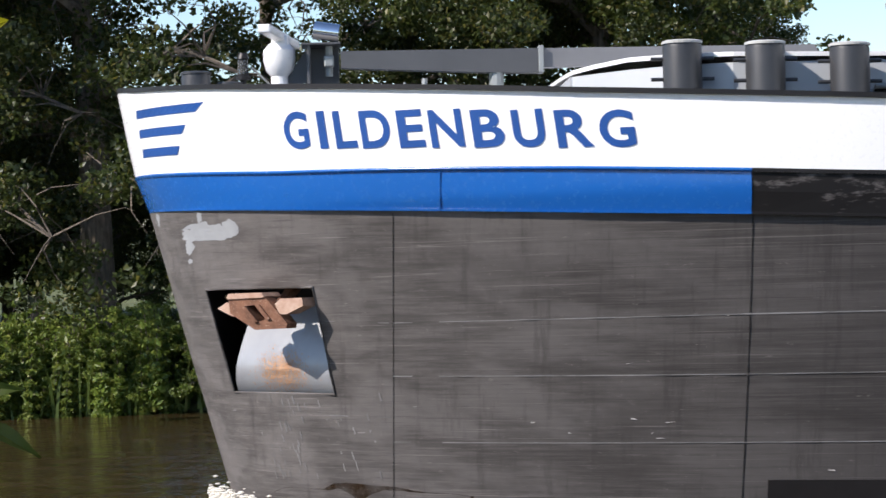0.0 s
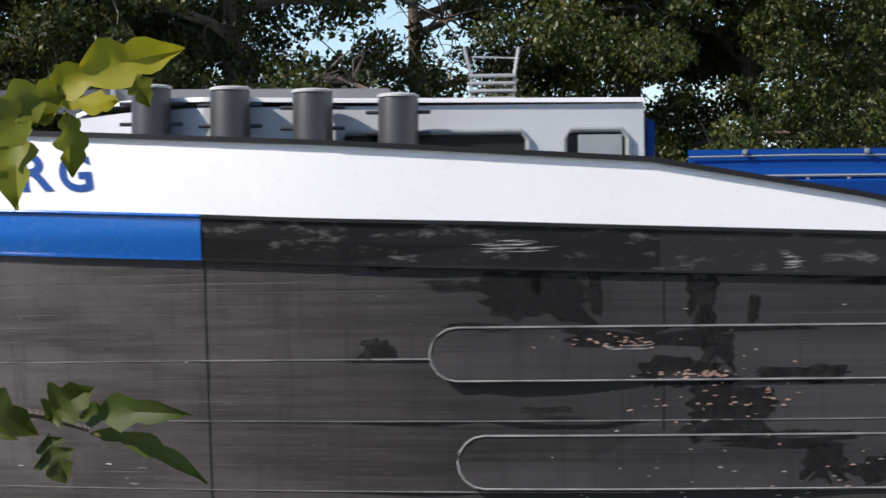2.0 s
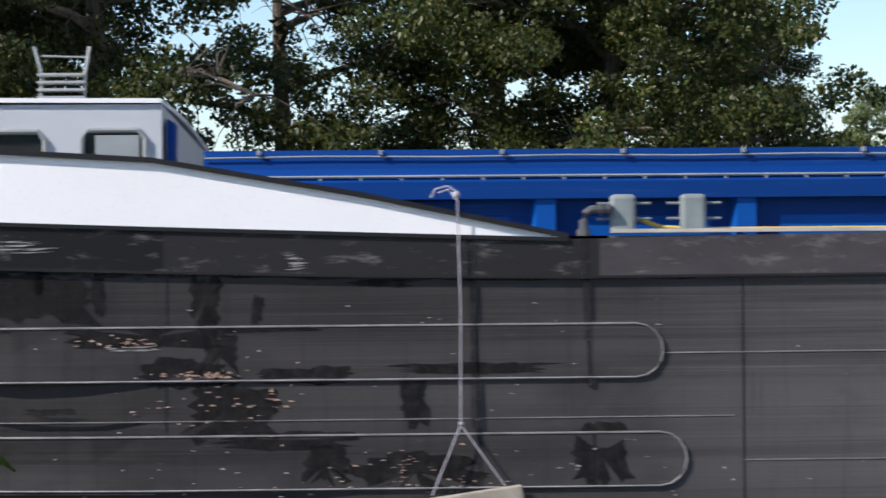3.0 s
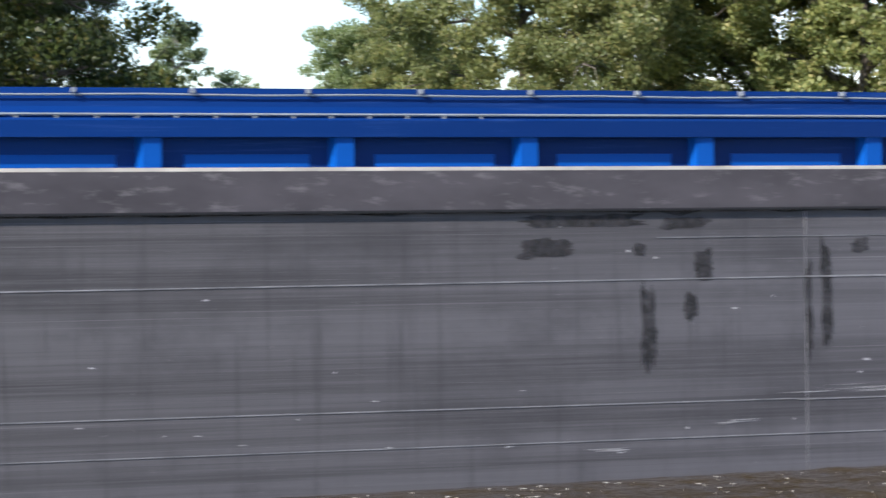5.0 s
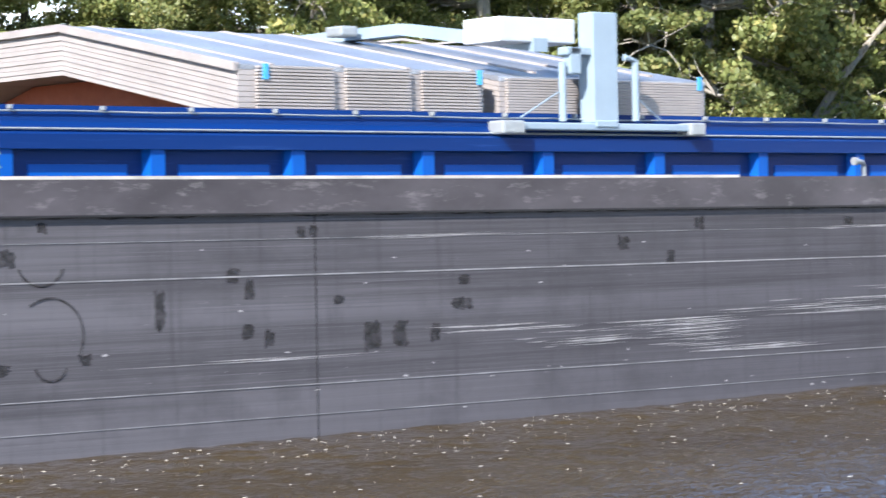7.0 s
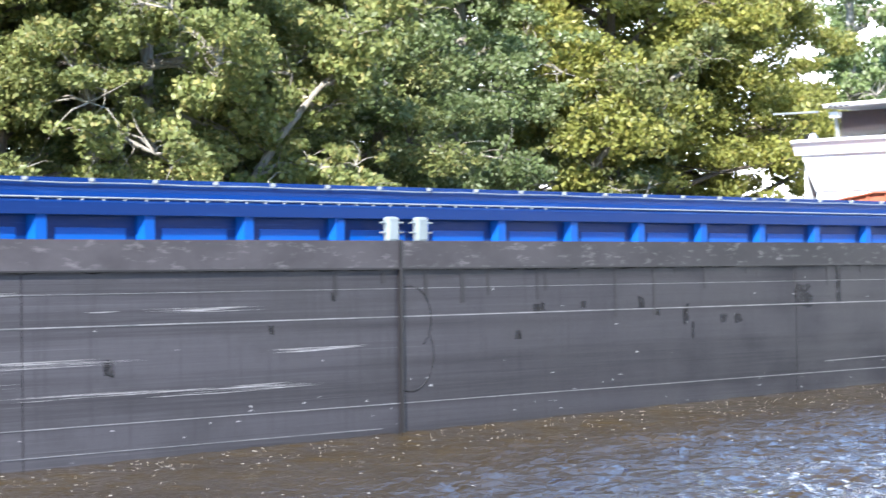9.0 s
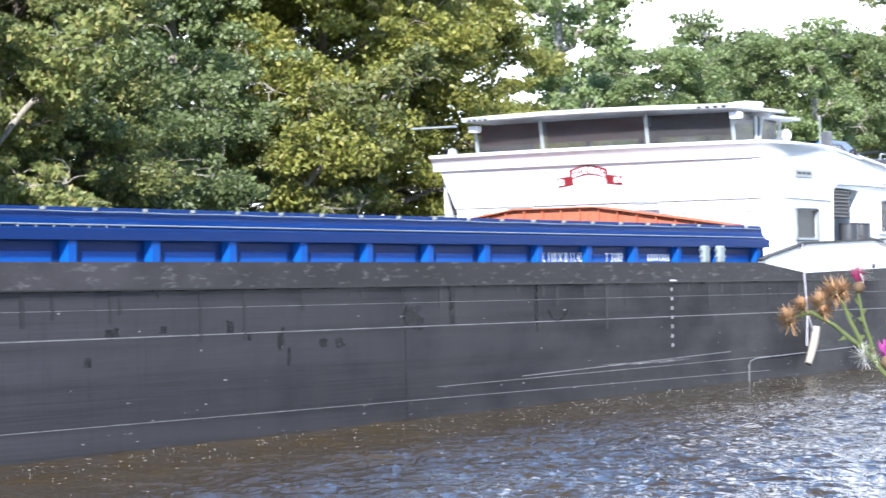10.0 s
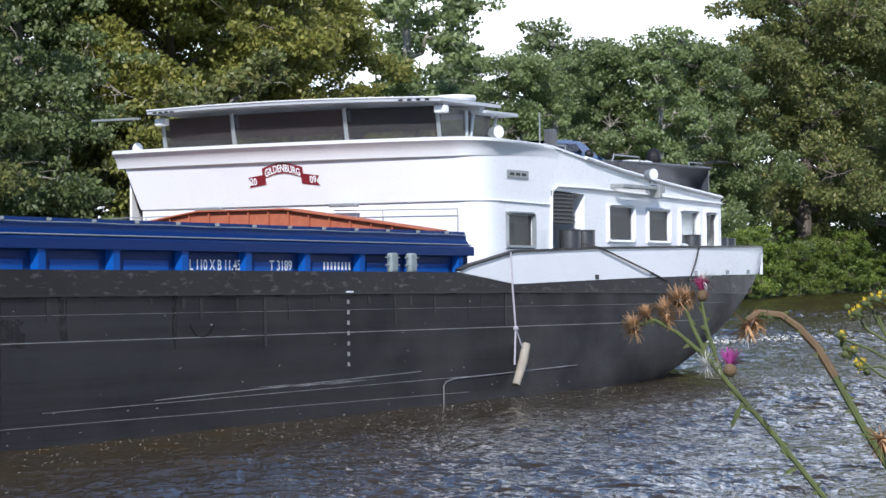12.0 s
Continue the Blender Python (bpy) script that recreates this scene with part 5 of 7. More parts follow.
part("pocket_rim", Shape().tube(frame_ring, 0.014, 6), HULL, ship)


def chute_fn(u, w):
    """u across, w from the lip at the foot up into the pocket; it rolls outwards at the foot."""
    w = max(0.0, min(1.0, w))
    left, right = corner[0, 0].lerp(corner[0, 1], 0.80 * w), corner[1, 0].lerp(corner[1, 1], 0.80 * w)
    inset = 0.03 + 0.26 * w ** 1.2
    base = left.lerp(right, inset + u * (0.995 - inset))
    roll = 0.10 * max(0, 1 - w / 0.24) ** 2 - 0.02 + 0.95 * max(0, w - 0.32) ** 1.3
    return base + deep.normalized() * roll + Vector((0, 0, -0.03 * (1 - w)))


part("anchor_chute", Shape().sheet(chute_fn, [i / 8 for i in range(9)], [i / 16 for i in range(17)]), CHUTE, ship, "bare curved steel chute below the anchor", smooth=True)
rnd = random.Random(8)
stain = Shape()
for _ in range(1500):
    u, w = 0.5 + rnd.gauss(0, 0.12), 0.28 + rnd.gauss(0, 0.10)
    p, q, r = (Vector(chute_fn(u + a, w + b)) + Vector((-0.002, -0.005, 0)) for a, b in ((0, 0), (rnd.uniform(0.004, 0.010), rnd.uniform(-0.006, 0.006)), (rnd.uniform(-0.006, 0.006), rnd.uniform(0.01, 0.035))))
    stain.add([p, q, r], [(0, 1, 2)])
tagged(part("rust_stain", stain, RUST_COAT, ship, "orange rust worn into the chute"), "orange rust worn into the chute", kind="stuff")
anchor = thing("anchor", "rusty steel stockless anchor hanging in the bow recess", "anchor")
out = Vector((-0.50, -0.86, 0)).normalized()
side = Vector((0.86, -0.50, 0)).normalized()


def anc(a, b, c):
    return tuple(Vector((1.76, 3.02, 1.92)) + side * a + out * b + Vector((0, 0, c)))


def slab(poly, b0, b1):
    s = Shape()
    n = len(poly)
    return s.add([anc(p, b0, q) for p, q in poly] + [anc(p, b1, q) for p, q in poly], [tuple(range(n))[::-1], tuple(range(n, 2 * n))] + [(i, (i + 1) % n, n + (i + 1) % n, n + i) for i in range(n)])


crown = Shape()
RIM = [(-0.373, 0.114), (0.07, 0.123), (0.364, -0.185), (0.35, -0.235), (-0.046, -0.245), (-0.36, -0.06)]
EYELET = [(-0.15, 0.014), (-0.025, 0.024), (0.11, -0.13), (0.006, -0.158)]
for piece in ([RIM[0], RIM[1], EYELET[1], EYELET[0]], [RIM[1], RIM[2], RIM[3], EYELET[2], EYELET[1]], [RIM[3], RIM[4], EYELET[3], EYELET[2]], [RIM[4], RIM[5], RIM[0], EYELET[0], EYELET[3]]):
    p = slab(piece, -0.08, 0.12)
    crown.add(p.v, p.f)
part("crown", crown, RUST, anchor, "rusty crown block with a slot for the shank")
for n, (p0, p1) in enumerate(((EYELET[0], EYELET[3]), (EYELET[1], EYELET[2]))):
    dx = -0.055 if n == 0 else 0.055
    p = slab([p0, (p0[0] + dx, p0[1]), (p1[0] + dx, p1[1]), p1], 0.10, 0.155)
    part("cheek", p, RUST, anchor)
p = slab([(-0.39, 0.11), (-0.36, 0.150), (0.05, 0.155), (0.085, 0.115), (0.07, 0.10), (-0.37, 0.09)], -0.22, 0.14)
part("crown_edge", p, RUST_TOP, anchor, "crown edge painted paler as a lit top")
for pts in ([(-0.53, -0.010), (-0.41, 0.058), (-0.33, 0.01), (-0.33, -0.10), (-0.38, -0.08)], [(0.20, 0.03), (0.27, 0.085), (0.54, 0.090), (0.55, 0.0), (0.34, -0.085), (0.25, -0.08)]):
    part("fluke", slab(pts, -0.16, 0.10), RUST_TOP, anchor, "blunt anchor fluke painted paler as a lit top")
part("shank", Shape().tube([anc(-0.05, -0.12, -0.10), anc(0.0, -0.40, 0.05), anc(0.05, -0.65, 0.25)], 0.07, 8), RUST, anchor)

# foredeck gear
lamp = part("bow_lamp", Shape().tube([(2.52, 5.7, 4.62), (2.52, 5.7, 4.98)], 0.045, 8), GALV, ship, "chrome searchlight on the bow post")
part("lamp_drum", Shape().tube([(2.36, 5.66, 5.17), (2.66, 5.60, 5.12)], [0.11, 0.105], 18), CHROME, lamp, "chrome lamp drum", smooth=True)
part("lamp_yoke", Shape().box(2.46, 2.58, 5.55, 5.62, 4.72, 4.86, 0.02), GALV, lamp)
part("bow_post", Shape().box(2.26, 2.30, 5.5, 5.95, 3.3, 4.99, 0.01).box(2.30, 2.64, 5.90, 5.95, 3.3, 4.99, 0.01).box(2.20, 2.66, 5.45, 6.0, 4.98, 5.005, 0.005), DARK_GREY, ship, "grey steel mast foot at the bow")
part("mast_stay", Shape().prism([(1.95, 4.55), (2.26, 4.95), (2.26, 4.55)], "y", 5.72, 5.76), DARK_GREY, ship)
part("mast_beam", Shape().prism([(2.66, 4.70), (2.66, 4.90), (5.03, 4.89), (5.03, 4.60), (4.3, 4.62)], "y", 5.5, 5.72), DARK_GREY, ship, "dark grey mast folded down along the deck")
part("mast_beam", Shape().prism([(5.03, 4.66), (5.03, 4.89), (8.30, 4.87), (8.38, 4.72), (8.38, 4.70)], "y", 5.52, 5.70), MAST_GREY, ship, "grey mast section folded down along the deck")
part("mast_joint", Shape().box(5.0, 5.06, 5.46, 5.76, 4.60, 4.92, 0.01), GALV, ship)
part("mast_crutch", Shape().tube([(4.5, 5.6, 3.2), (4.5, 5.6, 4.62)], 0.09, 10), GALV, ship)
base = part("radar_base", Shape().lathe([(0.17, -1.0), (0.13, -0.2), (0.10, 0.0), (0.10, 0.05), (0.16, 0.12), (0.19, 0.24), (0.19, 0.36), (0.12, 0.44)], (1.93, 5.7, 4.58), 18), WHITE, ship, "white radar pedestal", smooth=True)
scanner = part("radar_scanner", Shape().box(-1.08, 1.08, -0.06, 0.08, -0.05, 0.05, 0.02).box(-0.10, 0.10, -0.10, 0.10, -0.12, 0.02, 0.02), WHITE, ship, "white turning radar scanner bar")
SCANNER_AT = (1.95, 5.7, 5.10)
nav = part("navigation_lamp", Shape().lathe([(0.035, -1.2), (0.035, 0.0), (0.09, 0.0), (0.09, 0.05), (0.06, 0.06), (0.06, 0.24), (0.075, 0.25), (0.05, 0.32)], (1.50, 5.7, 4.60), 14), BLACK, ship, "dark navigation lamp on a stalk")
part("lens", Shape().lathe([(0.064, 0), (0.064, 0.16)], (1.50, 5.7, 4.67), 14), GLASS, nav)
part("lamp_stay", Shape().tube([(1.6, 5.7, 4.75), (1.85, 5.7, 4.5)], 0.014, 6).tube([(2.95, 5.3, 4.3), (3.4, 5.3, 4.42), (3.9, 5.3, 4.36)], 0.012, 6).tube([(3.4, 5.3, 4.2), (3.4, 5.3, 4.5)], 0.012, 6).tube([(3.6, 4.8, 4.2), (3.62, 4.8, 4.5)], 0.03, 8), GALV, ship, "thin deck rails at the bow")

# the fore cabin: grey walls, curved front, white roof edge, windows
CY, CZ = 0.95, 4.25


def cab_edge(x):
    return CY + 1.4 * max(0, (6.6 - x) / 1.5) ** 1.8


cab = Shape()
cx = [5.1, 5.3, 5.6, 6.0, 6.6, 8.0, 9.6, 11.02]
top = [(x, cab_edge(x), lerp(x, [(5.1, 4.30), (5.5, 4.36), (8.3, 4.31), (11.02, 4.29)])) for x in cx]
holes2 = [(8.0, 9.83, 3.78, 3.98), (10.25, 10.83, 3.70, 3.99)]
wx = sorted(set(cx) | {a for q in holes2 for a in q[:2]})
for a, b in zip(wx, wx[1:]):
    hole = next((q for q in holes2 if q[0] <= a and b <= q[1]), None)
    for z0, z1 in (((2.95, hole[2]), (hole[3], 4.28)) if hole else ((2.95, 4.28),)):
        q = [(a, cab_edge(a)), (b, cab_edge(b))]
        v = [(x, y + dy, z) for dy in (0, 0.05) for x, y in q for z in (z0, z1)]
        cab.add(v, [(0, 1, 3, 2), (4, 6, 7, 5), (0, 4, 5, 1), (2, 3, 7, 6), (0, 2, 6, 4), (1, 5, 7, 3)])
cab.add(mirrored(cab).v, mirrored(cab).f)
cab.box(10.97, 11.02, CY + 0.05, BEAM - CY - 0.05, 2.95, 4.28)
cab.box(5.08, 5.13, cab_edge(5.1), BEAM - cab_edge(5.1), 2.95, 4.28)
part("fore_cabin", cab, GREY, ship, "light grey cabin on the foredeck")
croof = Shape().sheet(lambda i, w: (top[i][0], top[i][1] - 0.04 + w * (BEAM - 2 * top[i][1] + 0.08), top[i][2] + 0.08 * math.sin(math.pi * w)), range(len(top)), [0, 0.02, 0.2, 0.4, 0.6, 0.8, 0.98, 1], (0, 0, 0.045))
part("cabin_roof", croof, WHITE, ship, "white edged cabin roof")
for a, b, c, d in holes2:
    win = part("cabin_window", Shape().tube([(a - 0.03, CY - 0.02, c), (a - 0.03, CY - 0.02, d - 0.06), (a + 0.04, CY - 0.02, d + 0.03), (b - 0.04, CY - 0.02, d + 0.03), (b + 0.03, CY - 0.02, d - 0.06), (b + 0.03, CY - 0.02, c)], 0.03, 8), GALV, ship, "rounded metal window frame of the cabin")
    part("pane", Shape().box(a, b, CY + 0.015, CY + 0.03, c, d), DARK_GLASS, win).visible_shadow = False
part("shutter", Shape().box(10.36, 10.80, CY - 0.025, CY - 0.005, 3.70, 3.97, 0.006), GALV, ship, "grey shutter over the cabin window")
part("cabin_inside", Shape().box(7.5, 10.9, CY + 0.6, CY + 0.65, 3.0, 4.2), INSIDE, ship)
part("wind_screen", Shape().prism([(11.06, 3.5), (11.06, 4.15), (11.14, 4.1), (11.12, 3.5)], "y", 1.1, 1.6), COAM_BLUE, ship, "pale blue sheet behind the cabin")
ladder = thing("boarding_ladder", "small grey boarding steps standing on the cabin roof", "ladder")
for dx in (0.0, 0.52):
    part("stile", Shape().tube([(9.24 + dx, 5.6, 4.40), (9.28 + dx * 0.96, 5.6, 5.0), (9.22 + dx * 1.25 - 0.03, 5.6, 5.35)], 0.022, 6), GALV, ladder)
for i in range(4):
    part("tread", Shape().box(9.24, 9.80, 5.42, 5.62, 4.72 + i * 0.09, 4.75 + i * 0.09, 0.006), GALV, ladder)
part("rail", Shape().tube([(9.28, 5.6, 5.24), (9.84, 5.6, 5.22)], 0.012, 6), GALV, ladder)
part("plinth", Shape().box(9.2, 9.85, 5.4, 6.2, 4.28, 4.72, 0.02), DARK_GREY, ladder)

# fender plank hanging on a rope, and the pipe beside the bitts
fender = thing("fender_board", "grey wooden fender board hung on a pale rope", "fender")
part("rope", Shape().tube([(13.75, 0.10, 3.33), (13.85, 0.02, 3.36), (13.93, -0.07, 3.24), (13.95, -0.10, 2.2), (13.94, -0.12, 1.09)], 0.008, 6), ROPE, fender)
part("knot", Shape().ball((13.92, -0.03, 3.30), 0.04, 8, 6), ROPE, fender)
part("loop", Shape().tube([(13.68, 0.0, 3.28), (13.72, -0.02, 3.36), (13.84, -0.02, 3.39), (13.95, -0.02, 3.32)], 0.010, 5), ROPE, fender)
part("knot", Shape().ball((13.94, -0.12, 1.10), 0.022, 8, 6), ROPE, fender)
for x1, z1 in ((13.66, 0.42), (14.36, 0.50)):
    part("rope_leg", Shape().tube([(13.94, -0.12, 1.09), ((13.94 + x1) / 2, -0.13, (1.09 + z1) / 2), (x1, -0.13, z1)], 0.008, 6), ROPE, fender)
part("board", Shape().box(-0.60, 0.60, -0.08, 0.08, -0.09, 0.05, 0.015).moved(pose(13.93, -0.13, 0.38, 0, -8, 0)), WOOD, fender, "worn wooden board")
pipe = Shape().tube([(15.17, 0.2, 2.90), (15.17, 0.2, 3.05), (15.19, 0.2, 3.12), (15.25, 0.2, 3.16), (15.44, 0.2, 3.16)], 0.045, 10)
pipe.tube([(15.17, 0.2, 2.90), (15.17, 0.2, 2.97)], 0.07, 10).tube([(15.32, 0.2, 3.16), (15.36, 0.2, 3.16)], 0.065, 10).tube([(15.40, 0.2, 3.16), (15.43, 0.2, 3.16)], 0.065, 10)
part("deck_pipe", pipe, DARK_GREY, ship, "bent grey deck pipe")
part("hose", Shape().tube([(15.7, 0.4, 3.08), (15.95, 0.4, 2.99), (16.3, 0.38, 2.965), (20, 0.30, 2.96)], 0.025, 6), HOSE, ship, "yellow hose lying on the side deck")
part("deck_tap", Shape().tube([(54.62, 0.35, 2.93), (54.62, 0.35, 3.10), (54.56, 0.32, 3.15), (54.40, 0.3, 3.16)], 0.035, 8).tube([(54.36, 0.3, 3.16), (54.42, 0.3, 3.16)], 0.06, 10), GALV, ship, "pale deck water tap")

# stacked hatch covers
PROFILE = [(0.86, 4.33), (5.0, 5.09), (7.3, 5.09), (10.6, 4.42)]


def cover_fn(x0, x1, drop):
    def fn(u, w):
        return (x0 + (x1 - x0) * u, w, lerp(w, PROFILE) - drop)
    return fn


stack = thing("hatch_cover_stack", "stack of grey folded aluminium hatch covers on the coaming", "hatch covers")
for i in range(10):
    drop = 0.066 * i
    x0, x1 = 44.12 + 0.012 * (i % 2), 47.95
    part("hatch_cover", Shape().sheet(cover_fn(x0, x1, drop), [0, 1], [p[0] for p in PROFILE], (0, 0, -0.060)), HATCH_TOP if i == 0 else HATCH, stack, "weathered aluminium hatch cover")
    part("hatch_cover", Shape().sheet(cover_fn(48.22, 51.95, drop + 0.06), [0, 1], [p[0] for p in PROFILE], (0, 0, -0.060)), HATCH_TOP if i == 0 else HATCH, stack)
part("cover_lip", Shape().sheet(cover_fn(44.07, 44.16, -0.02), [0, 1], [p[0] for p in PROFILE], (0, 0, -0.10)), HATCH, stack, "pale folded rim of the top cover")
for x0, x1, z1 in ((44.38, 45.52, 4.33), (45.72, 46.72, 4.33), (46.92, 47.86, 4.33), (48.32, 51.86, 4.26)):
    n = 13
    for i in range(n):
        z = 3.80 + (z1 - 3.80) * i / n
        part("edge_slat", Shape().box(x0, x1, 0.80, 0.90, z, z + 0.026), HATCH, stack)
for x in (44.45, 47.8, 51.75):
    part("strap", Shape().box(x, x + 0.07, 0.775, 0.80, 4.15, 4.34), BLUE_TAPE, stack, "blue strap")
for i in range(7):
    part("top_rib", Shape().sheet(cover_fn(44.6 + i * 1.05, 44.66 + i * 1.05, -0.02), [0, 1], [p[0] for p in PROFILE], (0, 0, -0.03)), HATCH, stack)
part("rust_panel", Shape().prism([(1.3, 3.7), (1.3, 3.8), (5.0, 4.42), (7.3, 4.42), (10.2, 3.8), (10.2, 3.7)], "x", 45.0, 45.08), ROOF_RED, stack, "rust-red bulkhead under the covers")

# the gantry that lifts the covers
gantry = thing("hatch_gantry", "blue-grey travelling gantry for the hatch covers", "gantry")
for far in (False, True):
    fit = mirrored if far else (lambda s: s)
    part("rail_beam", fit(Shape().box(48.0, 51.4, 0.42, 0.62, 3.56, 3.66, 0.02)), CRANE_GREY, gantry)
    for x0, x1 in ((47.86, 48.24), (51.2, 51.48)):
        part("runner", fit(Shape().box(x0, x1, 0.36, 0.68, 3.50, 3.68, 0.03)), GALV, gantry, "wheel box on the coaming")
    part("post", fit(Shape().box(49.48, 49.92, 0.42, 0.72, 3.66, 5.13, 0.02)), CRANE_GREY, gantry)
    part("collar", fit(Shape().box(49.5, 49.9, 0.40, 0.75, 3.60, 3.70, 0.02)), CRANE_GREY, gantry)
    part("bracket", fit(Shape().box(49.05, 49.5, 0.45, 0.65, 4.55, 4.66, 0.02).box(49.1, 49.3, 0.45, 0.6, 4.3, 4.66, 0.02)), CRANE_GREY, gantry)
    part("lift_arm", fit(Shape().tube([(49.0, 0.5, 3.68), (49.0, 0.5, 4.45)], 0.05, 8)), CRANE_GREY, gantry)
    part("lift_arm", fit(Shape().tube([(50.3, 0.5, 3.7), (50.3, 0.5, 4.5), (50.1, 0.5, 4.55)], 0.05, 8)), CRANE_GREY, gantry)
    part("stay", fit(Shape().tube([(48.3, 0.55, 3.72), (49.0, 0.5, 4.1)], 0.012, 5)), CRANE_GREY, gantry)
    part("stay", fit(Shape().tube([(50.35, 0.5, 4.0), (50.8, 0.55, 3.72)], 0.012, 5)), CRANE_GREY, gantry)
part("engine_box", Shape().box(48.15, 49.46, 0.75, 1.5, 4.72, 5.05, 0.02), GREY, gantry, "pale grey drive box")
part("cross_beam", Shape().prism([(0.72, 4.60), (0.72, 4.78), (3.6, 5.18), (7.8, 5.18), (10.7, 4.78), (10.7, 4.60), (7.8, 5.02), (3.6, 5.02)], "x", 48.7, 48.95), CRANE_GREY, gantry, "long beam across the hold")
part("work_lamp", Shape().box(48.3, 48.6, 4.4, 4.8, 5.05, 5.2, 0.03), GALV, gantry)

# the rust-red cover before the wheelhouse
aft_cover = thing("red_hatch_cover", "ribbed red-lead hatch cover before the wheelhouse", "hatch cover")
RP = [(1.0, 3.80), (2.2, 3.98), (4.6, 4.33), (6.8, 4.33), (9.2, 3.98), (10.4, 3.80)]
part("panel", Shape().prism([(1.0, 3.6)] + RP + [(10.4, 3.6)], "x", 90.3, 90.9), ROOF_RED, aft_cover)
for i in range(18):
    y = 1.4 + i * 0.51
    part("rib", Shape().box(90.24, 90.31, y, y + 0.03, 3.6, lerp(y, RP) - 0.01), ROOF_RED, aft_cover)
part("edge", Shape().sheet(lambda u, w: (90.2 + 0.75 * u, w, lerp(w, RP)), [0, 1], [p[0] for p in RP], (0, 0, 0.03)), ROOF_RED, aft_cover)

# the name banner on the front, with the year, and the figures on the coaming
def on_front(y, z, off=0.02):
    k = (z - 4.48) / 1.2
    p = front_fn(y, max(0, min(1, k)))
    return (p[0] - off, y, z)


scroll = Shape().sheet(lambda u, w: on_front(6.00 - 1.05 * u, 5.07 + 0.23 * w + 0.11 * math.sin(math.pi * u), 0.015), [i / 10 for i in range(11)], [0, 1])
part("name_banner", scroll, BANNER, ship, "dark red painted name ribbon")
for sgn in (-1, 1):
    c = 5.475 + sgn * 0.72
    tail = Shape().sheet(lambda u, w: on_front(c + sgn * (0.26 * u - 0.26 + 0.2 * u * (1 if w in (0, 1) else 0.55)), 4.95 - 0.06 * u + 0.22 * w, 0.013), [0, 0.5, 1], [0, 0.5, 1])
    part("banner_tail", tail, BANNER, ship)
part("banner_name", letters_on("GILDENBURG", lambda u, w: on_front(5.93 - 0.91 * u, 5.10 + 0.17 * w + 0.11 * math.sin(math.pi * u), 0.022), 0.035), WHITE, ship, "white lettering on the ribbon")
part("banner_year", letters_on("20", lambda u, w: on_front(6.34 - 0.17 * u, 4.94 + 0.16 * w, 0.022), 0.03), WHITE, ship)
part("banner_year", letters_on("09", lambda u, w: on_front(4.80 - 0.17 * u, 4.95 + 0.16 * w, 0.022), 0.03), WHITE, ship)
for text, a, b in (("L 110 X B 11.45", 80.98, 82.58), ("T 3189", 83.54, 84.30)):
    part("dimension_text", letters_on(text, lambda u, w, a=a, b=b: (a + (b - a) * u, 0.642, 2.955 + 0.19 * w), 0.012), WHITE, ship, "white painted dimensions on the coaming")
for i in range(8):
    part("registration_bar", Shape().box(85.42 + i * 0.132, 85.47 + i * 0.132, 0.638, 0.644, 2.975, 3.125), WHITE, ship)
board = part("name_board", Shape().box(93.05, 94.05, NEAR - 0.03, NEAR - 0.002, 4.99, 5.17, 0.008), GALV, ship, "small pale name board")
for i in range(3):
    part("bar", Shape().box(93.15 + i * 0.28, 93.36 + i * 0.28, NEAR - 0.034, NEAR - 0.028, 5.05, 5.11), BLACK, board)

# second fender, ropes at the stern
fender2 = thing("fender_log", "pale split wooden fender hung at the stern", "fender")
part("rope", Shape().tube([(91.72, -0.09, 3.36), (91.75, -0.11, 2.6), (91.85, -0.12, 1.78), (91.8, -0.13, 1.45), (91.75, -0.14, 1.0)], 0.022, 6), ROPE, fender2)
part("rope_tail", Shape().tube([(91.85, -0.12, 1.78), (92.0, -0.14, 1.5), (92.1, -0.15, 1.35)], 0.016, 6).ball((91.86, -0.12, 1.76), 0.06, 8, 6), ROPE, fender2)
part("log", Shape().tube([(92.25, -0.16, 1.42), (92.05, -0.18, 1.05), (91.76, -0.16, 0.58)], [0.09, 0.10, 0.08], 9), WOOD, fender2, "split wooden log")
part("mooring_rope", Shape().tube([(95.9, 0.3, 3.62), (96.1, -0.09, 3.50), (98.5, -0.11, 3.02), (100.3, 0.0, 2.68), (100.9, 0.02, 2.58)], 0.02, 6), DARK_ROPE, ship, "dark mooring rope over the stern bulwark")
part("mooring_rope", Shape().tube([(101.95, 0.0, 3.62), (101.6, -0.04, 3.2), (101.25, -0.02, 2.75)], 0.022, 6), DARK_ROPE, ship)
part("bow_thruster_grate", Shape().sheet(lambda x, z: (x, side_in(x, z) - 0.02, z), [6.88, 7.3, 7.7, 8.1, 8.5], [-0.6, -0.3, 0.05], (0, 0.03, 0)), BLACK, ship, "black opening low on the bow")

# car and dinghy on the aft roof
car = thing("car", "small blue car parked on the deckhouse roof", "car")
body = Shape()
SIDE = [(99.7, 5.12), (99.66, 5.55), (100.1, 5.74), (100.55, 5.92), (101.2, 6.09), (102.0, 6.15), (102.9, 6.13), (103.6, 5.90), (104.0, 5.76), (104.5, 5.66), (104.55, 5.14)]
body.sheet(lambda i, k: (SIDE[i][0], 3.2 + 1.65 * k if i in (0, 1, 2, 8, 9, 10) else 3.32 + 1.41 * k, SIDE[i][1]), range(11), [0, 0.08, 0.5, 0.92, 1], (0, 0, -0.02))
body.prism(SIDE, "y", 3.26, 4.79)
CAR_AT = pose(-0.75, 0, 0.16)
part("body", body.moved(CAR_AT), CAR_BLUE, car)
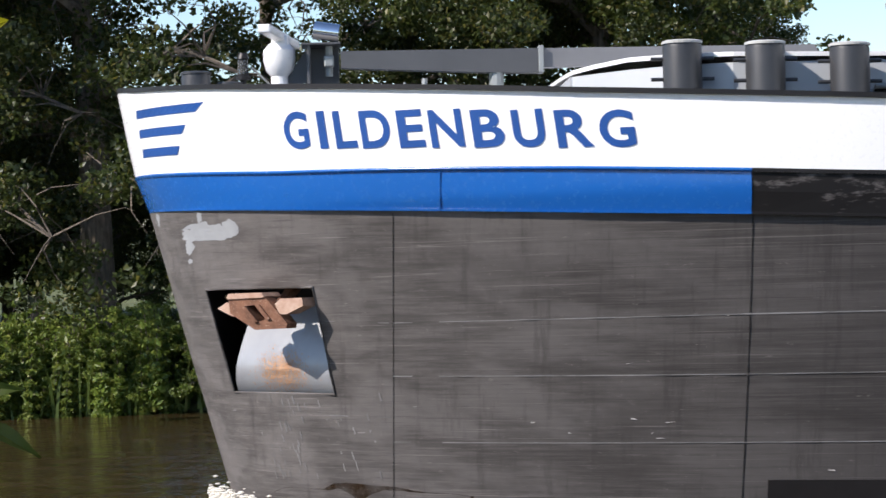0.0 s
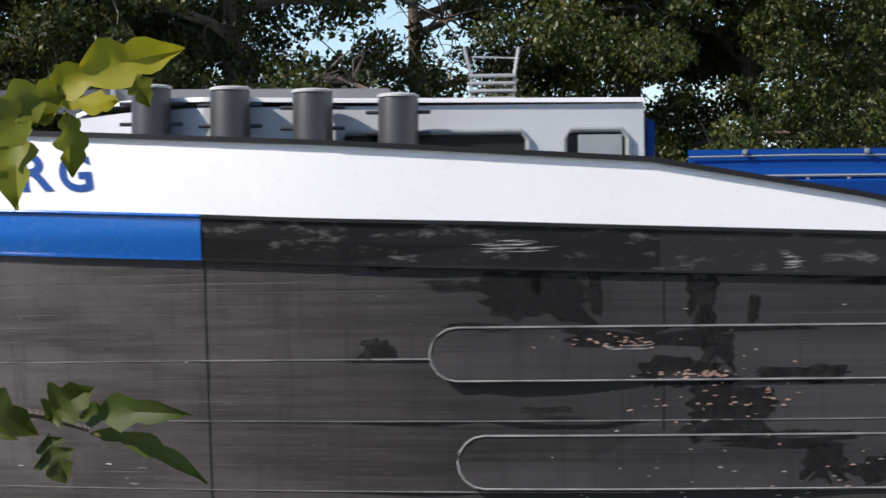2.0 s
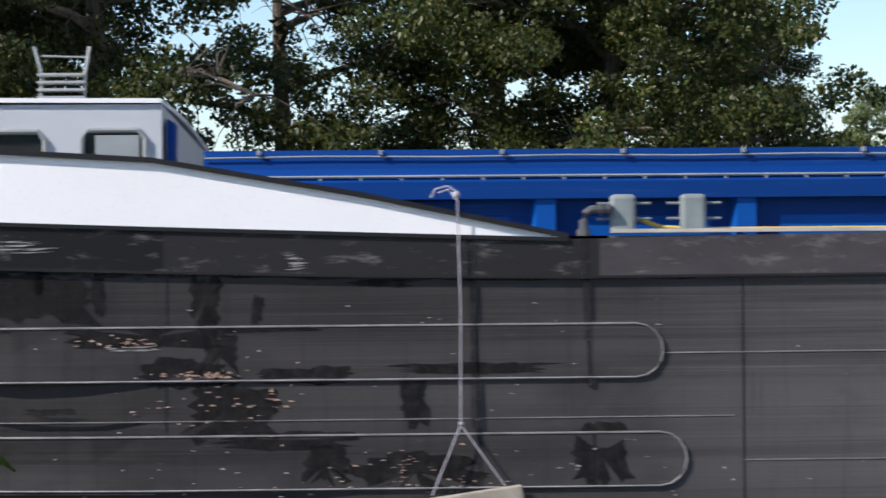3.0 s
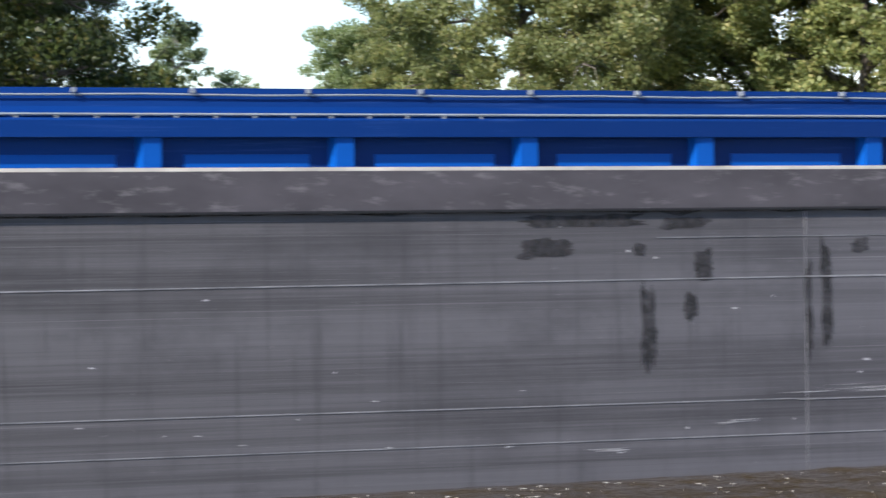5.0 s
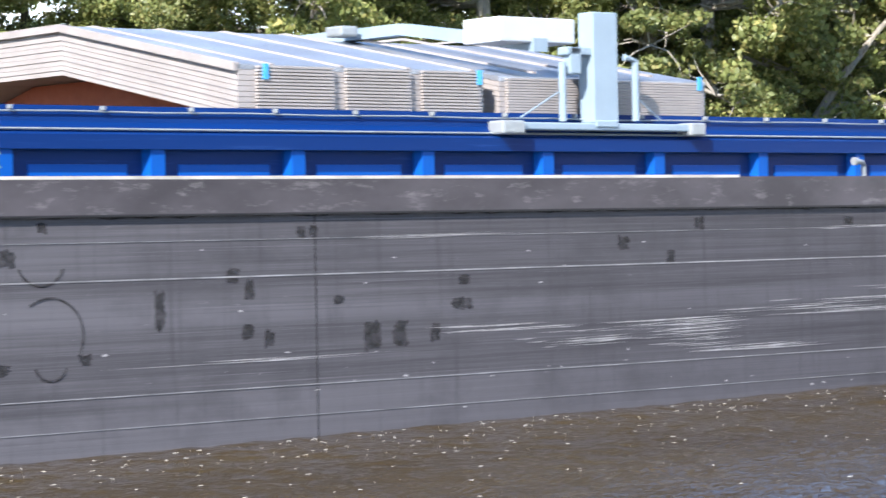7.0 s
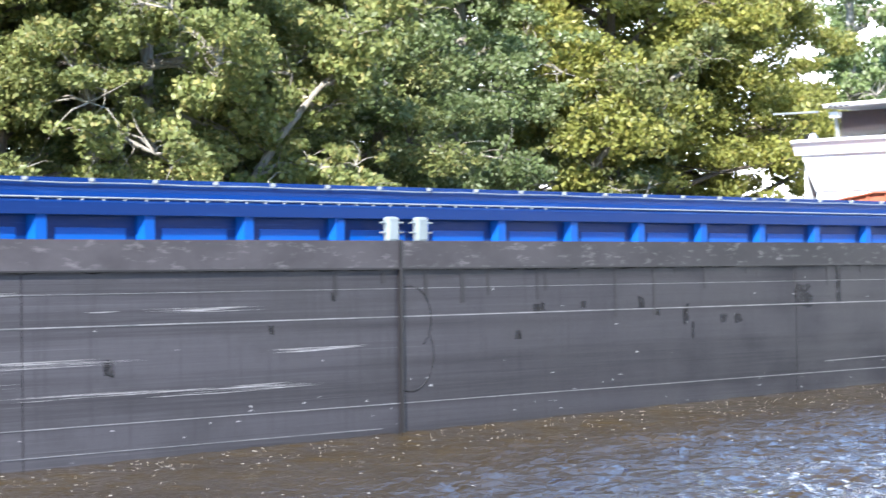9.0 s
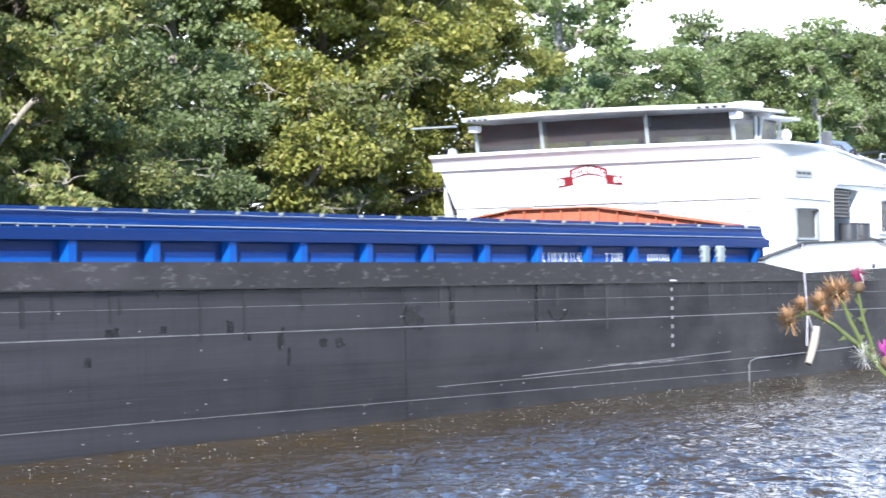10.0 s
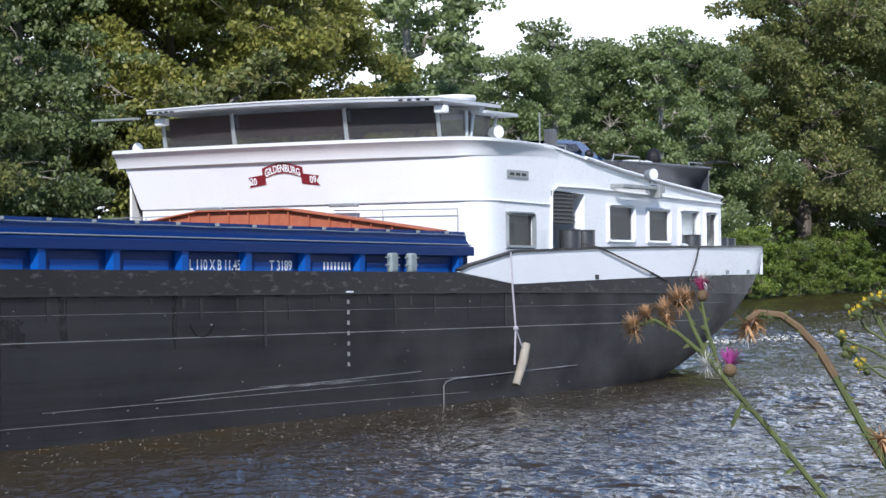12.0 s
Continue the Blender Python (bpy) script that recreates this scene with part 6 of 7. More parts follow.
part("side_window", Shape().prism([(100.65, 5.84), (101.2, 6.02), (102.5, 6.06), (102.9, 5.86)], "y", 3.23, 3.262).moved(CAR_AT), DARK_GLASS, car)
part("windscreen", Shape().prism([(102.92, 6.125), (103.60, 5.90), (103.98, 5.78), (104.0, 5.80), (103.62, 5.935), (102.94, 6.15)], "y", 3.36, 4.69).moved(CAR_AT), GREY, car, "sun shade behind the windscreen")
part("mirror", Shape().ball((103.0, 3.10, 5.82), 0.12, 10, 6).moved(CAR_AT), BLACK, car)
for x in (100.5, 103.6):
    part("wheel", Shape().tube([(x, 3.2, 5.30), (x, 3.4, 5.30)], 0.29, 16).moved(CAR_AT), RUBBER, car)
dinghy = thing("dinghy", "dark grey dinghy with outboard motor stored on the roof", "boat")
DB = [(0.0, 5.36, 0.35), (0.10, 5.22, 0.75), (0.3, 5.12, 0.9), (0.6, 5.07, 0.95), (1.0, 5.06, 0.9)]


def boat_fn(u, w):
    """Open boat: u from bow to transom, w across from gunwale to gunwale."""
    low = lerp(u, [(a, b) for a, b, c in DB])
    half = 0.85 * lerp(u, [(a, c) for a, b, c in DB])
    top = 5.64 + 0.05 * u
    side = abs(2 * w - 1)
    return (99.65 + 6.05 * u - 0.15 * side * (1 - u), 2.05 + half * (2 * w - 1), low + (top - low) * side ** 2.2)


part("hull", Shape().sheet(boat_fn, [0, 0.05, 0.15, 0.3, 0.5, 0.75, 1], [0, 0.04, 0.12, 0.25, 0.5, 0.75, 0.88, 0.96, 1], (0, 0, 0.04)), BOAT_GREY, dinghy)
part("gunwale", Shape().tube([boat_fn(u, 0) for u in (0, 0.05, 0.15, 0.3, 0.5, 0.75, 1)], 0.045, 8).tube([boat_fn(u, 1) for u in (0, 0.05, 0.15, 0.3, 0.5, 0.75, 1)], 0.045, 8), DARK_GREY, dinghy, "grey rubbing strip")
part("transom", Shape().box(105.62, 105.68, 1.3, 2.8, 5.1, 5.66), BOAT_GREY, dinghy)
part("motor", Shape().ball((103.75, 2.0, 5.86), 0.26, 14, 10, (0.8, 0.8, 1.15)).box(103.7, 103.85, 1.9, 2.1, 5.2, 5.75), BLACK, dinghy, "black outboard motor laid in the boat")
for x in (102.2, 102.75):
    part("seat", Shape().box(x, x + 0.42, 1.7, 2.4, 5.45, 5.80, 0.1), WHITE, dinghy)
for a, b in ((99.75, 101.4), (104.3, 105.3)):
    part("rail", Shape().tube([(a, 1.3, 5.64), (a + 0.1, 1.3, 5.80), (b - 0.1, 1.3, 5.80), (b, 1.3, 5.64)], 0.022, 6), GALV, dinghy)
part("support", Shape().box(101.0, 101.15, 1.5, 2.6, 4.95, 5.14), GREY, dinghy)
part("support", Shape().box(104.2, 104.35, 1.5, 2.6, 4.80, 5.08), GREY, dinghy)

# ---- canal and banks ----
def far_bank(x):
    return lerp(x, [(-3000, 60), (-200, 45), (-5, 45.1), (40, 47.5), (154, 57.6), (371, 80), (1500, 180), (3000, 260)])


xs = [-3000, -1200, -500, -200, -80, -40, -25, -12, -6, 0, 6, 12, 18, 25, 32, 40, 50, 62, 76, 92, 120, 160, 220, 300, 371, 500, 800, 1500, 3000]
ground = Shape()
prof = [(-3000, 1.4), (-60, 1.7), (-8, 1.65), (1.6, 1.6), (3.0, 0.9), (4.2, -0.3), (7, -2.2)]
rows = len(prof) + 8
pts = []
for x in xs:
    fb = far_bank(x)
    for y, z in prof:
        pts.append((x, y, z))
    for dy, z in ((-6, -2.6), (-2.0, -1.0), (-0.1, -0.25), (0.5, 0.12), (2.0, 0.45), (8, 0.75), (120, 1.0), (3000, 1.5)):
        pts.append((x, fb + dy, z))
ground.add(pts, [(i * rows + j, (i + 1) * rows + j, (i + 1) * rows + j + 1, i * rows + j + 1) for i in range(len(xs) - 1) for j in range(rows - 1)])
tagged(part("ground", ground, GROUND), "grassy canal banks with bare soil", "ground", kind="structure")


# wind ripples: many small crossing waves, laid on the reach before the towpath
wave_rng = np.random.default_rng(21)
WAVES = 44
wave_len = np.exp(wave_rng.uniform(math.log(0.30), math.log(0.95), WAVES))
wave_way = wave_rng.normal(0.75, 0.6, WAVES)
wave_kx, wave_ky = 2 * math.pi / wave_len * np.cos(wave_way), 2 * math.pi / wave_len * np.sin(wave_way)
wave_ph = wave_rng.uniform(0, 6.28, WAVES)
wave_amp = RIPPLE * math.sqrt(2 / WAVES) * wave_len / (2 * math.pi)
WX0, WX1, WY0, WY1 = -2.0, 172.0, 11.0, 66.0


def wave_z(x, y):
    """Height of the ripples; they die out towards the borders of the reach and vary in gusts."""
    z = np.zeros_like(x)
    for a, b, c, d in zip(wave_kx, wave_ky, wave_ph, wave_amp):
        z += d * np.sin(a * x + b * y + c)
    edge = np.clip(np.minimum(np.minimum(x - WX0, WX1 - x), np.minimum(y - WY0, WY1 - y)) / 1.5, 0, 1)
    gust = 0.8 + 0.35 * np.sin(x * 0.21 + y * 0.13 + 1.0) * np.sin(y * 0.33 - x * 0.08)
    # the ship's side shelters the strip beside it
    lee = np.clip(0.22 + np.abs(HULL_Y - y) / 7.0, 0, 1)
    return z * edge * gust * lee


gx = np.concatenate([np.arange(WX0, 88, 0.115), np.arange(88, WX1 + 0.01, 0.24)])
gx[-1] = WX1
gy = np.concatenate([np.arange(WY0, 26, 0.10), np.arange(26, WY1 + 0.01, 0.22)])
gy[-1] = WY1
mx, my = np.meshgrid(gx, gy, indexing="ij")
mz = wave_z(mx, my) + WATER_Z
nv = mx.size
out_x, out_y = [-1500, WX0, WX1, 1500], [0.5, WY0, WY1, 300]
wv = np.concatenate([np.stack([mx, my, mz], -1).reshape(-1, 3), np.array([(x, y, WATER_Z) for x in out_x for y in out_y])])
ii, jj = np.meshgrid(np.arange(len(gx) - 1), np.arange(len(gy) - 1), indexing="ij")
q0 = (ii * len(gy) + jj).ravel()
wq = np.stack([q0, q0 + len(gy), q0 + len(gy) + 1, q0 + 1], -1)
ring = np.array([[nv + a * 4 + b, nv + (a + 1) * 4 + b, nv + (a + 1) * 4 + b + 1, nv + a * 4 + b + 1] for a in range(3) for b in range(3) if (a, b) != (1, 1)])
wq = np.concatenate([wq, ring])
water_mesh = bpy.data.meshes.new("water")
water_mesh.vertices.add(len(wv))
water_mesh.vertices.foreach_set("co", wv.ravel())
water_mesh.loops.add(wq.size)
water_mesh.loops.foreach_set("vertex_index", wq.ravel().astype(np.int32))
water_mesh.polygons.add(len(wq))
water_mesh.polygons.foreach_set("loop_start", np.arange(0, wq.size, 4, dtype=np.int32))
water_mesh.materials.append(WATER)
water_mesh.update(calc_edges=True)
water_mesh.shade_smooth()
tagged(part("water", water_mesh, None), "brown rippled canal water", "water", kind="structure")


# ---- trees ----
def leaf_cloud(name, mat, blobs, count, size, seed, long=1.6):
    """Many small leaves, each a folded pair of triangles, in uneven clumps round the limb ends."""
    rng = np.random.default_rng(seed)
    cs = np.array([b[0] for b in blobs])
    rs = np.array([b[1] for b in blobs])
    w = rs ** 2
    pick = rng.choice(len(blobs), count, p=w / w.sum())
    d = rng.normal(size=(count, 3))
    d /= np.linalg.norm(d, axis=1)[:, None]
    rad = rng.random(count) ** 0.45
    c = cs[pick] + d * (rs[pick] * rad)[:, None] * np.array([1, 1, 0.6])
    a = rng.normal(size=(count, 3)) + np.array([0, 0, -0.25])
    a /= np.linalg.norm(a, axis=1)[:, None]
    b = np.cross(a, rng.normal(size=(count, 3)))
    b /= np.linalg.norm(b, axis=1)[:, None]
    s = size * (0.6 + 0.8 * rng.random(count))[:, None]
    up = np.cross(a, b) * s * 0.18
    v = np.stack([c - a * s * long / 2, c + b * s / 2 + up, c + a * s * long / 2, c - b * s / 2 + up], 1).reshape(-1, 3)
    idx = np.arange(count)[:, None] * 4
    f = np.concatenate([idx + np.array([0, 1, 2]), idx + np.array([0, 2, 3])], 1).reshape(-1, 3)
    me = bpy.data.meshes.new(name)
    me.vertices.add(len(v))
    me.vertices.foreach_set("co", v.ravel())
    me.loops.add(f.size)
    me.loops.foreach_set("vertex_index", f.ravel().astype(np.int32))
    me.polygons.add(len(f))
    me.polygons.foreach_set("loop_start", np.arange(0, f.size, 3, dtype=np.int32))
    me.materials.append(mat)
    me.update(calc_edges=True)
    return me


def tree_parts(seed, height, spread, crown_low, mat, bark, leaves, leaf_size, droop=0.0, blob=0.16, limbs=9, lean=0.0, open_=0.0):
    """A trunk with limbs and twigs, and a crown of leaf clumps at their ends."""
    rnd = random.Random(seed)
    wood = Shape()
    r0 = height * 0.022
    trunk = [Vector((lean * height * k * k + rnd.uniform(-0.1, 0.1) * k, rnd.uniform(-0.1, 0.1) * k, height * 0.92 * k)) for k in (0, 0.15, 0.3, 0.45, 0.6, 0.75, 0.9, 1.0)]
    wood.tube(trunk, [r0 * (1.25 - 1.15 * k) for k in (0, 0.15, 0.3, 0.45, 0.6, 0.75, 0.9, 1.0)], 9)
    blobs = []
    for i in range(limbs):
        k = crown_low + (0.95 - crown_low) * (i + rnd.random() * 0.6) / limbs
        base = trunk[min(7, int(k * 7))].lerp(trunk[min(7, int(k * 7) + 1)], (k * 7) % 1)
        a = i * 2.4 + rnd.uniform(-0.5, 0.5)
        reach = spread * (0.65 + 0.5 * rnd.random()) * (1.15 - 0.75 * k)
        rise = height * (0.10 - droop * 0.2) * (0.6 + rnd.random())
        pts = [base]
        for j in range(1, 5):
            q = j / 4
            pts.append(base + Vector((math.cos(a) * reach * q, math.sin(a) * reach * q, rise * math.sin(q * 1.9) - droop * reach * q * q * 0.5)) + Vector((rnd.uniform(-0.25, 0.25), rnd.uniform(-0.25, 0.25), rnd.uniform(-0.2, 0.2))))
        wood.tube(pts, [r0 * 0.42 * (1.1 - q) for q in (0, 0.25, 0.5, 0.75, 1.0)], 6)
        for j in (1, 2, 3, 4):
            for _ in range(6 if j > 1 else 3):
                off = Vector((rnd.gauss(0, 0.6), rnd.gauss(0, 0.6), rnd.gauss(0.05, 0.5))) * spread * 0.34
                off *= min(1.0, spread * 0.30 / off.length)
                end = pts[j] + off
                bend = Vector((rnd.gauss(0, 0.12), rnd.gauss(0, 0.12), 0.12)) * off.length
                wood.tube([pts[j], pts[j].lerp(end, 0.35) + bend, pts[j].lerp(end, 0.7) + bend * 0.8, pts[j].lerp(end, 0.9)], [r0 * 0.10, r0 * 0.06, r0 * 0.03, r0 * 0.012], 3)
                if rnd.random() > open_:
                    blobs.append((end[:], height * blob * (0.25 + 0.55 * rnd.random() ** 2)))
    blobs.append(((trunk[7] + Vector((0, 0, 0.2)))[:], height * blob))
    return mesh_of("trunk", wood, bark, True), leaf_cloud("crown", mat, blobs, leaves, leaf_size, seed)


def weed_parts(seed):
    """A clump of tall leafy stems."""
    rnd = random.Random(seed)
    stems, blobs = Shape(), []
    for _ in range(9):
        x, y, h = rnd.uniform(-0.35, 0.35), rnd.uniform(-0.3, 0.3), rnd.uniform(0.8, 1.5)
        top = Vector((x + rnd.gauss(0, 0.07), y + rnd.gauss(0, 0.07), h))
        stems.tube([(x, y, 0), top], [0.012, 0.004], 4)
        blobs += [(Vector((x, y, 0)).lerp(top, q)[:], 0.20 - 0.15 * q) for q in (0.1, 0.25, 0.4, 0.55, 0.7, 0.85, 1.0)]
    return mesh_of("trunk", stems, BARK, True), leaf_cloud("crown", SHRUB_LEAF, blobs, 4500, 0.045, seed, 2.2)


KINDS = {
    "weedy_shrub": (weed_parts(31), "tall leafy green weeds at the water's edge"),
    "oak": (tree_parts(11, 15, 6.2, 0.14, OAK_LEAF, BARK, 100000, 0.088, 0.15, 0.095, 18), "broad dark green oak tree on the bank"),
    "open_oak": (tree_parts(12, 15, 6.5, 0.16, OAK_LEAF, BARK, 42000, 0.085, 0.25, 0.085, 15, 0.05, 0.30), "sparse oak tree with sky between its limbs"),
    "ash": (tree_parts(13, 13, 5.2, 0.10, LIME_LEAF, BARK, 90000, 0.090, 0.15, 0.10, 15), "yellowing leafy tree on the canal bank"),
    "branchy": (tree_parts(14, 14, 5.5, 0.12, LIME_LEAF, PALE_BARK, 32000, 0.115, 0.3, 0.085, 15, 0.04, 0.35), "thin yellow tree with pale bare branches"),
    "maple": (tree_parts(15, 12, 5.6, 0.08, MAPLE_LEAF, BARK, 105000, 0.098, 0.0, 0.12, 18), "dense round green maple tree"),
    "willow": (tree_parts(16, 13, 4.6, 0.10, WILLOW_LEAF, PALE_BARK, 75000, 0.095, 0.35, 0.10, 14), "silvery green willow tree"),
    "birch": (tree_parts(17, 14, 3.0, 0.25, WILLOW_LEAF, PALE_BARK, 14000, 0.12, 0.3, 0.07, 12, 0.0, 0.2), "slender thin birch tree far behind"),
    "leaner": (tree_parts(20, 10, 3.2, 0.45, LIME_LEAF, PALE_BARK, 9000, 0.14, 0.2, 0.10, 9, 0.55, 0.3), "leaning tree with a bare pale trunk"),
    "shrub": (tree_parts(18, 3.0, 2.0, 0.05, SHRUB_LEAF, BARK, 14000, 0.075, 0.0, 0.18, 10), "bright green shrub at the water's edge"),
    "silver_shrub": (tree_parts(19, 4.0, 2.2, 0.05, WILLOW_LEAF, BARK, 12000, 0.11, 0.0, 0.16, 9), "silvery leaved shrub on the bank"),
}


def plant(kind, heading, dist, scale, turn, drop=0.0):
    (wood, crown), label = KINDS[kind]
    a = radians(heading)
    x, y = dist * math.sin(a), dist * math.cos(a)
    fb = far_bank(x)
    gz = lerp(y - fb, [(-0.1, -0.25), (0.5, 0.12), (2.0, 0.45), (8, 0.75), (120, 1.0)])
    t = thing("tree" if "shrub" not in kind else "shrub", label, "tree" if "shrub" not in kind else "shrub", "trees along the far bank" if "shrub" not in kind else "shrubs along the far bank", at=(x, y, gz - 0.05 - drop))
    t.rotation_euler, t.scale = (0, 0, radians(turn)), (scale, scale, scale)
    part("trunk", wood, None, t)
    part("crown", crown, None, t)
    return t

# headings from the towpath, metres away, size, turn
GROVE_FORE = [
    ('oak', -13.0, 51, 0.9, 20), ('open_oak', -9.0, 50, 0.85, 150), ('open_oak', -5.4, 50, 0.95, 140), ('open_oak', -9.4, 56, 1.0, 30), ('oak', 3.4, 50, 0.78, 10),
    ('oak', 6.0, 50, 0.82, 200), ('oak', 8.6, 62, 0.55, 120), ('open_oak', -1.4, 57, 0.82, 250), ('oak', -12.4, 56, 0.42, 10), ('oak', -9.8, 55, 0.4, 130),
    ('oak', -7.4, 57, 0.42, 220), ('oak', -5.2, 56, 0.36, 300), ('oak', -12.2, 72, 0.62, 40), ('oak', -9.4, 74, 0.6, 190), ('oak', -6.8, 72, 0.6, 310), ('oak', -11.0, 60, 0.5, 70), ('oak', -8.6, 62, 0.5, 250), ('birch', 11.6, 110, 0.66, 0),
    ('birch', 12.9, 112, 0.5, 70), ('birch', 14.0, 150, 0.28, 10), ('willow', 15.6, 95, 0.62, 30), ('ash', 17.0, 92, 0.66, 100),
]
GROVE_MID = [
    ('ash', 19.4, 66, 0.72, 10), ('ash', 22.1, 62, 0.74, 100), ('maple', 24.6, 64, 0.76, 200), ('ash', 27.0, 62, 0.74, 20), ('ash', 29.4, 62, 0.78, 300),
    ('willow', 31.6, 64, 0.78, 10), ('ash', 33.6, 64, 0.8, 70), ('branchy', 35.8, 64, 0.92, 10), ('ash', 37.6, 68, 0.85, 160), ('branchy', 39.6, 66, 0.95, 220),
    ('ash', 41.4, 68, 0.86, 250), ('branchy', 43.4, 68, 0.95, 100), ('ash', 45.0, 72, 0.95, 30), ('leaner', 46.0, 71, 0.95, -46), ('branchy', 44.6, 69, 1.0, 40),
    ('leaner', 53.4, 84, 0.9, -70), ('ash', 48.2, 78, 1.0, 200), ('willow', 49.8, 80, 1.1, 100), ('willow', 51.6, 88, 1.2, 30),
]
GROVE_AFT = [
    ('maple', 55.0, 90, 1.25, 0), ('maple', 57.4, 96, 1.08, 120), ('birch', 60.3, 118, 1.3, 210), ('willow', 61.2, 126, 0.8, 100), ('willow', 62.9, 124, 0.92, 10),
    ('birch', 61.2, 150, 1.6, 20), ('birch', 63.6, 126, 0.98, 90), ('willow', 64.8, 130, 0.98, 60), ('birch', 66.0, 128, 0.98, 200), ('willow', 66.8, 140, 1.06, 170),
    ('ash', 69.2, 150, 1.45, 20), ('willow', 69.6, 165, 1.55, 90), ('ash', 71.4, 170, 1.75, 200), ('maple', 73.4, 170, 1.7, 90), ('maple', 66.8, 180, 1.25, 10),
    ('oak', 64.2, 160, 0.95, 100), ('maple', 61.6, 165, 0.85, 100), ('oak', 52.6, 104, 1.15, 0), ('oak', 47.2, 92, 1.0, 60),
]
GROVE_FAR = [
    ('oak', 42.4, 84, 1.0, 20), ('oak', 38.4, 80, 0.9, 60),
]
for row in GROVE_FORE + GROVE_MID + GROVE_AFT + GROVE_FAR:
    kind, heading, dist, size, turn = row
    back = 1.15 if heading > 63 else 1.08 if heading > 59 else 1.0
    plant(kind, heading, dist * back, size * back, turn)
for i in range(52):
    h = -11.5 + i * 0.26
    plant("shrub", h, 45.7 / math.cos(radians(h)) + 0.5 * (i % 4), 0.26 + 0.05 * ((i * 7) % 5), i * 67)
for i in range(26):
    h = 44.6 + i * 0.32 if i < 12 else 64.4 + (i - 12) * 0.52
    d = 60.0
    for _ in range(6):
        d = (far_bank(d * math.sin(radians(h))) + 0.5) / math.cos(radians(h))
    plant("shrub", h, d, (0.9 if i < 12 else 0.85) + 0.14 * (i * 5 % 4), i * 50)
for i in range(30):
    h = -11.2 + i * 0.25
    plant("weedy_shrub", h, (45.3 + 0.35 * (i * 3 % 4)) / math.cos(radians(h)), 0.8 + 0.13 * (i * 7 % 5), i * 83)
plant("silver_shrub", 53.9, 84, 1.05, 0)

# reeds and willowherb on the far edge
rng = np.random.default_rng(4)
reeds = Shape()
for i in range(700):
    x = rng.uniform(-12, 8)
    y = far_bank(x) + rng.uniform(-0.1, 1.6)
    h = rng.uniform(0.3, 1.25)
    a, l = rng.uniform(0, 6.28), rng.uniform(0.05, 0.3)
    dx, dy = math.cos(a) * l, math.sin(a) * l
    w = rng.uniform(0.012, 0.03)
    z = 0.0 + max(0, (y - far_bank(x)) * 0.2)
    reeds.add([(x - w, y, z), (x + w, y, z), (x + dx * 0.4 + w, y + dy * 0.4, z + h * 0.6), (x + dx, y + dy, z + h), (x + dx * 0.4 - w, y + dy * 0.4, z + h * 0.6)], [(0, 1, 2, 3, 4)])
for i in range(2600):
    x = rng.uniform(125, 235)
    y = far_bank(x) + rng.uniform(-0.1, 5.0)
    h, l, a, w = rng.uniform(0.5, 1.3), rng.uniform(0.05, 0.4), rng.uniform(0, 6.28), rng.uniform(0.03, 0.08)
    dx, dy, z = math.cos(a) * l, math.sin(a) * l, 0.05 + max(0, (y - far_bank(x)) * 0.14)
    reeds.add([(x - w, y, z), (x + w, y, z), (x + dx * 0.4 + w, y + dy * 0.4, z + h * 0.6), (x + dx, y + dy, z + h), (x + dx * 0.4 - w, y + dy * 0.4, z + h * 0.6)], [(0, 1, 2, 3, 4)])
tagged(part("reeds", reeds, SHRUB_LEAF), "bright green reeds along the far water's edge", "reeds", kind="stuff")

# foam: flecks drifting along the side
rng = np.random.default_rng(9)
flecks = Shape()
for i in range(1500):
    y = HULL_Y - 0.15 - rng.exponential(1.7)
    x = rng.uniform(4, 75)
    r = rng.uniform(0.006, 0.02)
    n = 5
    lift = float(wave_z(np.array([x]), np.array([y]))[0]) + 0.008
    flecks.add([(x + r * 2.0 * math.cos(k * 1.257) * rng.uniform(0.6, 1.2), y + r * math.sin(k * 1.257) * rng.uniform(0.6, 1.2), WATER_Z + lift) for k in range(n)], [tuple(range(n))])
tagged(part("foam_flecks", flecks, FOAM), "small white foam flecks drifting on the water", "foam", kind="stuff")


# ---- bow wave and wake: foam that travels with the ship ----
def froth(name, label, count, seed, place, size):
    rnd = random.Random(seed)
    s = Shape()
    for _ in range(count):
        x, y, z = place(rnd)
        s.ball((x, y, z), size * rnd.uniform(0.4, 1.2), 6, 4, (1.6, 1.0, 0.5))
    return tagged(part(name, s, FOAM), label, "foam", kind="stuff")


bow_wave = froth("bow_wave", "white foam thrown up at the stem", 900, 3, lambda r: (lambda a: (1.0 + a, 5.6 - 2.3 * a ** 0.7 + r.gauss(0, 0.12), -0.33 + abs(r.gauss(0, 0.07)) * (1.3 - a)))(r.uniform(0, 1.0)), 0.022)
stern_wake = froth("stern_wake", "churned white wake behind the stern", 260, 4, lambda r: (lambda a: (118.9 + 10.1 * a + r.gauss(0, 0.8), 7.6 + -1.1 * a + r.gauss(0, 0.25 + 0.5 * a), 0.79 + 0.07 * a + 0.02 + abs(r.gauss(0, 0.09)) * (1 - 0.6 * a)))(r.random() ** 1.3), 0.035)


# ---- plants beside the camera ----
def near_at(heading, rise, dist):
    a, b = radians(heading), radians(rise)
    return Vector(EYE) + Vector((math.sin(a) * math.cos(b), math.cos(a) * math.cos(b), math.sin(b))) * dist


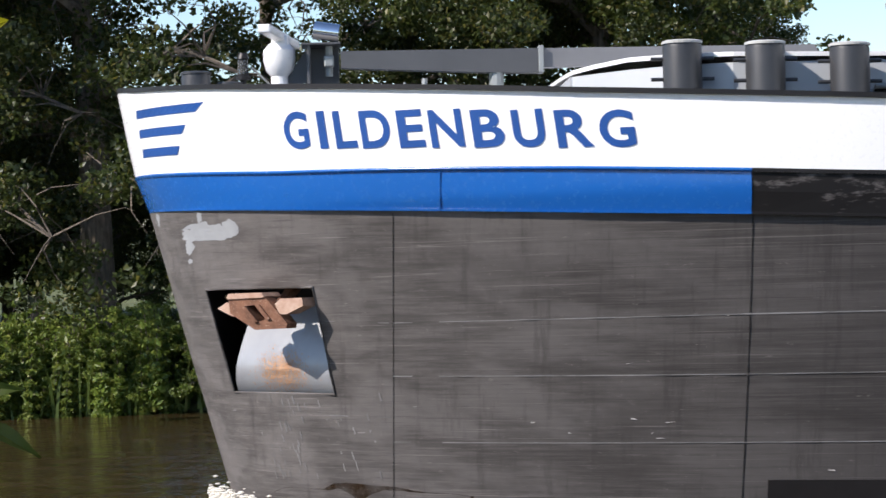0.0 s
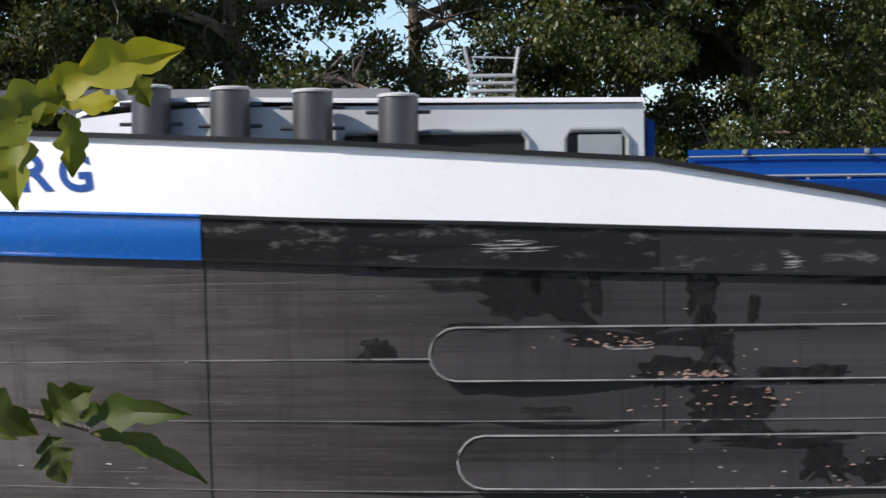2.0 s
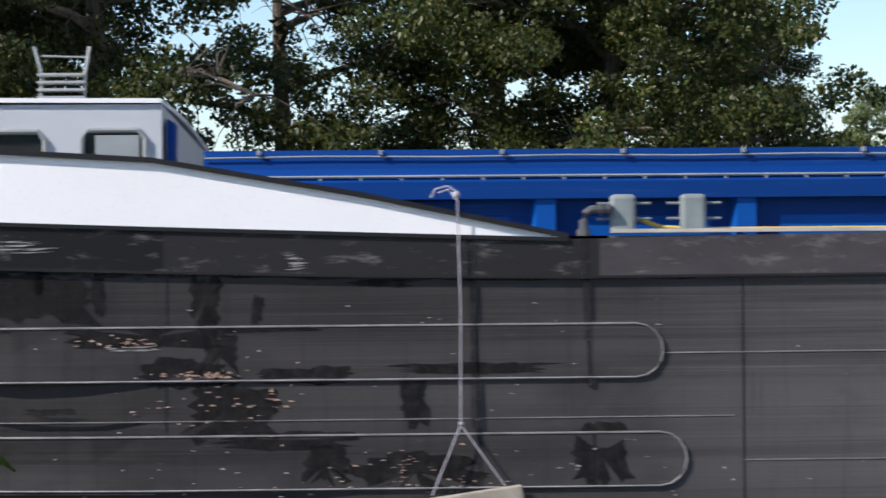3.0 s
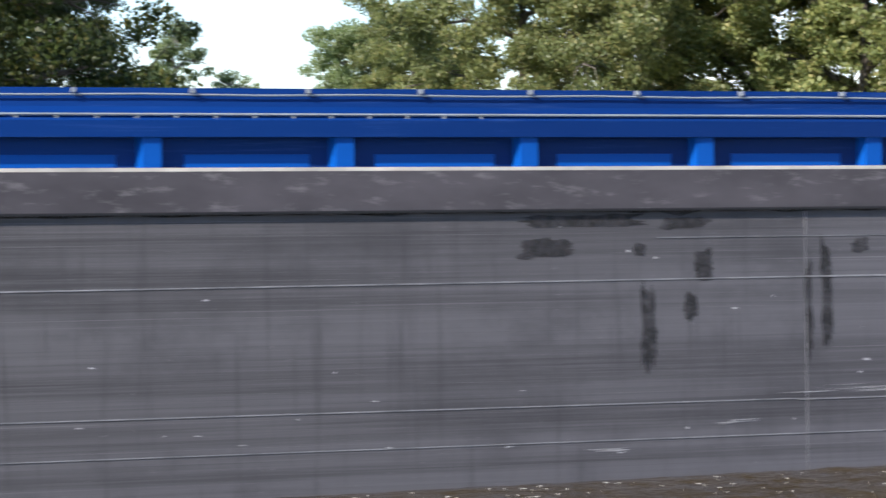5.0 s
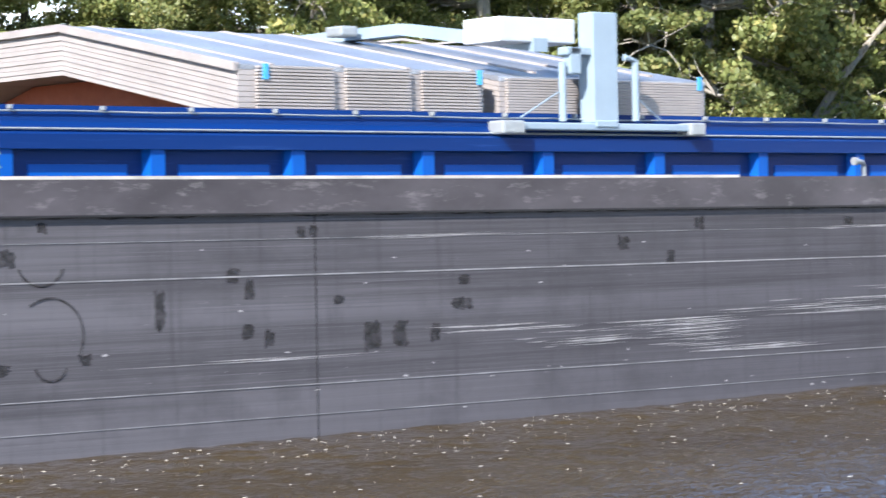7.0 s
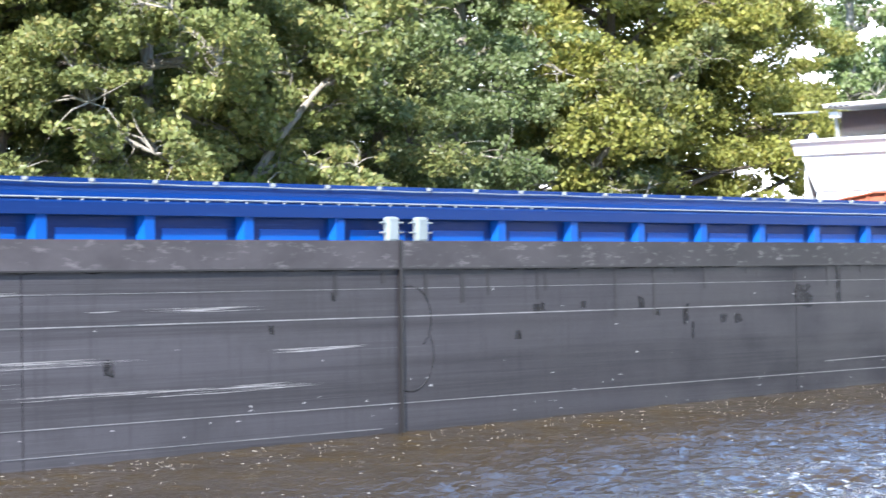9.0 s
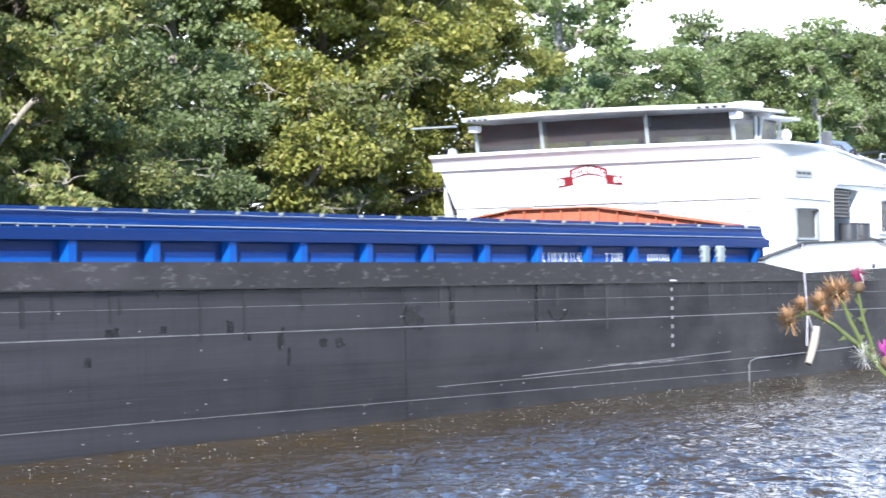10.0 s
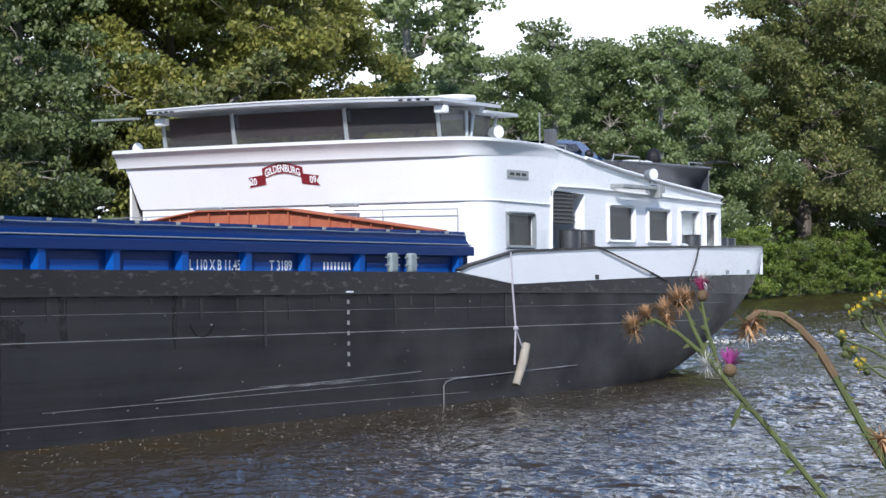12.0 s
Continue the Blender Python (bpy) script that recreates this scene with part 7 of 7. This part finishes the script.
def lobed_leaf(base, tip, width, seed, curl=0.12, face=None):
    """A lobed leaf from its stalk to its tip, creased along the midrib."""
    rnd = random.Random(seed)
    ax = tip - base
    l = ax.length
    ax = ax / l
    view = (base - Vector(EYE)).normalized()
    nrm = (-view + Vector((rnd.uniform(-0.5, 0.5), rnd.uniform(-0.5, 0.5), rnd.uniform(0.0, 0.7)))).normalized() if face is None else face
    sd = ax.cross(nrm).normalized()
    nrm = sd.cross(ax)
    prof = [(0, 0.02), (0.08, 0.34), (0.16, 0.66), (0.24, 0.60), (0.30, 0.42), (0.38, 0.72), (0.48, 1.0), (0.55, 0.86), (0.62, 0.55), (0.70, 0.66), (0.78, 0.60), (0.86, 0.36), (0.94, 0.16), (1.0, 0.0)]
    s = Shape()
    v = []
    for t, w in prof:
        mid = base + ax * l * t + nrm * curl * l * math.sin(math.pi * t) - Vector((0, 0, 0.25 * l * t * t * curl * 4))
        for k in (-1, -0.5, 0, 0.5, 1):
            ww = w * width * 0.5 * (1 + rnd.uniform(-0.12, 0.12))
            v.append(mid + sd * k * ww + nrm * (abs(k) ** 1.4 * width * 0.16 + rnd.uniform(-0.01, 0.01) * width) + ax * abs(k) * width * 0.10)
    return s.add(v, [(i * 5 + j, (i + 1) * 5 + j, (i + 1) * 5 + j + 1, i * 5 + j + 1) for i in range(len(prof) - 1) for j in range(4)])


LEAFY = 1.55
SPRAYS = (
    (((-12.6, 3.0), (-11.0, 3.15), (-9.6, 3.5), (-8.9, 3.65)), (((-9.55, 3.55), (-6.37, 4.95), 0.028), ((-9.9, 3.0), (-10.02, 1.32), 0.026), ((-9.3, 3.55), (-7.86, 3.80), 0.014), ((-7.5, 4.25), (-7.1, 3.45), 0.014), ((-8.9, 3.65), (-10.97, 3.05), 0.026), ((-9.1, 3.2), (-11.9, 2.25), 0.030), ((-9.0, 3.3), (-8.9, 2.0), 0.020))),
    (((-12.6, -3.2), (-11.2, -3.2), (-9.6, -3.5), (-8.6, -3.85)), (((-11.6, -2.9), (-9.79, -3.68), 0.022), ((-9.5, -3.60), (-8.45, -2.70), 0.024), ((-8.8, -3.6), (-6.27, -3.20), 0.018), ((-9.5, -3.85), (-9.11, -4.78), 0.024), ((-8.6, -3.95), (-6.03, -4.80), 0.014), ((-11.8, -3.4), (-10.1, -3.7), 0.016))),
)
branch = thing("overhanging_branch", "sunlit green leafy branch close to the camera", "branch")
for n, (stem, leaves) in enumerate(SPRAYS):
    part("twig", Shape().tube([near_at(a, b, LEAFY + 0.02) for a, b in stem], [0.004, 0.0035, 0.003, 0.002], 6), BARK, branch)
    for i, (a, b, w) in enumerate(leaves):
        part("leaf", lobed_leaf(near_at(*a, LEAFY), near_at(*b, LEAFY - 0.03 * (i % 3)), w * 1.25, 40 * n + i), SHADED_LEAF if n else NEAR_LEAF, branch, smooth=True)
part("limb", Shape().tube([Vector((-0.45, 1.35, 1.5)), near_at(-13.2, -30, 1.5), near_at(-13.0, -12, 1.5), near_at(-12.6, -3.2, LEAFY + 0.03), near_at(-12.7, 3.0, LEAFY + 0.03), near_at(-13.2, 14, 1.7)], [0.016, 0.014, 0.012, 0.009, 0.006, 0.002], 8), BARK, branch)

STALK = paint("thistle_stalk", (0.095, 0.115, 0.035), 0.8, 0.5, (0.22, 0.20, 0.10), 60)
DRY = paint("dry_seed_head", (0.52, 0.30, 0.15), 0.9, 0.5, (0.50, 0.36, 0.22), 60)
DRY_STALK = paint("dry_stalk", (0.15, 0.095, 0.05), 0.85, 0.4, None, 60)
PURPLE = paint("thistle_purple", (0.42, 0.06, 0.28), 0.7, 0.3, None, 60)
CRIMSON = paint("thistle_crimson", (0.30, 0.02, 0.10), 0.7, 0.3, None, 60)
FLUFF = paint("thistle_down", (0.70, 0.66, 0.62), 0.9, 0.2, None, 60)
PETAL = paint("yellow_petals", (0.70, 0.50, 0.03), 0.6, 0.2, None, 60)
THD = 2.3


def tuft(c, way, r, n, seed, spread=0.8, thin=0.03):
    """Bristles fanning out from c along way."""
    rnd = random.Random(seed)
    s = Shape()
    for _ in range(n):
        d = (way + Vector((rnd.gauss(0, spread), rnd.gauss(0, spread), rnd.gauss(0, spread)))).normalized()
        q = d.cross(Vector((0.3, 0.5, 0.8))).normalized() * r * thin
        l = r * rnd.uniform(0.7, 1.25)
        s.add([c - q, c + q, c + d * l + q * 0.3, c + d * l - q * 0.3], [(0, 1, 2, 3)])
    return s


def stalk(plant, pts, r0, r1, mat, wings=True, seed=0, rooted=False):
    ps = [near_at(*p, THD) for p in pts]
    if rooted:
        ps = [Vector((ps[0].x * 1.02, ps[0].y * 1.02, 1.5))] + ps
    n = len(ps)
    s = Shape().tube(ps, [r0 + (r1 - r0) * i / (n - 1) for i in range(n)], 7)
    if wings:
        rnd = random.Random(seed)
        for i in range(n - 1):
            m = int((ps[i + 1] - ps[i]).length / 0.006)
            for k in range(m):
                p = ps[i].lerp(ps[i + 1], k / m)
                d = Vector((rnd.uniform(-1, 1), rnd.uniform(-1, 1), rnd.uniform(-0.3, 0.6))).normalized()
                s.add([p - Vector((0, 0, 0.0032)), p + Vector((0, 0, 0.0032)), p + d * (r0 * 1.3 + 0.0055)], [(0, 1, 2)])
    part("stalk", s, mat, plant)


up = Vector((0, 0, 1))
thistle = thing("thistle", "thistle with purple flowers and brown seed heads", "thistle", group="wild plants on the bank")
stalk(thistle, [(72.2, -9.0), (71.0, -7.2), (69.7, -5.64), (68.6, -4.3), (67.56, -3.15), (67.1, -2.6), (66.42, -2.03), (65.9, -1.75), (65.55, -1.85)], 0.0032, 0.0016, STALK, True, 1, True)
stalk(thistle, [(67.1, -2.6), (66.75, -1.9), (66.55, -1.4)], 0.0022, 0.0016, STALK, True, 2)
stalk(thistle, [(67.4, -2.95), (67.05, -1.9), (66.90, -1.15)], 0.0018, 0.0014, STALK, True, 3)
for i, (a, b, r) in enumerate(((65.45, -1.93, 0.017), (65.72, -1.62, 0.013), (66.15, -1.55, 0.016), (66.42, -1.30, 0.019), (66.62, -1.25, 0.014), (66.2, -1.75, 0.012))):
    c = near_at(a, b, THD)
    head = part("seed_head", Shape().ball(c[:], r * 0.30, 8, 6), DRY_STALK, thistle, "brown dried seed head")
    part("bristles", tuft(c, Vector((-0.5, 0, 0.4)), r * 0.80, 130, 60 + i, 1.3, 0.05), DRY, head)
for i, (a, b, r, mat) in enumerate(((66.95, -1.06, 0.013, CRIMSON), (67.58, -2.72, 0.015, PURPLE))):
    c = near_at(a, b - 0.12, THD)
    head = part("flower", Shape().ball(c[:], r * 0.42, 10, 8), DRY_STALK, thistle, "purple thistle flower")
    part("petals", tuft(c + up * 0.004, Vector((0.2, 0, 1)), r * 1.0, 120, 80 + i, 0.45, 0.05), mat, head)
for i, (a, b, r) in enumerate(((66.98, -0.85, 0.018), (67.05, -2.72, 0.020), (67.3, -2.8, 0.013))):
    part("down", tuft(near_at(a, b, THD), Vector((0, 0, 0.6)), r * 0.62, 90, 90 + i, 1.2, 0.03), FLUFF, thistle, "white tuft of thistle down")
for i, (a, b, c, d) in enumerate(((67.9, -3.5, 67.6, -4.1), (68.7, -4.4, 68.9, -4.75), (69.1, -5.0, 68.8, -5.1))):
    part("leaf", lobed_leaf(near_at(a, b, THD), near_at(c, d, THD), 0.006, 120 + i), STALK, thistle)
nodding = thing("drooping_thistle", "withered thistle with a drooping brown head", "thistle", group="wild plants on the bank")
stalk(nodding, [(72.0, -7.0), (71.4, -5.5), (71.03, -4.84), (70.56, -4.1), (69.9, -2.95), (69.5, -2.3), (69.1, -1.88), (68.7, -1.62), (68.2, -1.58), (67.95, -1.7)], 0.0040, 0.0026, STALK, True, 4, True)
stalk(nodding, [(69.9, -2.95), (69.5, -2.3), (69.1, -1.88), (68.7, -1.60), (68.2, -1.55), (67.95, -1.72)], 0.0040, 0.0030, DRY_STALK, False)
for i, (a, b, r, mat) in enumerate(((67.95, -1.82, 0.016, DRY), (68.12, -1.72, 0.015, DRY), (67.98, -1.95, 0.012, FLUFF), (70.95, -4.3, 0.02, DRY))):
    part("seed_head", tuft(near_at(a, b, THD), Vector((0, 0, -0.8)), r, 80, 140 + i, 0.8, 0.08), mat, nodding, "withered drooping seed head")
ragwort = thing("ragwort", "ragwort with small yellow flowers", "wildflower", group="wild plants on the bank")
stalk(ragwort, [(72.6, -6.0), (71.9, -4.0), (71.4, -2.9), (71.0, -2.0), (70.8, -1.5)], 0.0022, 0.0012, STALK, False, 0, True)
for i, pts in enumerate((((71.6, -3.3), (70.9, -2.9), (70.25, -2.4)), ((71.3, -2.7), (70.7, -2.35), (70.05, -2.1)), ((71.1, -2.2), (70.6, -1.9), (70.3, -1.5)), ((71.2, -2.4), (71.1, -1.6), (70.95, -1.15)), ((71.0, -2.0), (70.75, -1.6), (70.6, -1.25)), ((71.4, -3.0), (70.9, -2.7), (70.5, -2.75)))):
    stalk(ragwort, pts, 0.0014, 0.0009, STALK, False)
    a, b = pts[-1]
    for k in range(6):
        rnd = random.Random(200 + i * 7 + k)
        c = near_at(a + rnd.uniform(-0.16, 0.16), b + rnd.uniform(-0.12, 0.12), THD + rnd.uniform(-0.03, 0.03))
        head = part("bud", Shape().ball(c[:], 0.0030, 7, 5), STALK, ragwort)
        if k % 2 == 0:
            part("petals", tuft(c, Vector((0, 0, 1.0)), 0.0052, 26, 300 + i * 9 + k, 0.9, 0.16), PETAL, head, "yellow petals")

# the branch sways about its foot: seconds and degrees of lean
SWAY = [(0, -0.75), (0.3, -0.5), (0.6, -0.2), (0.9, -0.05), (1.5, 0.0), (2.0, -0.3), (2.5, -0.85), (2.7, -1.05), (3.0, -1.4), (3.5, -1.6), (5, -0.7), (8, -0.4), (12, -0.7)]
ABOARD = [ship, bow_wave, stern_wake, anchor, ladder, fender, stack, gantry, aft_cover, fender2, car, dinghy]


def motions():
    rows = [(t, pose(s, HULL_Y, SHIP_LIFT, SHIP_HEEL, SHIP_TRIM, 0)) for t, s in SHIP]
    for one in ABOARD:
        walk(one, rows)
    foot = pose(-0.45, 1.35, 1.5)
    walk(branch, [(t, foot @ pose(0, 0, 0, 0, a, 0) @ foot.inverted()) for t, a in SWAY])
    # the radar bar turns once in two and a half seconds
    walk(scanner, [(i * 0.5, pose(*SCANNER_AT, 0, 0, 82 - 72 * i)) for i in range(25)])


motions()
